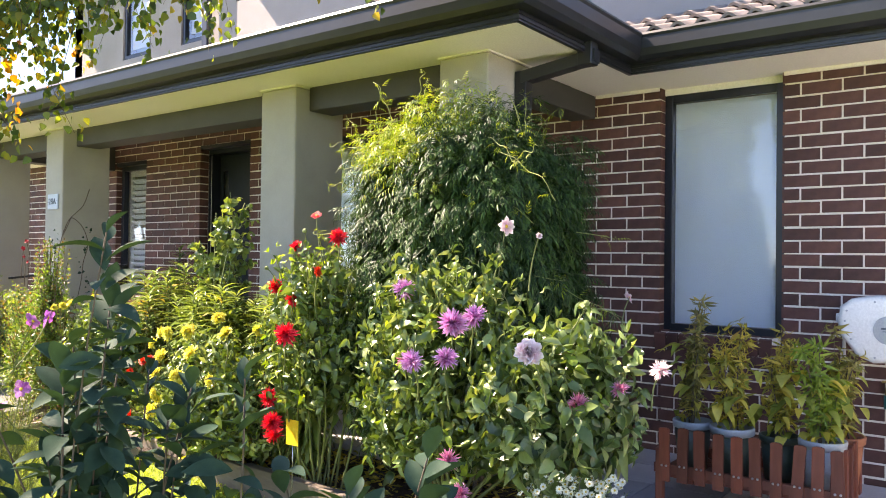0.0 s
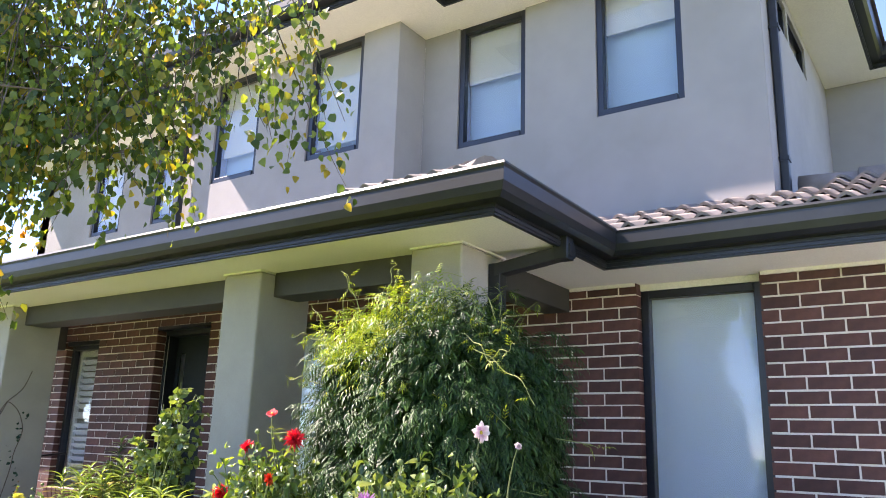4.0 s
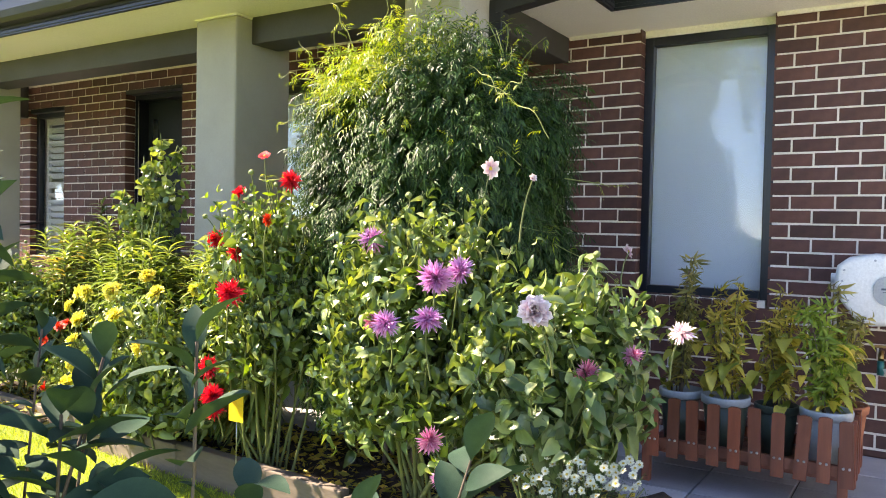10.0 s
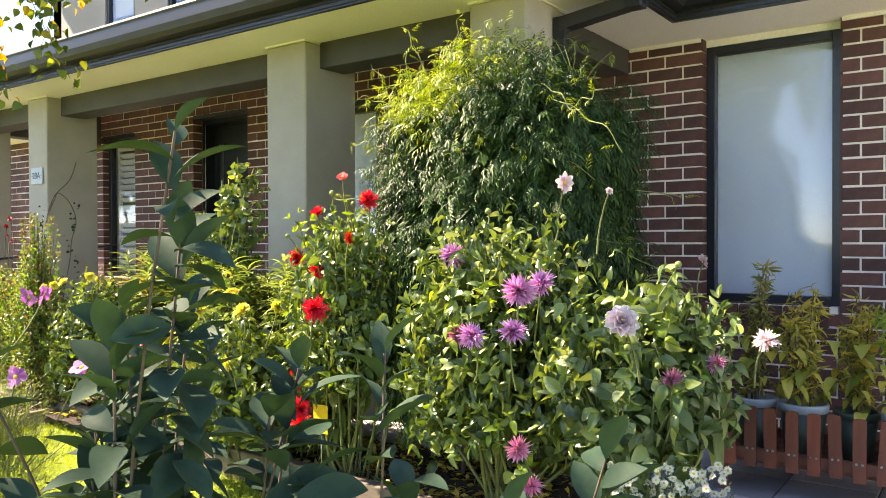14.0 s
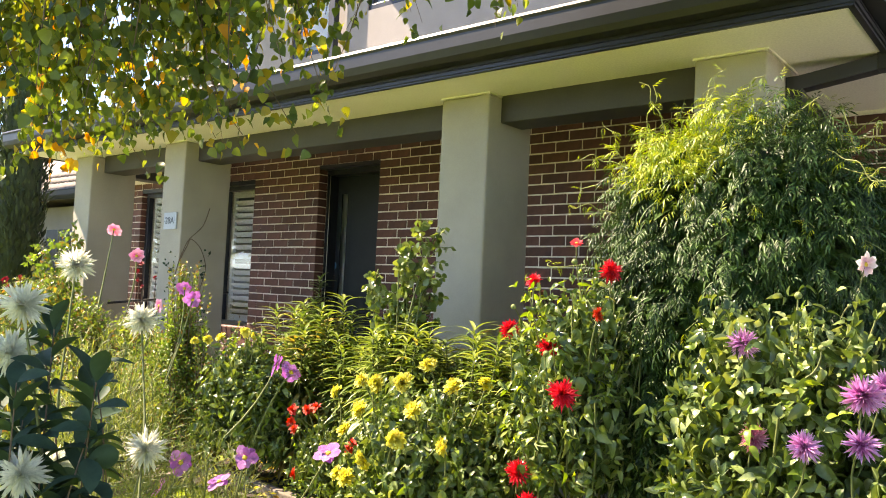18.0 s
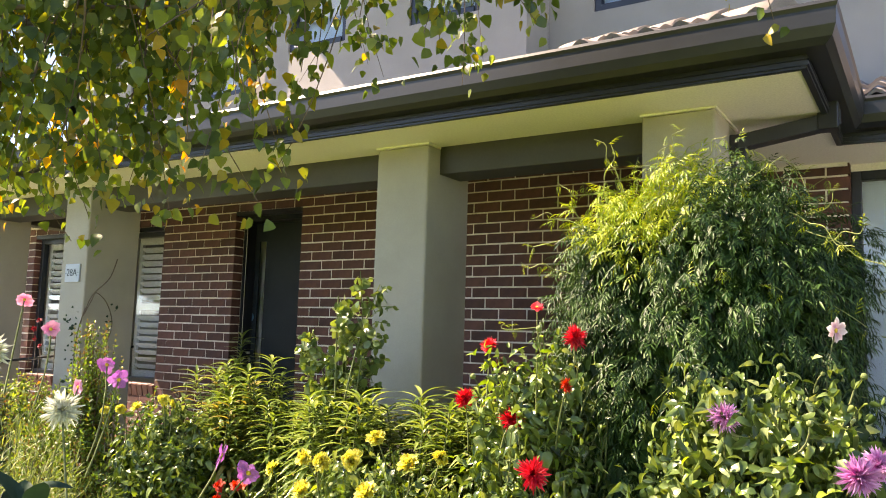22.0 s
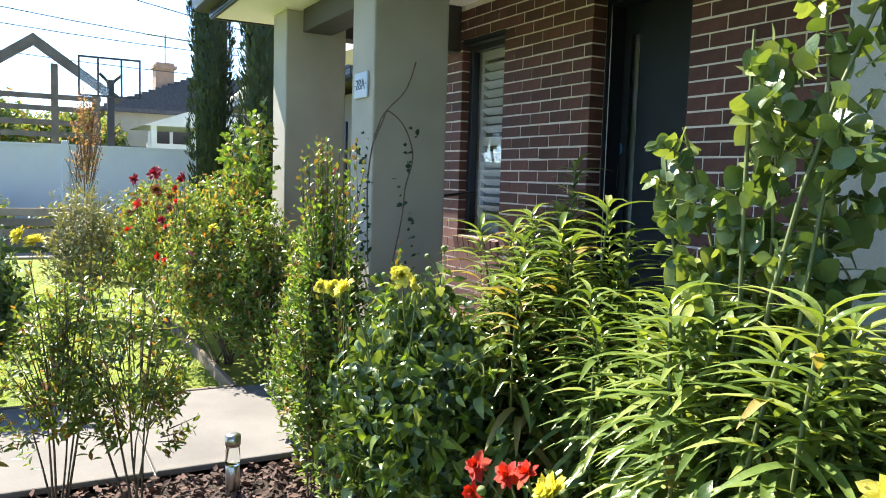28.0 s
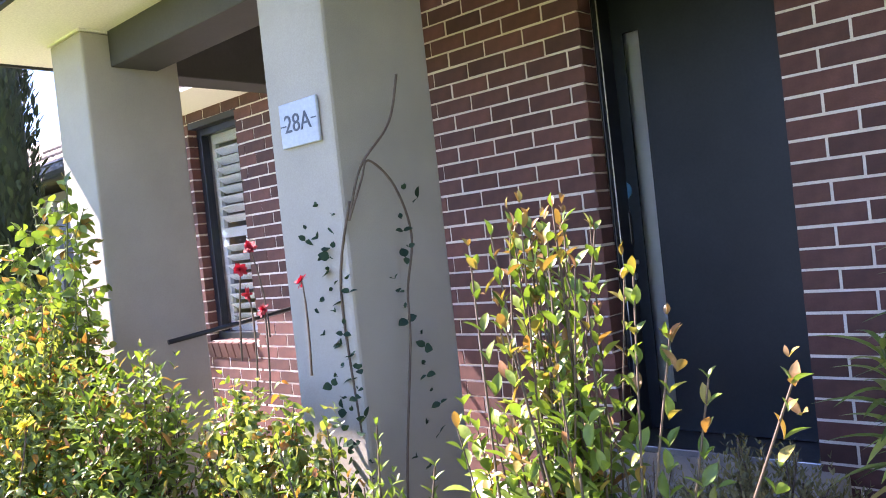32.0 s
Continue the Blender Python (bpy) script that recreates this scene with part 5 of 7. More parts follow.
lily_clump((-5.64, 3.80, 0.12), [(-5.70, 3.89, 1.35)] + cluster(-5.62, 3.80, 1.27, 8, 0.09, 0.05), "clump of tall dark green lilies near the porch", 0.02)

lily_clump((-4.12, 3.06, 0.08), cluster(-4.12, 3.08, 1.10, 14, 0.11, 0.05), "clump of broad leafy green lilies before the rose", 0.03)

# ---- tall rose against the second column ----
def tall_rose(base, tops, label, size=0.055, n_leaf=16, mat=None, blooms=(), spread=0.11, leaf=BROAD, bare=0.22):
    plant = thing("rose_bush", label, "rose", base, "roses by the porch")
    b = np.asarray(base)
    runs, tips, axes = [], [], []
    for top in tops:
        g = bent((rng.normal() * 0.03, rng.normal() * 0.03, 0), np.asarray(top) - b, bow=0.06, n=9)
        runs.append(stem_run(g, 0.009, 0.003))
        for k in range(n_leaf):
            s = bare + (1 - bare) * k / n_leaf
            p = g[0] + (g[-1] - g[0]) * s
            w = rng.normal(size=3) * np.array((1, 1, 0.4)) + np.array((0, 0, 0.35))
            e = p + w / np.linalg.norm(w) * rng.uniform(0.4, 1) * spread * (1.25 - 0.55 * s)
            runs.append(sticks([p], [e], 0.0025, 0.0015))
            tips.append(e)
            axes.append(w)
    v, f = shoots(tips, axes, 0.06, 3, leaf, size, (25, 80), jitter=0.7, hang=0.45)
    part("leaves", soup("leaves", v, f, mat or LEAF_ROSE), mat or LEAF_ROSE, plant, kind="stuff")
    v, f = merged(*runs)
    part("cane", soup("cane", v, f, STEM), STEM, plant, kind="stuff")
    for at, radius, kind, m, lab in blooms:
        bloom(plant, base, at, radius, kind, m, lab)
    return plant


tall_rose((-4.20, 3.28, 0.08), [(-4.12, 3.18, 1.73), (-4.02, 3.22, 1.66), (-4.42, 3.17, 1.42), (-4.54, 3.24, 1.36), (-4.20, 3.18, 1.56), (-4.06, 3.18, 1.44), (-4.26, 3.18, 1.60), (-4.08, 3.18, 1.22), (-4.30, 3.18, 1.26)], "tall round-leaved rose cane standing before the column", 0.052, 20, LEAF_ROSE_CANE, spread=0.115, leaf=ROUND, bare=0.52)

# ---- beside and beyond the path ----
wand = [(-6.03 + 0.055 * rng.normal(), 2.95 + 0.06 * rng.normal(), rng.uniform(1.12, 1.40)) for k in range(24)] + [(-6.02 + 0.03 * rng.normal(), 2.95 + 0.03 * rng.normal(), rng.uniform(1.28, 1.41)) for k in range(9)] + [(-6.0, 2.95, 1.42), (-5.98, 3.09, 1.31), (-5.89, 2.95, 1.32), (-5.85, 2.95, 1.24), (-5.81, 2.96, 1.19), (-5.71, 2.95, 1.19)]
bush("twiggy_shrub", "upright shrub with willowy yellow-green twigs and reddish tips", "shrub", (-6.02, 2.97, 0.05), (-6.04, 2.97, 0.62), (0.25, 0.20, 0.56), 300, 0.22, 8, TWIGGY, 0.040, LEAF_TWIG, (30, 60), rise=1.5, stems=8, stem_mat=WOODY, group="shrubs by the path", wands=wand, stem_r=0.004, young=True)
wand = [(-5.86 + 0.07 * k, 2.98 + 0.05 * rng.normal(), rng.uniform(0.80, 1.08)) for k in range(7)]
bush("twiggy_shrub", "low spreading shrub with willowy twigs and reddish tips", "shrub", (-5.76, 3.0, 0.05), (-5.76, 3.0, 0.42), (0.24, 0.18, 0.40), 210, 0.18, 7, TWIGGY, 0.036, LEAF_TWIG, (30, 60), rise=1.4, stems=8, stem_mat=WOODY, group="shrubs by the path", wands=wand, stem_r=0.004, young=True)
wand = [(-6.9 + 0.1 * k, 3.14 + 0.06 * rng.normal(), rng.uniform(0.85, 1.12)) for k in range(6)]
bush("twiggy_shrub", "low shrub with a few willowy yellow-green twigs", "shrub", (-6.66, 3.16, 0.04), (-6.68, 3.14, 0.46), (0.36, 0.22, 0.44), 330, 0.2, 8, WILLOW, 0.042, LEAF_TWIG, (30, 55), rise=1.5, stems=12, stem_mat=WOODY, group="shrubs by the path", wands=wand)
for bx, by, h, w in ((-6.18, 2.30, 0.98, 0.16), (-6.30, 2.04, 1.02, 0.14), (-6.12, 1.70, 0.90, 0.16)):
    wand = [(bx + w * 0.6 * rng.normal(), by + w * 0.6 * rng.normal(), h * rng.uniform(0.75, 1.0)) for k in range(4)]
    bush("young_olive", "slender young olive with small narrow leaves in mulch", "shrub", (bx, by, 0.02), (bx, by, h * 0.53), (w * 1.4, w * 1.4, h * 0.40), 120, 0.12, 6, WILLOW, 0.042, LEAF_OLIVE, (40, 65), rise=1.0, stems=2, stem_mat=WOODY, group="shrubs by the path", stem_r=0.005, wands=wand, young=True)
bush("dahlia_plant", "yellow dahlia with golden leaves at the lawn's edge", "dahlia", (-8.0, 1.72, -0.02), (-8.0, 1.74, 0.5), (0.3, 0.26, 0.42), 170, 0.13, 3, OVATE, 0.08, LEAF_DAHLIA, stems=8,
     blooms=[((x, y, z), 0.06, "double", YELLOW, yl) for x, y, z in ((-8.0, 1.92, 0.92), (-7.95, 1.99, 0.89), (-8.1, 1.7, 0.98))])
bush("creeping_rose", "leafy creeping rose at the foot of the column", "rose", (-7.60, 3.44, 0.0), (-7.42, 3.40, 0.52), (0.40, 0.18, 0.52), 330, 0.12, 4, OVATE, 0.05, LEAF_ROSE, rise=0.8, stems=8, stem_mat=WOODY, group="roses by the porch",
     blooms=[((x, y, z), 0.028, "rose", DARKRED, "small dark red rose") for x, y, z in ((-7.40, 3.42, 1.43), (-7.46, 3.42, 1.37), (-7.43, 3.42, 1.29), (-7.36, 3.42, 1.24), (-7.14, 3.4, 1.32))])
red_bl = "dark red rose"
bush("rose_bush", "leafy rose bush with red flowers by the porch", "rose", (-8.5, 3.15, 0.0), (-8.5, 3.10, 0.66), (0.66, 0.40, 0.64), 760, 0.14, 4, OVATE, 0.047, LEAF_ROSE, stems=12, stem_mat=WOODY, group="roses by the porch",
     blooms=[((x, y, z), 0.04, "rose", m, l) for x, y, z, m, l in ((-8.31, 2.84, 1.27, DARKRED, "crimson rose"), (-8.5, 2.82, 1.18, DARKRED, "crimson rose"), (-8.78, 2.9, 1.24, DARKRED, "crimson rose"), (-8.4, 2.74, 0.72, ORANGE, "faded orange rose"), (-8.85, 2.76, 0.7, ORANGE, "faded orange rose"), (-8.62, 2.78, 0.92, ORANGE, "faded orange rose"), (-7.99, 2.95, 0.96, YELLOW, "yellow flower"), (-8.27, 2.9, 0.88, YELLOW, "yellow flower"), (-8.15, 2.86, 0.8, PINK, "pink rose"), (-8.9, 2.86, 1.12, FADED, "withered brown rose"), (-8.6, 2.8, 1.05, FADED, "withered brown rose"), (-8.95, 2.8, 0.95, DARKRED, "crimson rose"), (-8.35, 2.8, 1.1, ORANGE, "faded orange rose"), (-8.7, 2.8, 0.8, YELLOW, "yellow flower"))])
tall_rose((-8.78, 3.36, 0.03), [(-8.88, 3.38, 1.74), (-8.66, 3.44, 1.78), (-9.02, 3.32, 1.60), (-9.2, 3.3, 1.5), (-8.55, 3.4, 1.58), (-8.72, 3.28, 1.42), (-8.95, 3.2, 1.32), (-8.5, 3.36, 1.36), (-8.7, 3.12, 1.16), (-9.1, 3.1, 1.1), (-8.4, 3.34, 1.2)], "bright green climbing rose standing before the columns", 0.055, 40, LEAF_TWIG, spread=0.20)
bush("twiggy_shrub", "bright green shrub with yellow-flecked leaves", "shrub", (-7.88, 3.28, 0.0), (-7.9, 3.24, 0.55), (0.30, 0.30, 0.60), 320, 0.18, 5, WILLOW, 0.055, LEAF_TWIG, (35, 60), rise=0.9, stems=10, stem_mat=WOODY, group="shrubs by the path")
bush("rose_bush", "straggling rose bush with dark red flowers", "rose", (-10.0, 2.95, 0.0), (-10.0, 2.95, 0.62), (0.75, 0.42, 0.62), 620, 0.14, 4, OVATE, 0.047, LEAF_ROSE, stems=12, stem_mat=WOODY, group="roses by the porch",
     blooms=[((x, y, z), r, "rose", m, l) for x, y, z, r, m, l in ((-9.96, 2.9, 1.28, 0.055, DARKRED, red_bl), (-10.42, 2.86, 1.12, 0.07, DARKRED, red_bl), (-9.4, 2.82, 1.27, 0.07, DARKRED, red_bl), (-9.75, 2.72, 1.22, 0.055, DARKRED, red_bl), (-9.1, 2.66, 1.05, 0.05, ORANGE, "faded orange rose"), (-9.3, 2.62, 0.85, 0.05, ORANGE, "faded orange rose"), (-10.3, 2.88, 1.0, 0.06, DARKRED, red_bl), (-9.7, 2.9, 1.12, 0.05, FADED, "withered brown rose"), (-10.4, 2.8, 1.08, 0.05, FADED, "withered brown rose"), (-9.55, 2.85, 1.15, 0.05, FADED, "withered brown rose"), (-9.85, 2.7, 0.95, 0.045, FADED, "withered brown rose"), (-10.25, 3.05, 1.2, 0.05, FADED, "withered brown rose"))])
bush("grey_shrub", "grey-green leafy shrub beside the lawn", "shrub", (-10.55, 2.42, 0.0), (-10.55, 2.42, 0.58), (0.40, 0.36, 0.58), 300, 0.18, 5, NARROW, 0.075, LEAF_GREY, (35, 65), rise=0.8, stems=10, group="shrubs by the path")
bush("lavender", "grey-green rosemary bush at the porch edge", "herb", (-6.25, 4.30, 0.12), (-6.25, 4.28, 0.40), (0.36, 0.26, 0.31), 620, 0.16, 8, NARROW, 0.034, LEAF_GREY, (25, 45), rise=1.3, stems=8, stem_mat=WOODY)
bush("lavender", "grey-green rosemary bush at the porch edge", "herb", (-6.72, 4.48, 0.12), (-6.70, 4.42, 0.34), (0.32, 0.22, 0.26), 300, 0.14, 8, NEEDLE, 0.035, LEAF_GREY, (25, 45), rise=1.3, stems=8, stem_mat=WOODY)

# ---- daisies at the bed's corner ----
dz = [(-1.52 + 0.40 * rng.random(), 2.44 + 0.24 * rng.random(), 0.36 + 0.19 * rng.random()) for _ in range(110)]
daisy = bush("daisy_plant", "low ferny daisy plant with small white flowers", "daisy", (-1.32, 2.62, 0.0), (-1.32, 2.60, 0.27), (0.27, 0.20, 0.26), 420, 0.10, 7, NEEDLE, 0.035, LEAF_VINE, (30, 60), stems=10)
for x, y, z in dz:
    head = bloom(daisy, (-1.32, 2.62, 0.0), (x, y, z), 0.015, "daisy", WHITE_PETAL, "small white daisy", (0.3 * rng.normal(), -0.7 + 0.3 * rng.normal(), 0.7))
    part("flower_eye", eye_mesh(0.3, EYE_YELLOW), EYE_YELLOW, head)

# ---- the near shrub with large dark leaves ----
def near_shrub(base, shoots_at, label, n=9, size=0.105, group="dark shrubs near the walk"):
    plant = thing("dark_leaved_shrub", label, "shrub", base, group)
    b = np.asarray(base)
    meshes = [soup("leaf", *blade_shape(1.0, w, fo, d, 7, 0.56), LEAF_DARK) for w, fo, d in ((0.46, 0.20, 0.30), (0.50, 0.26, 0.15), (0.44, 0.16, 0.50))]
    runs = []
    for top in shoots_at:
        t = np.asarray(top) - b
        g = bent(np.array((rng.normal() * 0.04, rng.normal() * 0.04, 0)), t, bow=0.06, n=9)
        runs.append(stem_run(g, 0.0036, 0.0016))
        reach = float(np.linalg.norm(t))
        for k in range(2 * n):
            s = 1 - (0.22 * size / reach) * k
            if s < 0.2:
                continue
            p = Vector(g[0] + (g[-1] - g[0]) * s)
            a, el = k * 2.3 + rng.normal() * 0.4, math.radians(max(62 - 6.0 * k, -18) + rng.normal() * 14)
            w = Vector((math.cos(a) * math.cos(el), math.sin(a) * math.cos(el), math.sin(el)))
            m = Matrix(frames_from(np.array([w]))[0].tolist()).to_4x4()
            l = size * rng.uniform(0.75, 1.2) * (0.8 if k < 2 else 1.0)
            part("leaf", meshes[int(rng.integers(3))], LEAF_DARK, plant, at=Matrix.Translation(p) @ m @ pose(0, 0, 0, 0, float(rng.normal() * 22), 0) @ Matrix.Scale(l, 4))
    v, f = merged(*runs)
    part("stem", soup("stem", v, f, WOODY), WOODY, plant, kind="stuff")
    return plant


shoot_tops = [(-1.135, 0.645, 1.345), (-1.16, 0.67, 1.25), (-1.22, 0.64, 1.16)] + [(-1.20 + 0.13 * rng.normal(), 0.70 + 0.09 * rng.normal(), rng.uniform(0.90, 1.17)) for _ in range(15)] + [(-1.22 + 0.16 * rng.normal(), 0.72 + 0.09 * rng.normal(), rng.uniform(0.72, 0.95)) for _ in range(4)]
near_shrub((-1.20, 0.70, -0.02), shoot_tops, "upright shrub with large dark grey-green leaves", 14, 0.070)
low_tops = [(-1.25 + 0.42 * k / 6, 1.02 + 0.07 * rng.normal(), rng.uniform(0.78, 0.93)) for k in range(7)]
near_shrub((-1.04, 1.05, -0.02), low_tops, "low shrub with large dark grey-green leaves", 4, 0.088)

# ---- white dahlia and cosmos on the lawn side ----
tops = [(-3.18 + 0.17 * rng.normal(), 0.80 + 0.08 * rng.normal(), rng.uniform(0.6, 1.12)) for _ in range(20)] + [(-2.90, 0.78, 1.08), (-3.06, 0.76, 1.18), (-3.30, 0.84, 1.14)]
near_shrub((-3.15, 0.78, -0.02), tops, "dark-leaved dahlia plant with white spiky flowers", 10, 0.095)
white_stalks = thing("white_dahlia", "white cactus dahlia flowers on long stalks", "dahlia", (-3.15, 0.92, -0.02))
runs = []
for p in ((-3.17, 0.72, 1.12), (-3.08, 0.70, 1.23), (-3.03, 0.70, 0.88), (-3.67, 1.09, 1.33), (-3.75, 1.36, 1.16), (-3.18, 1.07, 0.86), (-3.42, 0.95, 0.80)):
    runs.append(stem_run(bent((0, 0, 0), np.asarray(p) - np.array((-3.15, 0.92, -0.02))), 0.006, 0.003))
    bloom(white_stalks, (-3.15, 0.92, -0.02), p, 0.062, "cactus", WHITE_PETAL, "large white spiky flower", (0.7, -0.4, 0.4))
v, f = merged(*runs)
part("stalk", soup("stalk", v, f, STEM), STEM, white_stalks, kind="stuff")
bush("cosmos_plant", "feathery cosmos plant with purple and pink flowers", "cosmos", (-4.0, 1.32, -0.02), (-3.95, 1.36, 0.62), (0.52, 0.26, 0.56), 420, 0.2, 9, NEEDLE, 0.06, LEAF_FEATHER, (25, 50), rise=1.0, stems=14,
     blooms=[((x, y, z), r, "cosmos", m, "open %s cosmos flower" % w) for x, y, z, r, m, w in ((-3.44, 1.69, 1.03, 0.045, PURPLE, "purple"), (-3.09, 1.46, 1.05, 0.037, PURPLE, "purple"), (-3.62, 1.46, 0.70, 0.045, PURPLE, "purple"), (-3.44, 1.58, 0.73, 0.045, PURPLE, "purple"), (-4.26, 1.51, 1.49, 0.032, PINK, "pink"), (-4.22, 1.59, 1.39, 0.032, PINK, "pink"), (-3.92, 1.66, 1.23, 0.036, PURPLE, "purple"), (-4.12, 1.75, 1.27, 0.035, PURPLE, "purple"), (-3.14, 1.67, 0.78, 0.05, PURPLE, "purple"), (-4.05, 1.6, 1.20, 0.03, PINK, "pink"))])
bush("cosmos_plant", "feathery low cosmos foliage beside the lawn", "cosmos", (-3.72, 1.62, -0.02), (-3.70, 1.62, 0.38), (0.34, 0.20, 0.40), 330, 0.18, 9, NEEDLE, 0.055, LEAF_FEATHER, (25, 50), rise=1.0, stems=10,
     blooms=[((-3.46, 1.5, 0.66), 0.045, "cosmos", PURPLE, "open purple cosmos flower"), ((-3.72, 1.45, 0.6), 0.042, "cosmos", PURPLE, "open purple cosmos flower")])
bush("green_shrub", "pale green low shrub with yellow flowers", "shrub", (-4.75, 1.5, -0.02), (-4.75, 1.5, 0.45), (0.4, 0.3, 0.42), 240, 0.14, 4, OVATE, 0.05, LEAF_ROSE, stems=9)

# ---- birch whose hanging branches come into view ----
birch = thing("birch_tree", "birch tree with hanging green and yellowing branches", "tree", (-4.1, 0.35, -0.02))
b0 = np.array((-4.1, 0.35, -0.02))
bm = bmesh.new()
tube(bm, [(0, 0, 0), (0.03, 0.02, 1.2), (0.0, 0.06, 2.6), (0.08, 0.1, 4.2), (0.05, 0.12, 5.6)], [0.11, 0.095, 0.075, 0.05, 0.02], 14)
BARK = plain("birch_bark", (0.45, 0.43, 0.40), (0.62, 0.60, 0.56), 0.8, 6, 40, 0.6, stretch=(1, 1, 4))
part("trunk", bm, BARK, birch)
limbs, runs, lp, lw, ls = [], [], [], [], []
reach = [(-2.10, 1.85, 3.05), (-2.35, 1.9, 3.2), (-2.6, 1.85, 3.1), (-2.9, 1.9, 3.0), (-3.3, 1.8, 2.9), (-3.7, 1.75, 2.8), (-4.3, 1.7, 2.6), (-2.75, 1.45, 2.62), (-2.5, 1.7, 2.75), (-3.2, 1.45, 2.5), (-3.7, 1.4, 2.4), (-4.2, 1.4, 2.3), (-3.0, 1.7, 3.5), (-3.9, 1.6, 3.4), (-3.4, 1.75, 3.3), (-2.8, 1.8, 3.4)]
reach += [(-2.35, 1.25, 2.4), (-2.6, 1.3, 2.45), (-2.9, 1.35, 2.45), (-3.2, 1.4, 2.4), (-3.5, 1.5, 2.4), (-2.42, 1.12, 2.25), (-2.75, 1.2, 2.3), (-3.1, 1.25, 2.2)]
reach += [(-4.1 + 1.3 * math.cos(q), 0.35 - 1.2 * abs(math.sin(q)), 3.1 + 0.3 * q) for q in (0.6, 2.2)]
reach += [(-4.1 + 1.1 * math.cos(q), 0.45 + 1.0 * math.sin(q), 4.0 + 0.25 * (q % 3)) for q in (0.2, 1.0, 1.9, 2.8, 3.7, 4.6, 5.5)]
for k, aim in enumerate(reach):
    end = np.array(aim) - b0
    z0 = max(2.0, end[2] - 0.12)
    g = bent((0.03, 0.05, z0), end, sag=0.0, bow=0.10, n=9)
    limbs.append((tuple(map(tuple, g)), 0.013))
    for j in range(16 if aim[2] > 3.9 else (24 if aim[2] > 2.65 else 15) if aim[1] > 1.55 else 7):
        s = int(rng.integers(3, 9))
        p = g[s] + rng.normal(size=3) * 0.05
        drop = rng.uniform(0.25, 0.85)
        tip = p + np.array((rng.normal() * 0.14, rng.normal() * 0.14, -drop))
        near_side = tip[0] + b0[0] + 0.1 < -2.5 * (tip[1] + b0[1] - 0.47)
        tip[2] = max(tip[2], (1.68 if near_side else 2.14) + rng.random() * 0.22)
        h = bent(p, tip, bow=0.12, n=7)
        runs.append(stem_run(h, 0.003, 0.001))
        for q in range(int(drop * 104)):
            u = rng.random()
            lp.append(p + (tip - p) * (round(u * 7) / 7) + rng.normal(size=3) * 0.03)
            lw.append(np.array((rng.normal() * 0.55, rng.normal() * 0.55, -0.75)))
            ls.append(rng.uniform(0.025, 0.042))
bm = bmesh.new()
for g, r in limbs:
    tube(bm, g, [r * (1 - 0.1 * i) for i in range(len(g))], 7)
part("limb", bm, WOODY, birch, kind="stuff")
v, f = merged(*runs)
part("twig", soup("twig", v, f, WOODY), WOODY, birch, kind="stuff")
lp, lw, ls = np.array(lp), np.array(lw), np.array(ls)
gold = np.array([noise.noise(Vector(q) * 3.1 + Vector((3, 1, 8))) for q in lp]) + 0.5 * (-(lp[:, 0]) - 0.2) * 0.35 - 0.35 * (lp[:, 2] - 2.0) > 0.33
v, f = scatter(HEART, lp[gold], lw[gold], ls[gold] * 1.1, roll=rng.uniform(-1.5, 1.5, gold.sum()))
part("autumn_leaves", soup("autumn_leaves", v, f, LEAF_AUTUMN), LEAF_AUTUMN, birch, "clusters of orange autumn leaves", kind="stuff")
lp, lw, ls = lp[~gold], lw[~gold], ls[~gold]
v, f = scatter(HEART, lp, lw, ls, roll=rng.uniform(-1.5, 1.5, len(lp)))
part("crown", soup("crown", v, f, LEAF_BIRCH), LEAF_BIRCH, birch, "small toothed leaves, some turned yellow", kind="stuff")

# ---- grass ----
def lawn(name, x0, x1, y0, y1, n, label, cut=None):
    p = np.stack((rng.uniform(x0, x1, n), rng.uniform(y0, y1, n), np.full(n, -0.021)), 1)
    if cut:
        p = p[[not cut(x, y) for x, y, _ in p]]
    w = rng.normal(size=p.shape) * np.array((0.55, 0.55, 0)) + np.array((0, 0, 1.0))
    v, f = scatter(NEEDLE, p, w, rng.uniform(0.02, 0.05, len(p)), ups=rng.normal(size=p.shape))
    return tagged(new(name, soup(name, v, f, GRASS)), label, "grass", "", "stuff")


lawn("lawn_grass", -5.75, -1.4, 1.3, 2.88, 48000, "short sunlit lawn grass along the flower bed")
lawn("lawn_grass", -12.2, -7.66, 0.3, 3.0, 22000, "short sunlit lawn grass beyond the path")

# ---- front door ----
SILVER = plain("brushed_steel", (0.45, 0.46, 0.47), (0.58, 0.59, 0.60), 0.32, 5, 90, 0.1, metal=1.0)
FROST = glassy("frosted_glass", (0.75, 0.80, 0.80), 0.45)
BLACK_PLASTIC = plain("black_plastic", (0.008, 0.008, 0.009), (0.015, 0.015, 0.016), 0.4, 8, 90, 0.1)
BLUE = plain("blue_sticker", (0.03, 0.13, 0.28), (0.05, 0.20, 0.38), 0.35, 9, 60, 0.05)
door_1 = tagged(new("door_1"), "charcoal front door with a slim frosted glass strip", "door", "", "structure")
x0, x1, z0, z1 = DOORWAY
part("frame_jamb", made((x0, x0 + 0.012, FRONT + 0.112, FRONT + 0.262, z0, z1), bevel=0.003), FRAME, door_1)
part("frame_jamb", made((x1 - 0.012, x1, FRONT + 0.112, FRONT + 0.262, z0, z1), bevel=0.003), FRAME, door_1)
part("frame_head", made((x0 + 0.012, x1 - 0.012, FRONT + 0.112, FRONT + 0.262, z1 - 0.05, z1), bevel=0.004), FRAME, door_1)
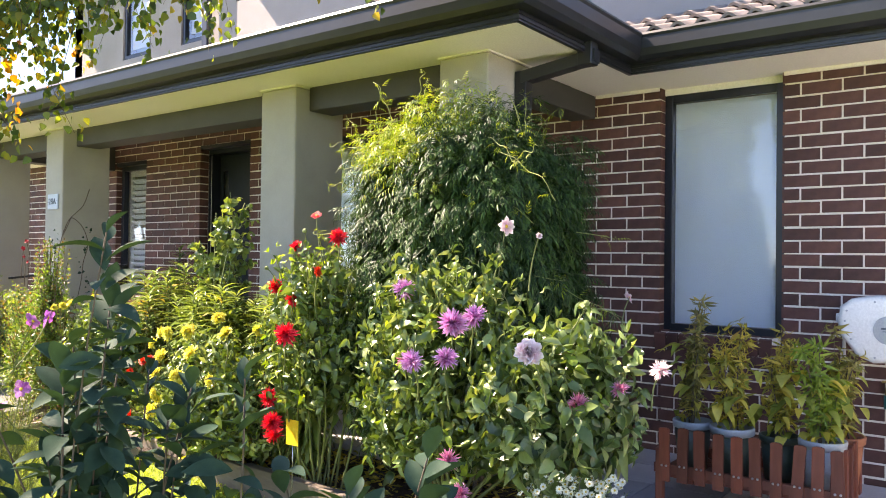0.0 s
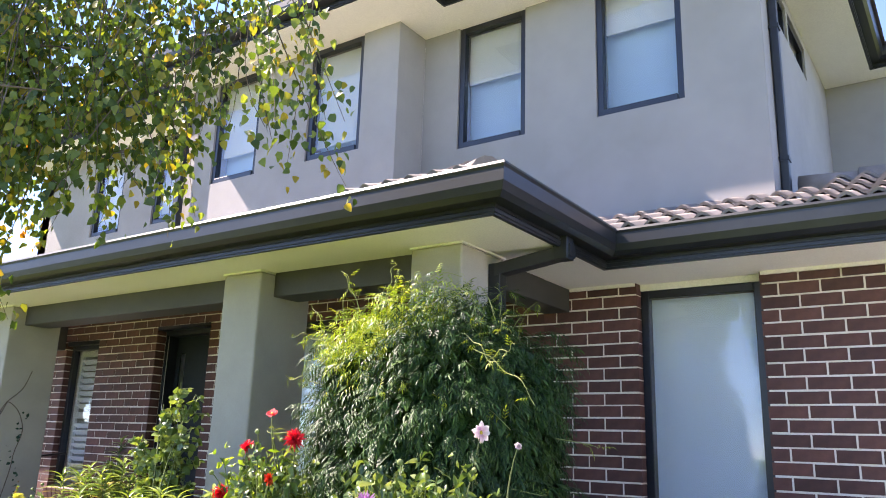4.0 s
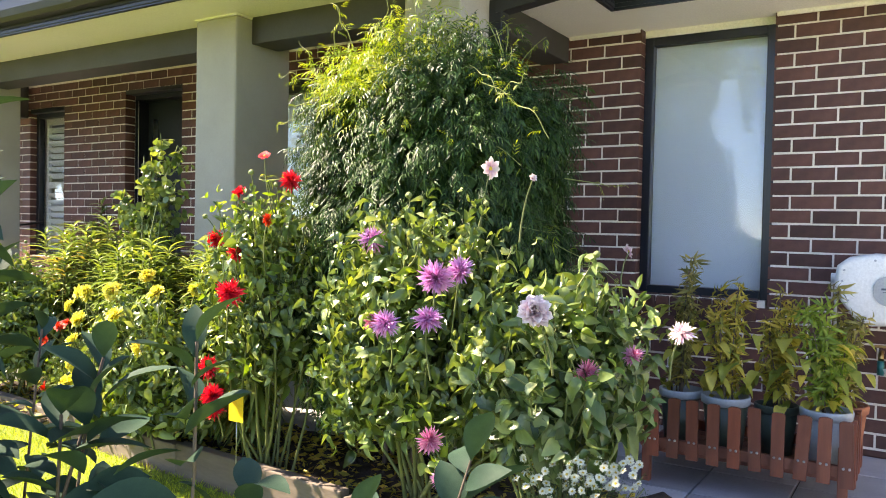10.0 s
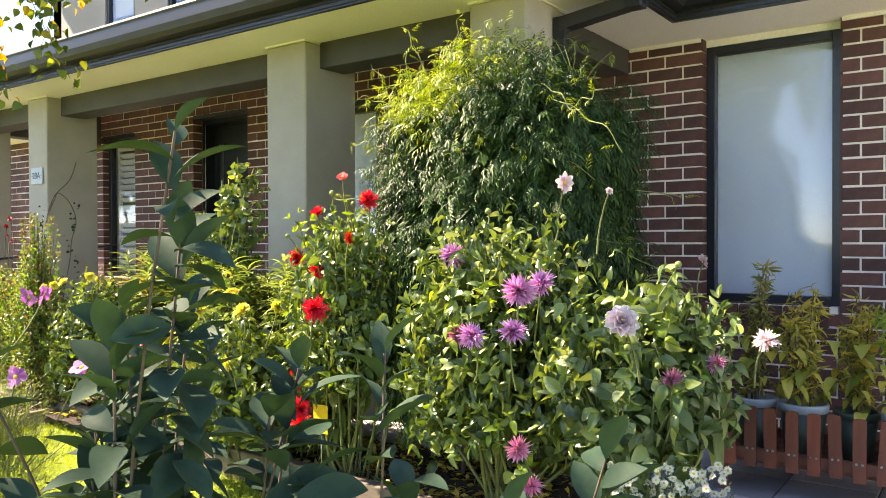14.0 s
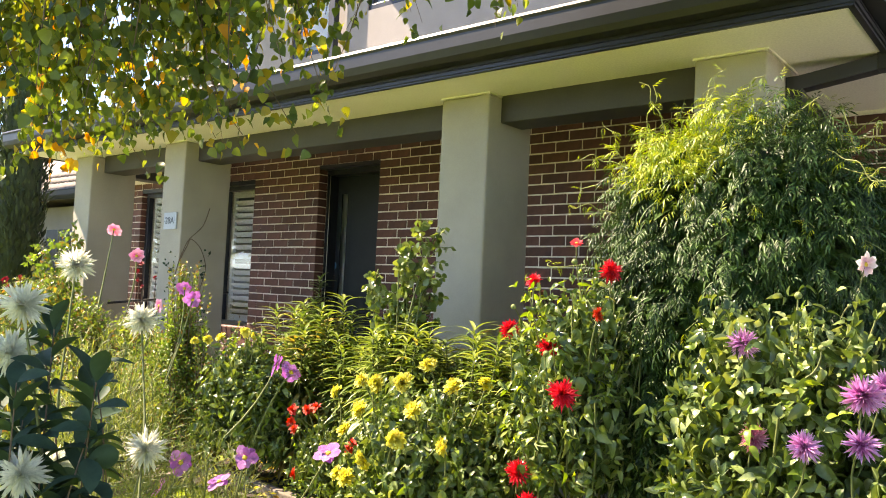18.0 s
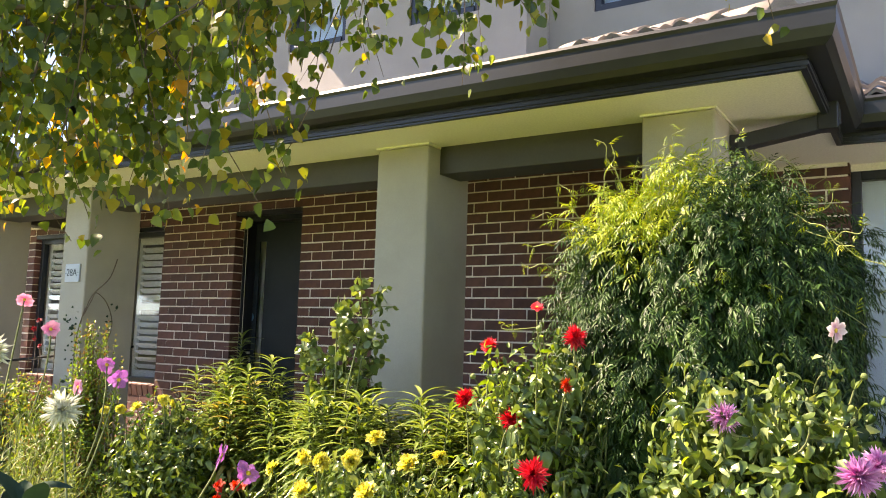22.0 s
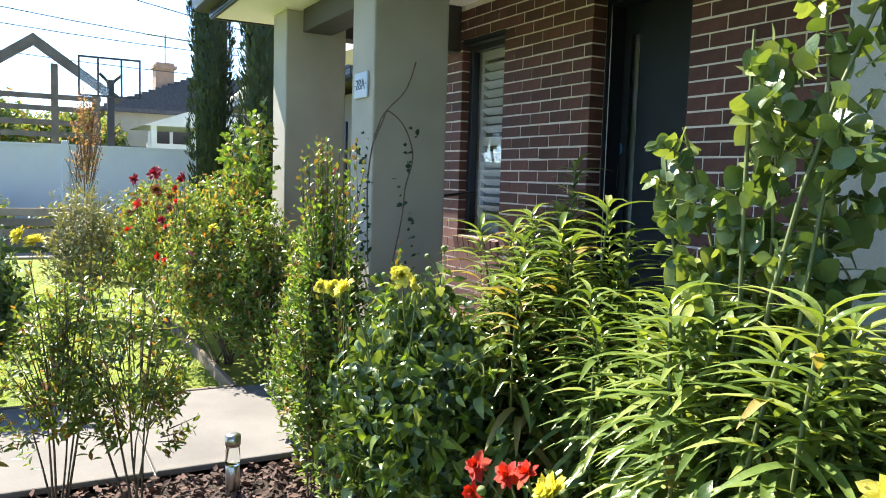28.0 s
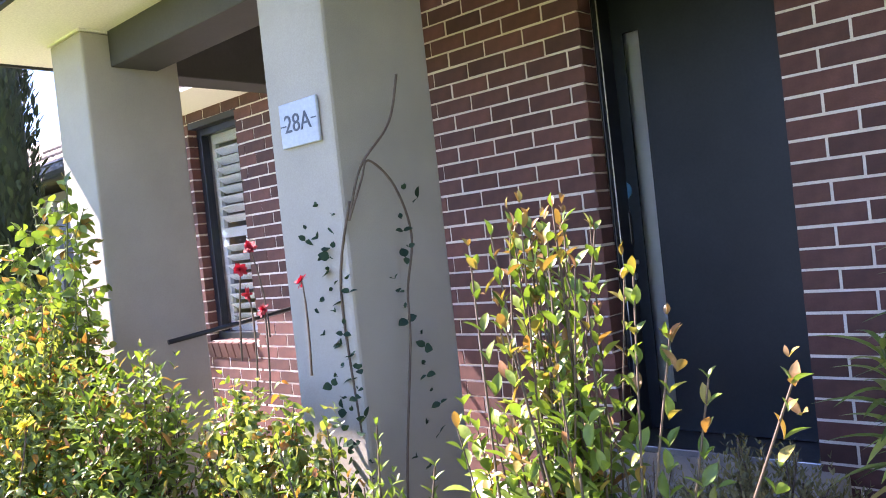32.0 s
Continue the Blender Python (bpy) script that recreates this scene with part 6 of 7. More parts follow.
part("threshold", made((x0, x1, FRONT + 0.0, FRONT + 0.30, z0 - 0.02, z0 + 0.025), bevel=0.004), SILVER, door_1)
leaf_y = FRONT + 0.265
g0, g1 = -7.146, -7.064
part("door_leaf", made((x0 - 0.085, g0, leaf_y, leaf_y + 0.045, z0 + 0.03, z1 - 0.02), (g1, x1 + 0.03, leaf_y, leaf_y + 0.045, z0 + 0.03, z1 - 0.02),
     (g0, g1, leaf_y, leaf_y + 0.045, z0 + 0.03, z0 + 0.16), (g0, g1, leaf_y, leaf_y + 0.045, z1 - 0.225, z1 - 0.02)), DOOR, door_1)
glass_strip = part("glass_strip", made((g0 - 0.004, g1 + 0.004, leaf_y + 0.014, leaf_y + 0.022, z0 + 0.155, z1 - 0.22)), FROST, door_1, "frosted glass strip")
part("glass_lining", made((g0 - 0.02, g1 + 0.02, leaf_y + 0.06, leaf_y + 0.066, z0 + 0.1, z1 - 0.19)), WHITE, door_1)
part("door_lock", made((x0 - 0.031, x0 + 0.019, leaf_y - 0.02, leaf_y, 1.27, 1.43), bevel=0.008), BLACK_PLASTIC, door_1)
part("door_handle", tube(bmesh.new(), [(x0 - 0.006, leaf_y, 1.19), (x0 - 0.006, leaf_y - 0.05, 1.19), (x0 + 0.056, leaf_y - 0.055, 1.19)], 0.011, 10), SILVER, door_1, "steel lever handle")
part("deadbolt", tube(bmesh.new(), [(x0 - 0.006, leaf_y, 1.12), (x0 - 0.006, leaf_y - 0.02, 1.12)], 0.026, 16), SILVER, door_1)
part("round_sticker", tube(bmesh.new(), [(x0 - 0.006, leaf_y - 0.002, 1.53), (x0 - 0.006, leaf_y - 0.006, 1.53)], 0.042, 20), BLUE, door_1, "round blue alarm sticker")
part("sticker_mark", made((x0 - 0.019, x0 + 0.007, leaf_y - 0.0075, leaf_y - 0.0065, 1.525, 1.531), (x0 - 0.012, x0 + 0.0, leaf_y - 0.0075, leaf_y - 0.0065, 1.535, 1.547)), WHITE, door_1)
part("cable", tube(bmesh.new(), [(x0 + 0.015, FRONT + 0.14, 2.44), (x0 + 0.018, FRONT + 0.138, 1.6), (x0 + 0.015, FRONT + 0.14, 0.6)], 0.003, 6), WHITE, door_1, "thin white cable")

# ---- blinds and shutters ----
part("blind", made((WIN1[0] + 0.05, WIN1[1] - 0.05, FRONT + 0.15, FRONT + 0.155, WIN1[2] + 0.04, 2.425)), BLIND, window_1, "closed white roller blind")
part("blind", made((WIN4[0] + 0.05, WIN4[1] - 0.05, FRONT + 0.15, FRONT + 0.155, WIN4[2] + 0.04, WIN4[3] - 0.05)), BLIND, window_4, "closed pale roller blind")
for o, w in ((WIN2, window_2), (WIN3, window_3)):
    sh = part("shutter", made((o[0] + 0.05, o[0] + 0.10, FRONT + 0.16, FRONT + 0.19, o[2] + 0.04, o[3] - 0.04), (o[1] - 0.10, o[1] - 0.05, FRONT + 0.16, FRONT + 0.19, o[2] + 0.04, o[3] - 0.04),
         (o[0] + 0.10, o[1] - 0.10, FRONT + 0.16, FRONT + 0.19, o[2] + 0.04, o[2] + 0.12), (o[0] + 0.10, o[1] - 0.10, FRONT + 0.16, FRONT + 0.19, o[3] - 0.12, o[3] - 0.04), (o[0] + 0.10, o[1] - 0.10, FRONT + 0.16, FRONT + 0.19, 1.58, 1.65)), WHITE, w, "white plantation shutter")
    slat = mesh_of(made((0, o[1] - o[0] - 0.2, -0.042, 0.042, -0.004, 0.004), bevel=0.002), "slat", WHITE)
    for zz in [o[2] + 0.16 + 0.072 * i for i in range(19)]:
        if abs(zz - 1.615) > 0.06 and zz < o[3] - 0.13:
            part("slat", slat, WHITE, sh, at=pose(o[0] + 0.1, FRONT + 0.175, zz, -32))

# ---- number plate on the column ----
PLATE = plain("pale_blue_plate", (0.38, 0.44, 0.52), (0.45, 0.51, 0.58), 0.3, 6, 80, 0.03)
INK = plain("dark_lettering", (0.05, 0.07, 0.10), (0.08, 0.10, 0.14), 0.5, 8, 80, 0.02)
plate = thing("house_number", "pale blue house number plate reading 28A", "sign", (-7.385, 3.656, 1.815))
part("plate", made((-0.095, 0.095, -0.012, 0.0, -0.072, 0.072), bevel=0.003), PLATE, plate)
cu = bpy.data.curves.new("number", "FONT")
cu.body, cu.size, cu.align_x, cu.align_y, cu.extrude = "28A", 0.082, "CENTER", "CENTER", 0.001
tmp = bpy.data.objects.new("number", cu)
scene.collection.objects.link(tmp)
me = bpy.data.meshes.new_from_object(tmp.evaluated_get(bpy.context.evaluated_depsgraph_get()))
bpy.data.objects.remove(tmp)
me.materials.clear()
me.materials.append(INK)
part("number", me, INK, plate, "dark digits", pose(-0.003, -0.0135, 0, 90))
part("rule", made((-0.09, -0.062, -0.014, -0.0125, -0.004, 0.0), (0.066, 0.09, -0.014, -0.0125, 0.002, 0.006)), INK, plate)

def smooth_line(pts, n=6):
    """Points along a smooth curve through pts."""
    p = np.array([pts[0], *pts, pts[-1]], float)
    out = []
    for a, b, c, d in zip(p, p[1:], p[2:], p[3:]):
        for t in np.linspace(0, 1, n, endpoint=False):
            out.append(0.5 * (2 * b + (c - a) * t + (2 * a - 5 * b + 4 * c - d) * t * t + (3 * b - a - 3 * c + d) * t ** 3))
    return np.array(out + [p[-1]])


# dry climbing stem on the column's side
wiry = thing("dry_creeper", "dry dark creeper stem looping on the column", "vine", (-7.2, 3.72, 0.12))
runs = []
for pts in ([(-0.02, 0.02, 0.0), (0.03, 0.03, 0.55), (0.035, 0.1, 0.95), (0.03, 0.12, 1.12), (0.035, 0.16, 1.30), (0.04, 0.10, 1.46), (0.04, 0.0, 1.54), (0.03, -0.03, 1.48), (0.0, -0.07, 1.36)],
            [(0.0, -0.07, 1.36), (0.02, -0.02, 1.52), (0.045, 0.1, 1.66), (0.045, 0.16, 1.82)], [(-0.06, -0.06, 0.7), (-0.08, -0.065, 1.15), (0.0, -0.06, 1.42)]):
    g = smooth_line(pts)
    part("stem", tube(bmesh.new(), [tuple(q) for q in g], [0.004] * len(g), 6), WOODY, wiry)
climb = [(-0.09 + 0.045 * rng.normal(), -0.075 + 0.012 * rng.normal(), z) for z in np.linspace(0.3, 1.42, 34)] + [(0.045, 0.12 + 0.03 * rng.normal(), z) for z in np.linspace(0.5, 1.45, 11)]
v, f = shoots(climb, [(rng.normal() * 0.5, -0.4, 0.8) for _ in climb], 0.05, 2, ROUND, 0.032)
part("leaves", soup("leaves", v, f, LEAF_DARK), LEAF_DARK, wiry, kind="stuff")
porch_wire = tagged(new("porch_wire", mesh_of(tube(bmesh.new(), [(-8.84, 3.9, 1.05), (-8.75, 4.6, 1.12), (-8.6, 5.15, 1.2)], 0.012, 8), "porch_wire", BLACK_PLASTIC)), "dark bar running from the column to the wall", "rail")

# ---- bed edging ----
SLEEPER = plain("grey_sleeper", (0.10, 0.08, 0.06), (0.21, 0.17, 0.13), 0.9, 5, 70, 0.6, stretch=(0.2, 1, 1), per="object")
edging = tagged(new("bed_edging"), "pale weathered sleepers edging the flower bed", "edging")
ex = [-5.80, -4.62, -3.50, -2.40, -1.36]
for a, b in zip(ex, ex[1:]):
    ya, yb = 3.03 + (a + 5.8) * -0.068, 3.03 + (b + 5.8) * -0.068
    part("sleeper", made((0.003, math.hypot(b - a, yb - ya) - 0.003, -0.06, 0.0, -0.03, 0.15), bevel=0.008), SLEEPER, edging, at=pose(a, ya, -0.012 * (int(a * 7) % 3), 3.0 * (int(a * 5) % 3) - 2, 0, math.degrees(math.atan2(yb - ya, b - a))))
mulch_edge = tagged(new("mulch_edging"), "low timber edging between lawn and mulch", "edging")
for i in range(2):
    part("sleeper", made((-5.80, -5.755, 2.97 - (i + 1) * 1.8 + 0.004, 2.97 - i * 1.8, -0.03, 0.085), bevel=0.008), SLEEPER, mulch_edge)
far_edge = tagged(new("lawn_edging"), "thin timber edging along the far lawn", "edging")
part("board", made((-11.5, -7.68, 3.0, 3.03, -0.03, 0.06), bevel=0.005), SLEEPER, far_edge)
part("board", made((-7.70, -7.67, -3.0, 3.0, -0.03, 0.06), bevel=0.005), SLEEPER, far_edge)

# bark chips
n = 4200
p = np.stack((rng.uniform(-6.46, -5.82, n), rng.uniform(0.4, 3.0, n), rng.uniform(0.012, 0.045, n)), 1)
v, f = scatter(blade_shape(1, 0.5, 0.05, 0.0, 2, 0.5), p, rng.normal(size=p.shape) * np.array((1, 1, 0.3)), rng.uniform(0.025, 0.055, n), ups=rng.normal(size=p.shape) * 0.6 + np.array((0, 0, 1)))
chips = tagged(new("bark_chips", soup("bark_chips", v, f, MULCH, False)), "loose reddish bark chips in the strip", "mulch", "", "stuff")
n = 2600
p = np.stack((rng.uniform(-5.75, -1.4, n), rng.uniform(2.86, 3.58, n), rng.uniform(0.075, 0.12, n)), 1)
v, f = scatter(blade_shape(1, 0.4, 0.05, 0.1, 2, 0.5), p, rng.normal(size=p.shape) * np.array((1, 1, 0.2)), rng.uniform(0.025, 0.07, n), ups=rng.normal(size=p.shape) * 0.6 + np.array((0, 0, 1)))
litter = tagged(new("leaf_litter", soup("leaf_litter", v, f, LEAF_DRY, False)), "dry fallen leaves on the bed's soil", "litter", "", "stuff")

# ---- garden light ----
CLEAR = glassy("clear_plastic", (0.92, 0.94, 0.95), 0.05)
glow_post = thing("garden_light", "small stainless steel solar garden light in mulch", "lamp", (-6.22, 2.655, 0.0))
part("post", turned(bmesh.new(), [(0.028, 0.0), (0.028, 0.135), (0.025, 0.14)], 20), SILVER, glow_post)
part("lens", turned(bmesh.new(), [(0.027, 0.141), (0.029, 0.15), (0.029, 0.215), (0.027, 0.222)], 20), CLEAR, glow_post, "clear ribbed lens")
part("cap", turned(bmesh.new(), [(0.031, 0.223), (0.032, 0.24), (0.030, 0.262), (0.012, 0.266)], 20), SILVER, glow_post)

# yellow insect card
CARD = plain("yellow_card", (0.62, 0.44, 0.01), (0.72, 0.54, 0.03), 0.5, 12, 80, 0.05)
trap = thing("insect_card", "yellow sticky insect card on a thin wire", "card", (-2.99, 2.72, 0.08))
part("card", made((-0.045, 0.045, -0.001, 0.001, 0.27, 0.40)), CARD, trap)
part("wire", tube(bmesh.new(), [(0, 0.004, 0), (0, 0.004, 0.35)], 0.002, 6), SILVER, trap)

# ---- wooden pot stand with pots ----
stand = thing("pot_stand", "red-stained timber pot stand with hanging pickets", "plant stand", (-1.12, 4.26, 0.022))


def picket_board(w=0.027, h=0.285):
    """A board with a rounded top, standing along z."""
    bm = bmesh.new()
    out = [(-w, 0.0), (w, 0.0)] + [(w * math.cos(a), h - w * 0.3 + w * 0.3 * math.sin(a)) for a in np.linspace(0, math.pi, 7)]
    prism(bm, out, "y", -0.008, 0.008)
    return bm


picket = mesh_of(picket_board(), "picket", RED_TIMBER)
bolt = mesh_of(turned(bmesh.new(), [(0.006, 0), (0.006, 0.003), (0.004, 0.005)], 10), "bolt", SILVER)
for i in range(10):
    x = -0.394 + i * 0.0925
    pk = part("picket", picket, RED_TIMBER, stand, at=pose(x, -0.262, 0.133 + 0.004 * (i % 3), 4 * float(rng.normal() > 0), 1.2 * float(rng.normal()), 0))
    for dx in (-0.012, 0.012):
        part("bolt", bolt, SILVER, pk, at=pose(dx, -0.009, 0.085, 90))
for i in range(4):
    part("picket", picket, RED_TIMBER, stand, at=pose(0.458, -0.2 + i * 0.12, 0.13, 0, 0, 90))
part("front_rail", made((-0.46, 0.45, -0.252, -0.225, 0.17, 0.22), bevel=0.003), RED_TIMBER, stand)
part("back_rail", made((-0.46, 0.45, 0.225, 0.252, 0.17, 0.22), bevel=0.003), RED_TIMBER, stand)
for i in range(5):
    part("shelf_slat", made((-0.46, 0.45, -0.22 + i * 0.09, -0.14 + i * 0.09, 0.145, 0.168), bevel=0.003), RED_TIMBER, stand)
for x, y in ((-0.43, -0.235), (0.42, -0.235), (-0.43, 0.235), (0.42, 0.235)):
    part("leg", made((x - 0.02, x + 0.02, y - 0.02, y + 0.02, 0.0, 0.30), bevel=0.003), RED_TIMBER, stand)
POT_GREY = plain("blue_grey_pot", (0.30, 0.34, 0.37), (0.40, 0.44, 0.47), 0.5, 5, 60, 0.1)
POT_GREEN = plain("dark_green_pot", (0.03, 0.05, 0.04), (0.05, 0.075, 0.06), 0.45, 5, 60, 0.1)
TERRACOTTA = plain("terracotta", (0.30, 0.115, 0.06), (0.42, 0.17, 0.09), 0.85, 8, 120, 0.4)


def pot(at, r, h, mat, rim_mat, label):
    q = thing("plant_pot", label, "pot", at, "pots on the stand")
    part("pot_body", turned(bmesh.new(), [(r * 0.72, 0), (r * 0.92, h * 0.86), (r * 0.84, h * 0.86), (r * 0.66, 0.02)], 28), mat, q)
    part("rim", turned(bmesh.new(), [(r * 0.92, h * 0.84), (r, h * 0.86), (r * 1.02, h * 0.97), (r, h), (r * 0.9, h), (r * 0.86, h * 0.84)], 28, closed=False), rim_mat, q)
    part("potting_soil", turned(bmesh.new(), [(r * 0.5, h * 0.80), (r * 0.87, h * 0.84), (r * 0.4, h * 0.87)], 20), SOIL, q)
    return q


SHELF = 0.022 + 0.168
pots = [(-1.455, 4.25, 0.105, 0.255, POT_GREEN, POT_GREY, "dark green plastic pot with a grey-blue rim"), (-1.225, 4.19, 0.112, 0.26, POT_GREEN, POT_GREY, "dark green plastic pot with a grey-blue rim"),
        (-1.01, 4.28, 0.10, 0.23, POT_GREEN, POT_GREEN, "plain dark green plastic pot"), (-0.785, 4.17, 0.11, 0.26, POT_GREY, POT_GREY, "pale grey-blue plastic pot"), (-0.745, 4.40, 0.115, 0.25, TERRACOTTA, TERRACOTTA, "round orange terracotta pot with a rim")]
for x, y, r, h, m, rm, lab in pots:
    pot((x, y, SHELF + 0.001), r, h, m, rm, lab)


def pot_plant(at, top, label, mat, lean=0.0, n=95, size=0.050):
    plant = thing("potted_stalks", label, "plant", at, "plants in the pots")
    h = top - at[2]
    runs, tips, axes = [], [], []
    for k in range(5):
        e = np.array((rng.normal() * 0.05 + lean, rng.normal() * 0.05, h * rng.uniform(0.55, 1.0)))
        g = bent((rng.normal() * 0.02, rng.normal() * 0.02, 0), e, bow=0.05, n=7)
        runs.append(stem_run(g, 0.005, 0.002))
        for j in range(int(n / 5)):
            s = rng.uniform(0.18, 1.0)
            p = g[0] + (g[-1] - g[0]) * s
            w = rng.normal(size=3) * np.array((1, 1, 0.5)) + np.array((0, 0, 0.3))
            t = p + w / np.linalg.norm(w) * rng.uniform(0.015, 0.05)
            runs.append(sticks([p], [t], 0.0016, 0.001))
            tips.append(t)
            axes.append(w)
    v, f = shoots(tips, axes, 0.05, 3, blade_shape(1, 0.28, 0.4, 1.0, 5, 0.42), size, (30, 85))
    part("leaves", soup("leaves", v, f, mat), mat, plant, kind="stuff")
    k = 58
    low = np.stack((rng.normal(size=k) * 0.055, rng.normal(size=k) * 0.045, rng.uniform(0.03, 0.6 * h + 0.02, k)), 1)
    v, f = scatter(DROOPY, low, rng.normal(size=(k, 3)) * np.array((1, 1, 0.2)), rng.uniform(0.05, 0.11, k))
    part("lower_leaves", soup("lower_leaves", v, f, LEAF_GOLD), LEAF_GOLD, plant, "broad yellowing lower leaves", kind="stuff")
    v, f = merged(*runs)
    part("stalk", soup("stalk", v, f, WOODY), WOODY, plant, kind="stuff")
    return plant


LEAF_GOLD = leafy("golden_leaf", (0.20, 0.27, 0.05), (0.42, 0.42, 0.08), (0.70, 0.58, 0.13), 0.5, 0.36)
LEAF_BROWN = leafy("dried_leaf", (0.14, 0.15, 0.05), (0.25, 0.22, 0.07), (0.44, 0.37, 0.13), 0.7, 0.3)
for (x, y, r, h, *_), (top, mat, lab, lean) in zip(pots, ((1.20, LEAF_BROWN, "tall drying potted plant with brown-green leaves", 0.02), (1.05, LEAF_DRY, "drying potted plant with golden leaves", 0.0), (1.0, LEAF_DRY, "yellowing potted plant with drooping leaves", 0.02), (0.94, LEAF_SHOOT, "leafy yellow-green potted plant with yellow leaves", -0.03), (1.06, LEAF_BROWN, "tall potted plant tied to a cane", 0.0))):
    pot_plant((x, y, SHELF + h * 0.86), top, lab, mat, lean)

# ---- hose reel on the wall ----
REEL = plain("white_reel_plastic", (0.70, 0.71, 0.70), (0.76, 0.77, 0.76), 0.35, 3, 90, 0.03)
GREY = plain("grey_plastic", (0.30, 0.33, 0.36), (0.36, 0.39, 0.42), 0.4, 5, 90, 0.03)
HOSE = plain("pale_hose", (0.50, 0.50, 0.48), (0.60, 0.60, 0.57), 0.45, 9, 60, 0.05)
reel = thing("hose_reel", "white wall-mounted garden hose reel with grey badge", "hose reel", (-0.597, 4.93, 0.955))
outline = [(-0.235, 0.05), (-0.225, 0.12), (-0.17, 0.165), (-0.06, 0.185), (0.06, 0.18), (0.15, 0.15), (0.235, 0.10), (0.235, -0.085), (0.15, -0.13), (0.06, -0.175), (-0.06, -0.185), (-0.14, -0.15), (-0.20, -0.07), (-0.235, 0.0)]
bm = prism(bmesh.new(), outline, "y", -0.14, 0.10)
bmesh.ops.bevel(bm, geom=[e for e in bm.edges if abs(e.verts[0].co.y - e.verts[1].co.y) < 1e-5], offset=0.028, segments=4, affect="EDGES", profile=0.5)
for fc in bm.faces:
    fc.smooth = True
part("housing", bm, REEL, reel)
part("badge", tube(bmesh.new(), [(0.02, -0.139, 0.0), (0.02, -0.146, 0.0)], 0.078, 32), GREY, reel, "round grey badge")
part("badge_print", made((-0.02, 0.06, -0.1475, -0.1465, 0.004, 0.014), (-0.012, 0.052, -0.1475, -0.1465, -0.009, -0.005), (0.01, 0.03, -0.1475, -0.1465, -0.022, -0.015)), INK, reel)
part("bracket", made((-0.09, 0.09, 0.10, 0.228, -0.08, 0.08), bevel=0.01), GREY, reel)
part("hose_guide", made((0.13, 0.24, -0.10, 0.02, -0.15, -0.09), bevel=0.015), BLACK_PLASTIC, reel)
part("knob", tube(bmesh.new(), [(-0.235, -0.02, 0.05), (-0.26, -0.02, 0.05)], 0.026, 16), REEL, reel)
screw = mesh_of(turned(bmesh.new(), [(0.006, 0), (0.006, 0.003)], 8), "screw", GREY)
for a in range(9):
    q = outline[(a * 14) // 9]
    part("screw", screw, GREY, reel, at=pose(q[0] * 0.84, -0.139, q[1] * 0.82, 90))
part("hose", tube(bmesh.new(), [(0.21, -0.05, -0.12), (0.28, -0.06, -0.18), (0.31, -0.05, -0.34), (0.29, -0.03, -0.52), (0.22, 0.0, -0.60), (0.12, 0.03, -0.58), (0.03, 0.05, -0.50), (0.0, 0.06, -0.42)], 0.0095, 10), HOSE, reel, "pale garden hose hanging in a loop")
part("hose", tube(bmesh.new(), [(0.10, 0.02, -0.16), (0.09, 0.05, -0.35), (0.12, 0.06, -0.50), (0.20, 0.05, -0.62), (0.27, 0.04, -0.66)], 0.0095, 10), HOSE, reel)
part("hose", tube(bmesh.new(), [(-0.23, 0.08, 0.02), (-0.25, 0.14, -0.02), (-0.25, 0.16, -0.20), (-0.24, 0.18, -0.42)], 0.0095, 10), HOSE, reel)
TEAL = plain("teal_plastic", (0.01, 0.13, 0.13), (0.02, 0.18, 0.17), 0.4, 9, 60, 0.05)
tap = thing("garden_tap", "brass wall tap with a teal hose fitting", "tap", (-0.62, 5.14, 0.60))
BRASS = plain("old_brass", (0.35, 0.25, 0.10), (0.50, 0.36, 0.15), 0.4, 9, 60, 0.1, metal=1.0)
part("spout", tube(bmesh.new(), [(0, 0.02, 0), (0, -0.06, 0), (0, -0.085, -0.03)], 0.014, 10), BRASS, tap)
part("tap_handle", made((-0.035, 0.035, -0.05, -0.035, 0.03, 0.045), bevel=0.005), BRASS, tap)
part("fitting", tube(bmesh.new(), [(0, -0.085, -0.035), (0, -0.085, -0.11)], 0.018, 12), TEAL, tap, "teal and yellow hose fitting")

# ---- recess at the right of the wall ----
side_pipe = tagged(new("downpipe"), "square charcoal downpipe at the brick wall's corner", "downpipe")
part("pipe", made((-0.332, -0.262, FRONT - 0.035, FRONT + 0.035, 0.0, 2.36), bevel=0.005), CHARCOAL, side_pipe)
bm = bmesh.new()
tube(bm, [(-0.297, FRONT, 2.33), (-0.27, FRONT - 0.02, 2.37), (0.36, 4.80, 2.52)], [0.05, 0.05, 0.05], 4)
part("elbow", bm, CHARCOAL, side_pipe)
for z in (1.45, 2.08):
    part("strap", made((-0.338, -0.256, FRONT - 0.04, FRONT + 0.04, z, z + 0.012)), CHARCOAL, side_pipe)
wall_carport = structure("wall_carport", made((-0.33, 3.4, 8.0, 8.2, 0.0, 2.22)), MORTAR, "dark brick wall at the back of the carport", "wall")
bl = []
for r in range(26):
    for k in range(16):
        a = -0.32 + k * 0.24 - (r % 2) * 0.12
        bl.append((max(a, -0.32), a + 0.23, 7.99, 8.01, r * COURSE, r * COURSE + COURSE - JOINT))
part("bricks_further_off", made(*[q for q in bl if q[1] > q[0] + 0.02]), BRICK_FAR, wall_carport, kind="stuff")
carport_upper = structure("carport_lining", made((-0.33, 3.4, 7.98, 8.2, 2.22, 3.0), (-0.33, 3.4, FRONT + 0.06, 8.0, 2.90, 2.94)), SOFFIT, "cream lining above the carport wall", "wall")
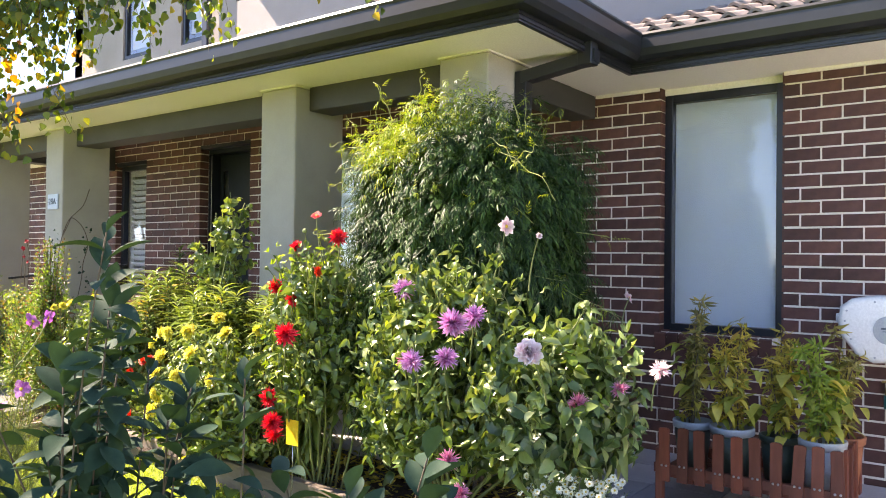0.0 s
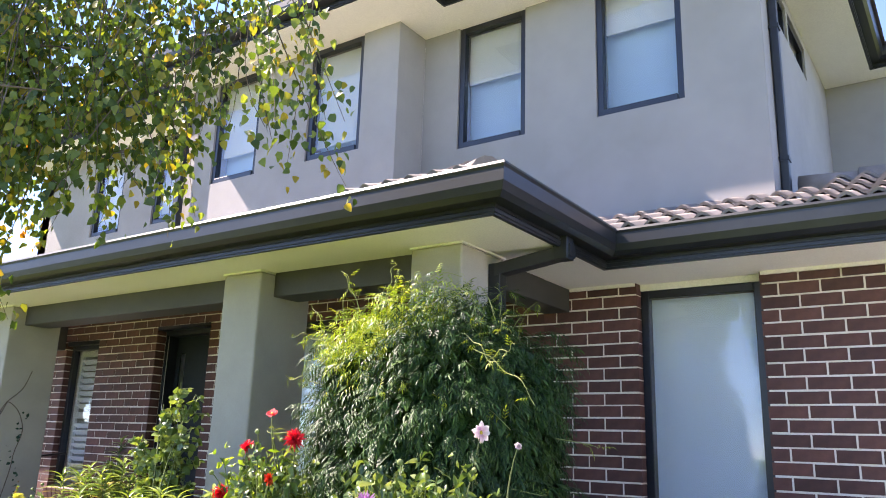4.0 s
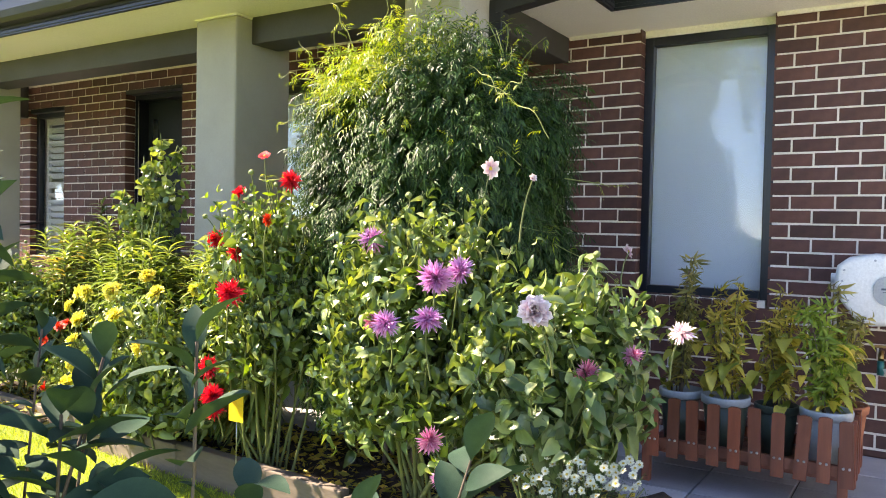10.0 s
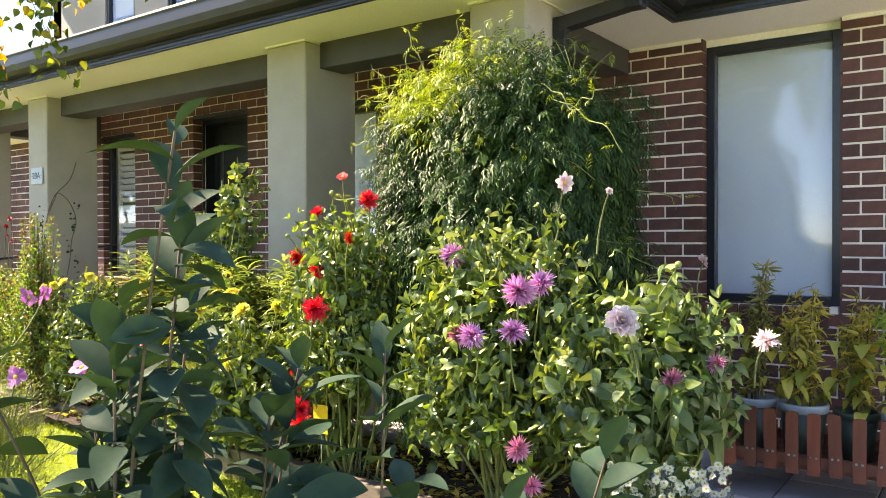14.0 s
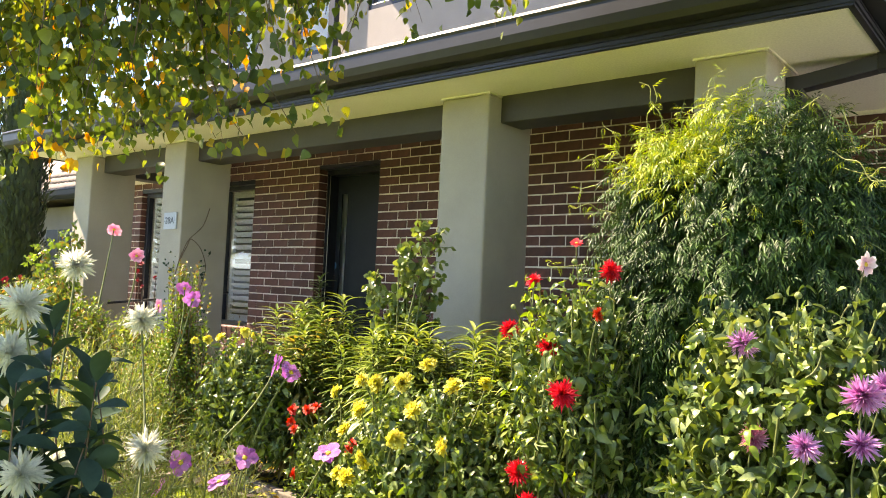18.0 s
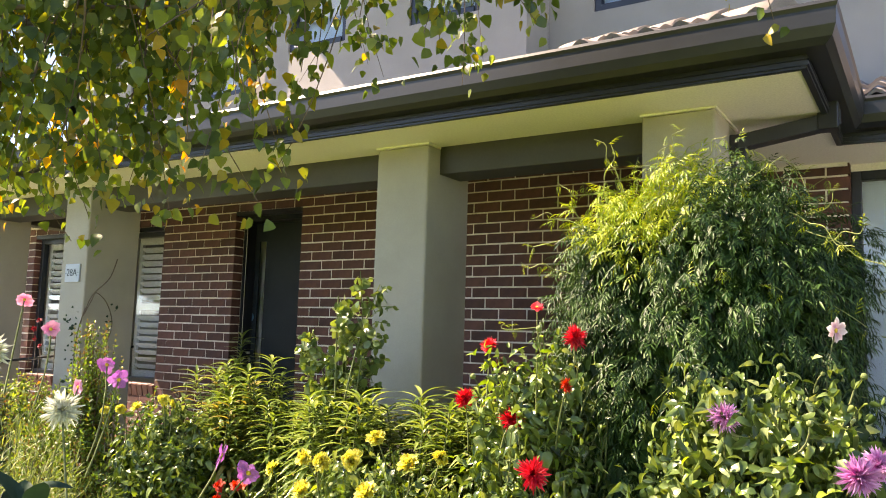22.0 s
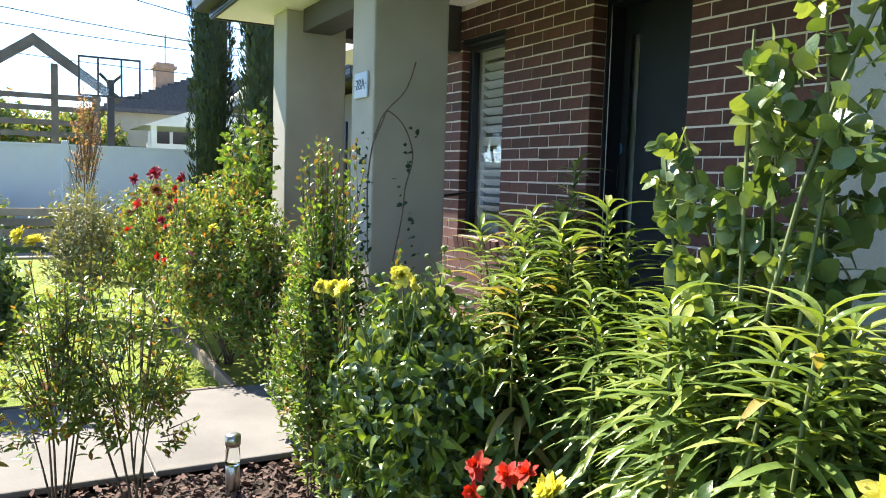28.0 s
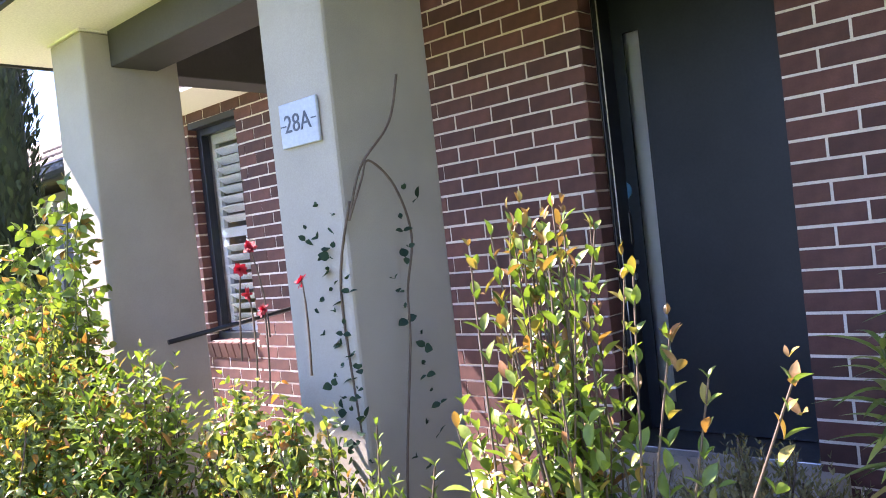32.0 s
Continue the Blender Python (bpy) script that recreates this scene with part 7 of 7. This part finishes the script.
carport_side = structure("wall_carport_side", made((3.2, 3.4, 2.0, 8.0, 0, 2.9)), RENDER, "plain rendered wall closing the carport", "wall")
spot = thing("wall_spotlight", "dark twin floodlight on the carport lining", "lamp", (0.0, 7.97, 2.62))
part("base_plate", tube(bmesh.new(), [(0, 0.0, 0), (0, -0.04, 0)], 0.06, 16), BLACK_PLASTIC, spot)
for sx in (-1, 1):
    part("lamp_head", tube(bmesh.new(), [(sx * 0.05, -0.05, -0.02), (sx * 0.13, -0.16, -0.10)], [0.035, 0.06], 14), BLACK_PLASTIC, spot)
gate = thing("timber_gate", "red-stained slatted timber gate on a black post", "gate", (-0.195, FRONT + 0.09, 0.022))
for i in range(10):
    part("slat", made((0.0, 1.1, -0.012, 0.012, 0.03 + i * 0.088, 0.108 + i * 0.088), bevel=0.004), RED_TIMBER, gate)
part("stile", made((0.012, 0.06, 0.013, 0.04, 0.02, 0.9)), RED_TIMBER, gate)
gate_post = thing("gate_post", "black steel gate post beside the downpipe", "post", (-0.26, FRONT + 0.09, 0.022))
part("post", made((-0.065, 0.055, -0.04, 0.04, 0.0, 0.95), bevel=0.006), BLACK_PLASTIC, gate_post)
for z in (0.55, 0.85):
    part("hinge", made((0.0, 0.075, -0.052, -0.041, z, z + 0.06), bevel=0.003), SILVER, gate_post)


# ---- beyond the garden ----
FENCE_WHITE = plain("white_fence_panel", (0.62, 0.64, 0.66), (0.70, 0.72, 0.74), 0.6, 1.2, 60, 0.05)
fence = tagged(new("white_fence"), "plain white boundary fence with square posts", "fence", "", "")
for i in range(7):
    y = -7.0 + i * 2.4
    part("panel", made((-18.03, -18.0, y + 0.06, y + 2.34, 0.0, 1.66)), FENCE_WHITE, fence)
    part("post", made((-18.06, -17.94, y - 0.06, y + 0.06, 0.0, 1.76), bevel=0.01), FENCE_WHITE, fence)
    part("capping", made((-18.05, -17.98, y + 0.06, y + 2.34, 1.66, 1.70)), FENCE_WHITE, fence)
bench = thing("garden_bench", "weathered grey slatted timber garden bench", "bench", (-11.9, 1.75, -0.02))
for i in range(4):
    part("back_slat", made((-0.28 - 0.02 * i, -0.25 - 0.02 * i, -0.75, 0.75, 0.50 + i * 0.105, 0.58 + i * 0.105), bevel=0.006), GREY_TIMBER, bench)
for i in range(4):
    part("seat_slat", made((-0.22 + i * 0.115, -0.12 + i * 0.115, -0.75, 0.75, 0.42, 0.445), bevel=0.006), GREY_TIMBER, bench)
for y in (-0.70, 0.70):
    part("leg", made((0.17, 0.23, y - 0.03, y + 0.03, 0.0, 0.42), bevel=0.005), GREY_TIMBER, bench)
    part("leg", made((-0.33, -0.26, y - 0.03, y + 0.03, 0.0, 0.9), bevel=0.005), GREY_TIMBER, bench)
    part("arm", made((-0.27, 0.26, y - 0.035, y + 0.035, 0.62, 0.65), bevel=0.006), GREY_TIMBER, bench)


def cypress(at, r, h):
    tree = thing("cypress_tree", "tall narrow dark green cypress", "tree", at, "cypresses behind the porch")
    part("trunk", tube(bmesh.new(), [(0, 0, 0), (0, 0, h * 0.9)], [r * 0.25, 0.02], 8), WOODY, tree)
    n = 7600
    z = rng.uniform(0.15, h, n)
    a = rng.uniform(0, 6.28, n)
    prof = r * np.minimum(1, (h - z) / (h * 0.25)) ** 0.7 * np.minimum(1, z / 0.8 + 0.5)
    wob = np.array([1 + 0.22 * noise.noise((math.cos(q) * 1.5, math.sin(q) * 1.5, w * 1.4)) for q, w in zip(a, z)])
    rr = prof * wob * rng.uniform(0.75, 1.03, n)
    p = np.stack((np.cos(a) * rr, np.sin(a) * rr, z), 1)
    w = np.stack((np.cos(a) * 0.5, np.sin(a) * 0.5, np.full(n, 1.0)), 1) + rng.normal(size=(n, 3)) * 0.25
    v, f = scatter(blade_shape(1, 0.35, 0.2, -0.1, 3, 0.5), p, w, rng.uniform(0.06, 0.14, n))
    part("crown", soup("crown", v, f, LEAF_CYPRESS), LEAF_CYPRESS, tree, kind="stuff")
    core = turned(bmesh.new(), [(r * 0.6, 0.3), (r * 0.78, h * 0.3), (r * 0.75, h * 0.7), (0.05, h * 0.97)], 16)
    part("inner_foliage", core, LEAF_CYPRESS, tree)


cypress((-16.0, 4.61, -0.02), 0.33, 9.4)
cypress((-13.2, 4.74, -0.02), 0.36, 7.6)

# ---- tree behind the walk, seen in the window glass ----
tree = thing("street_tree", "leafy green tree standing across the lawn", "tree", (0.75, -8.6, -0.02))
bm = bmesh.new()
tube(bm, [(0, 0, 0), (0.04, 0.0, 1.2), (0.0, 0.05, 2.6), (0.1, 0.0, 4.6)], [0.15, 0.12, 0.09, 0.03], 12)
part("trunk", bm, WOODY, tree)
tips, ways = envelope(1500, (0.0, 0.0, 3.9), (1.7, 1.5, 2.4), -0.8, 0.45, 1.0, 0.45)
v, f = merged(*[sticks([(0.03, 0.02, 1.6 + 0.0016 * k)], [tips[k]], 0.02, 0.005) for k in range(0, len(tips), 34)])
part("limb", soup("limb", v, f, WOODY), WOODY, tree, kind="stuff")
v, f = shoots(tips, ways + np.array((0, 0, 0.2)), 0.30, 3, OVATE, 0.12, (40, 90))
part("crown", soup("crown", v, f, LEAF), LEAF, tree, kind="stuff")

WEATHER = plain("silver_timber", (0.075, 0.068, 0.06), (0.13, 0.118, 0.105), 0.85, 3, 50, 0.3)
pergola = thing("pergola", "weathered gabled timber pergola behind the fence", "pergola", (-22.0, 2.2, 0.0))
for s in (-1, 1):
    bm = bmesh.new()
    prism(bm, [(0.0, 3.85), (0.0, 4.1), (s * 1.75, 2.85), (s * 1.62, 2.72)], "x", -0.08, 0.08)
    part("rafter", bm, WEATHER, pergola)
    part("post", made((-0.08, 0.08, s * 1.2 - 0.08, s * 1.2 + 0.08, 0, 2.9)), WEATHER, pergola)
part("king_post", made((-0.06, 0.06, 0.32, 0.46, 1.8, 3.5)), WEATHER, pergola)
for z in (1.95, 2.2, 2.5, 2.75):
    part("rail", made((-0.05, 0.05, -5.0, 1.3, z, z + 0.11)), WEATHER, pergola)
hoop = thing("basketball_hoop", "clear basketball backboard on a dark steel post", "hoop", (-21.5, 3.65, 0.0))
part("post", made((-0.07, 0.07, -0.07, 0.07, 0, 3.2)), CHARCOAL, hoop)
BOARD_GLASS = glassy("backboard_glass", (0.88, 0.92, 0.93))
part("backboard", made((0.10, 0.115, -0.62, 0.58, 2.86, 3.62)), BOARD_GLASS, hoop).visible_shadow = False
for q in ((-0.64, 0.60, 3.62, 3.66), (-0.64, 0.60, 2.82, 2.86), (-0.64, -0.60, 2.86, 3.62), (0.56, 0.60, 2.86, 3.62), (-0.27, -0.23, 2.86, 3.62), (0.19, 0.23, 2.86, 3.62)):
    part("board_frame", made((0.09, 0.125, q[0], q[1], q[2], q[3])), CHARCOAL, hoop)
for s in (-1, 1):
    part("bracket", tube(bmesh.new(), [(0, 0, 3.1), (0.08, s * 0.22, 3.32)], 0.035, 8), CHARCOAL, hoop)
CREAM_WALL = plain("cream_weatherboard", (0.50, 0.46, 0.38), (0.58, 0.54, 0.45), 0.8, 2, 50, 0.2)
FAR_TILE = plain("far_grey_tile", (0.055, 0.055, 0.06), (0.10, 0.10, 0.105), 0.8, 3, 8, 0.5, stretch=(1, 4, 4))
CHIMNEY = plain("orange_brick_chimney", (0.36, 0.22, 0.14), (0.46, 0.29, 0.19), 0.85, 5, 40, 0.3)
house = thing("neighbour_house", "cream neighbouring house with grey tile roof and chimney", "house", (-33.0, 7.0, 0.0))
part("wall", made((-4, 4, -2.6, 8, 0, 3.1)), CREAM_WALL, house)
bm = bmesh.new()
a, b, c, d, e, g = [bm.verts.new(p) for p in ((-4.5, -3.2, 3.05), (4.5, -3.2, 3.05), (4.5, 8.5, 3.05), (-4.5, 8.5, 3.05), (0, 0.6, 4.75), (0, 5.0, 4.75))]
for q in ((a, b, e), (b, c, g, e), (c, d, g), (d, a, e, g), (d, c, b, a)):
    bm.faces.new(q)
roof = part("roof", bm, FAR_TILE, house)
rows = []
for k in range(15):
    u, w = k / 15, (k + 0.7) / 15
    for y0, y1 in ((-3.2 + 3.8 * u, 8.5 - 3.5 * u),):
        rows.append((4.5 - 4.5 * w, 4.5 - 4.5 * u, y0 + 0.1, y1 - 0.1, 3.05 + 1.7 * u - 0.02, 3.05 + 1.7 * w + 0.03))
part("tile_course", made(*rows), FAR_TILE, roof, kind="stuff")
part("gable", prism(bmesh.new(), [(0.2, 3.05), (3.6, 3.05), (1.9, 4.5)], "x", 3.6, 4.3), CREAM_WALL, house)
part("chimney", made((0.6, 1.3, -0.95, -0.35, 3.0, 5.0), (0.52, 1.38, -1.03, -0.27, 4.8, 4.9)), CHIMNEY, house)
for y in (-1.6, 0.6):
    w = part("window", made((4.0, 4.06, y, y + 1.4, 1.5, 2.7)), WHITE, house)
    for k in range(2):
        part("pane", made((4.06, 4.07, y + 0.1 + 0.65 * k, y + 0.65 + 0.65 * k, 1.6, 2.6)), FRAME, w)
verandah = thing("verandah", "white verandah roof on posts behind the fence", "verandah", (-26.0, 6.2, 0.0))
part("roof", prism(bmesh.new(), [(-1.5, 2.45), (1.8, 2.45), (1.6, 2.75), (-0.4, 2.85)], "x", -1.5, 1.5), WHITE, verandah)
for y in (-1.3, -0.2, 0.9):
    part("post", made((1.3, 1.42, y, y + 0.14, 0, 2.45)), WHITE, verandah)
part("rail", made((1.3, 1.4, -1.4, 1.6, 1.85, 2.0)), WHITE, verandah)
part("lattice", made((1.32, 1.36, -4.2, 1.6, 1.0, 1.9)), WEATHER, verandah)
aerial = thing("television_aerial", "thin television aerial above the neighbour's chimney", "aerial", (-32.0, 6.4, 4.9))
part("mast", tube(bmesh.new(), [(0, 0, 0), (0, 0, 1.1)], 0.03, 6), SILVER, aerial)
part("boom", tube(bmesh.new(), [(0, -0.7, 1.05), (0, 1.6, 0.9)], 0.025, 6), SILVER, aerial)
for k, (z0, z1, y0, y1) in enumerate(((8.3, 4.3, -6, 16), (6.4, 4.9, -6, 16), (5.9, 5.1, -6, 16), (5.2, 4.6, -6, 16))):
    wire = tagged(new("power_line", mesh_of(tube(bmesh.new(), [(-26 - k, y0 + (y1 - y0) * s / 12, z0 + (z1 - z0) * s / 12 - 0.5 * math.sin(math.pi * s / 12)) for s in range(13)], 0.014, 5), "power_line", BLACK_PLASTIC)), "thin overhead power line crossing the sky", "cable", "power lines")

pole = thing("power_pole", "weathered timber power pole with four cross arms", "pole", (-27.5, -6.05, -0.02))
part("shaft", tube(bmesh.new(), [(0, 0, 0), (0, 0, 9.2)], [0.16, 0.11], 12), WEATHER, pole)
for k, z in enumerate((8.3, 6.4, 5.9, 5.2)):
    part("cross_arm", made((min(0, 1.5 - k) - 0.1, max(0, 1.5 - k) + 0.1, -0.05, 0.06, z - 0.09, z + 0.03)), WEATHER, pole)

# greenery along the fence
for (x, y, r, h, m) in ((-17.0, 1.0, 0.9, 0.9, LEAF_FEATHER), (-16.8, 2.6, 0.7, 0.7, LEAF_ROSE), (-17.2, -1.0, 1.0, 0.9, LEAF_ROSE), (-16.9, 4.3, 0.8, 0.8, LEAF_ROSE)):
    bush("fence_shrub", "low green shrub growing along the white fence", "shrub", (x, y, -0.02), (x, y, h * 0.5), (r * 0.7, r, h * 0.55), 260, 0.18, 4, OVATE, 0.10, m, stems=6, group="shrubs along the fence")
for (x, y, r, h) in ((-27.0, 0.5, 2.2, 3.3), (-28.0, 3.2, 1.6, 3.0)):
    bush("garden_tree", "leafy green tree behind the pergola", "tree", (x, y, -0.02), (x, y, h * 0.62), (r, r, h * 0.4), 700, 0.3, 4, OVATE, 0.20, LEAF_ROSE, stems=6, stem_mat=WOODY, group="trees behind the fence", stem_r=0.05)
# added out of view: they hide bright sky from the porch window's glass
for (x, y, r, h) in ((-25.0, -5.5, 2.6, 6.5), (-24.0, -10.5, 2.8, 7.0), (-21.0, -15.5, 2.8, 6.5)):
    bush("garden_tree", "leafy tree added out of view to darken window reflections", "tree", (x, y, -0.02), (x, y, h * 0.6), (r, r, h * 0.42), 900, 0.35, 4, OVATE, 0.24, LEAF_ROSE, stems=6, stem_mat=WOODY, group="trees behind the fence", stem_r=0.06)
bush("red_leaf_sapling", "slender sapling with sparse reddish leaves", "sapling", (-14.0, 2.65, -0.02), (-14.0, 2.65, 1.55), (0.22, 0.22, 0.85), 75, 0.16, 4, OVATE, 0.048, leafy("reddish_leaf", (0.22, 0.10, 0.08), (0.34, 0.18, 0.14), (0.44, 0.28, 0.22), 0.5, 0.4), stems=4, stem_mat=WOODY, stem_r=0.009)

# neighbouring unit beyond the cypresses
unit = thing("neighbour_unit", "low neighbouring unit with dark gutter and tiled roof", "house", (-16.5, 7.0, 0.0))
part("wall", made((-4.0, 3.6, -0.8, 3.0, 0, 2.5)), RENDER_UP, unit)
bm = bmesh.new()
a, b, c, d, e, g = [bm.verts.new(q) for q in ((-4.4, -1.3, 2.62), (4.0, -1.3, 2.62), (4.0, 3.4, 2.62), (-4.4, 3.4, 2.62), (1.6, 1.1, 4.15), (-2.2, 1.1, 4.15))]
for q in ((a, b, e, g), (b, c, e), (c, d, g, e), (d, a, g), (d, c, b, a)):
    bm.faces.new(q)
part("roof", bm, TILE_OBJ, unit)
ut = math.degrees(math.atan2(1.53, 2.4))
for r in range(8):
    for c in range(11):
        x, y = 3.7 - 0.3 * c - 0.0, -1.3 + 0.27 * r
        if x + 0.3 < 4.0 - (y + 1.3):
            part("roof_tile", tile_me, TILE_OBJ, unit, at=pose(x, y, 2.63 + (y + 1.3) * 1.53 / 2.4, ut))
part("gutter", prism(bmesh.new(), [(q[0], q[1] + 2.52) for q in gutter_profile(-1.29)], "x", -4.4, 4.0), CHARCOAL, unit)
part("gutter", prism(bmesh.new(), [(-q[0], q[1] + 2.52) for q in gutter_profile(-3.99)], "y", -1.3, 3.4), CHARCOAL, unit)
part("window", made((1.0, 2.4, -0.83, -0.79, 0.9, 2.1)), FRAME, unit)
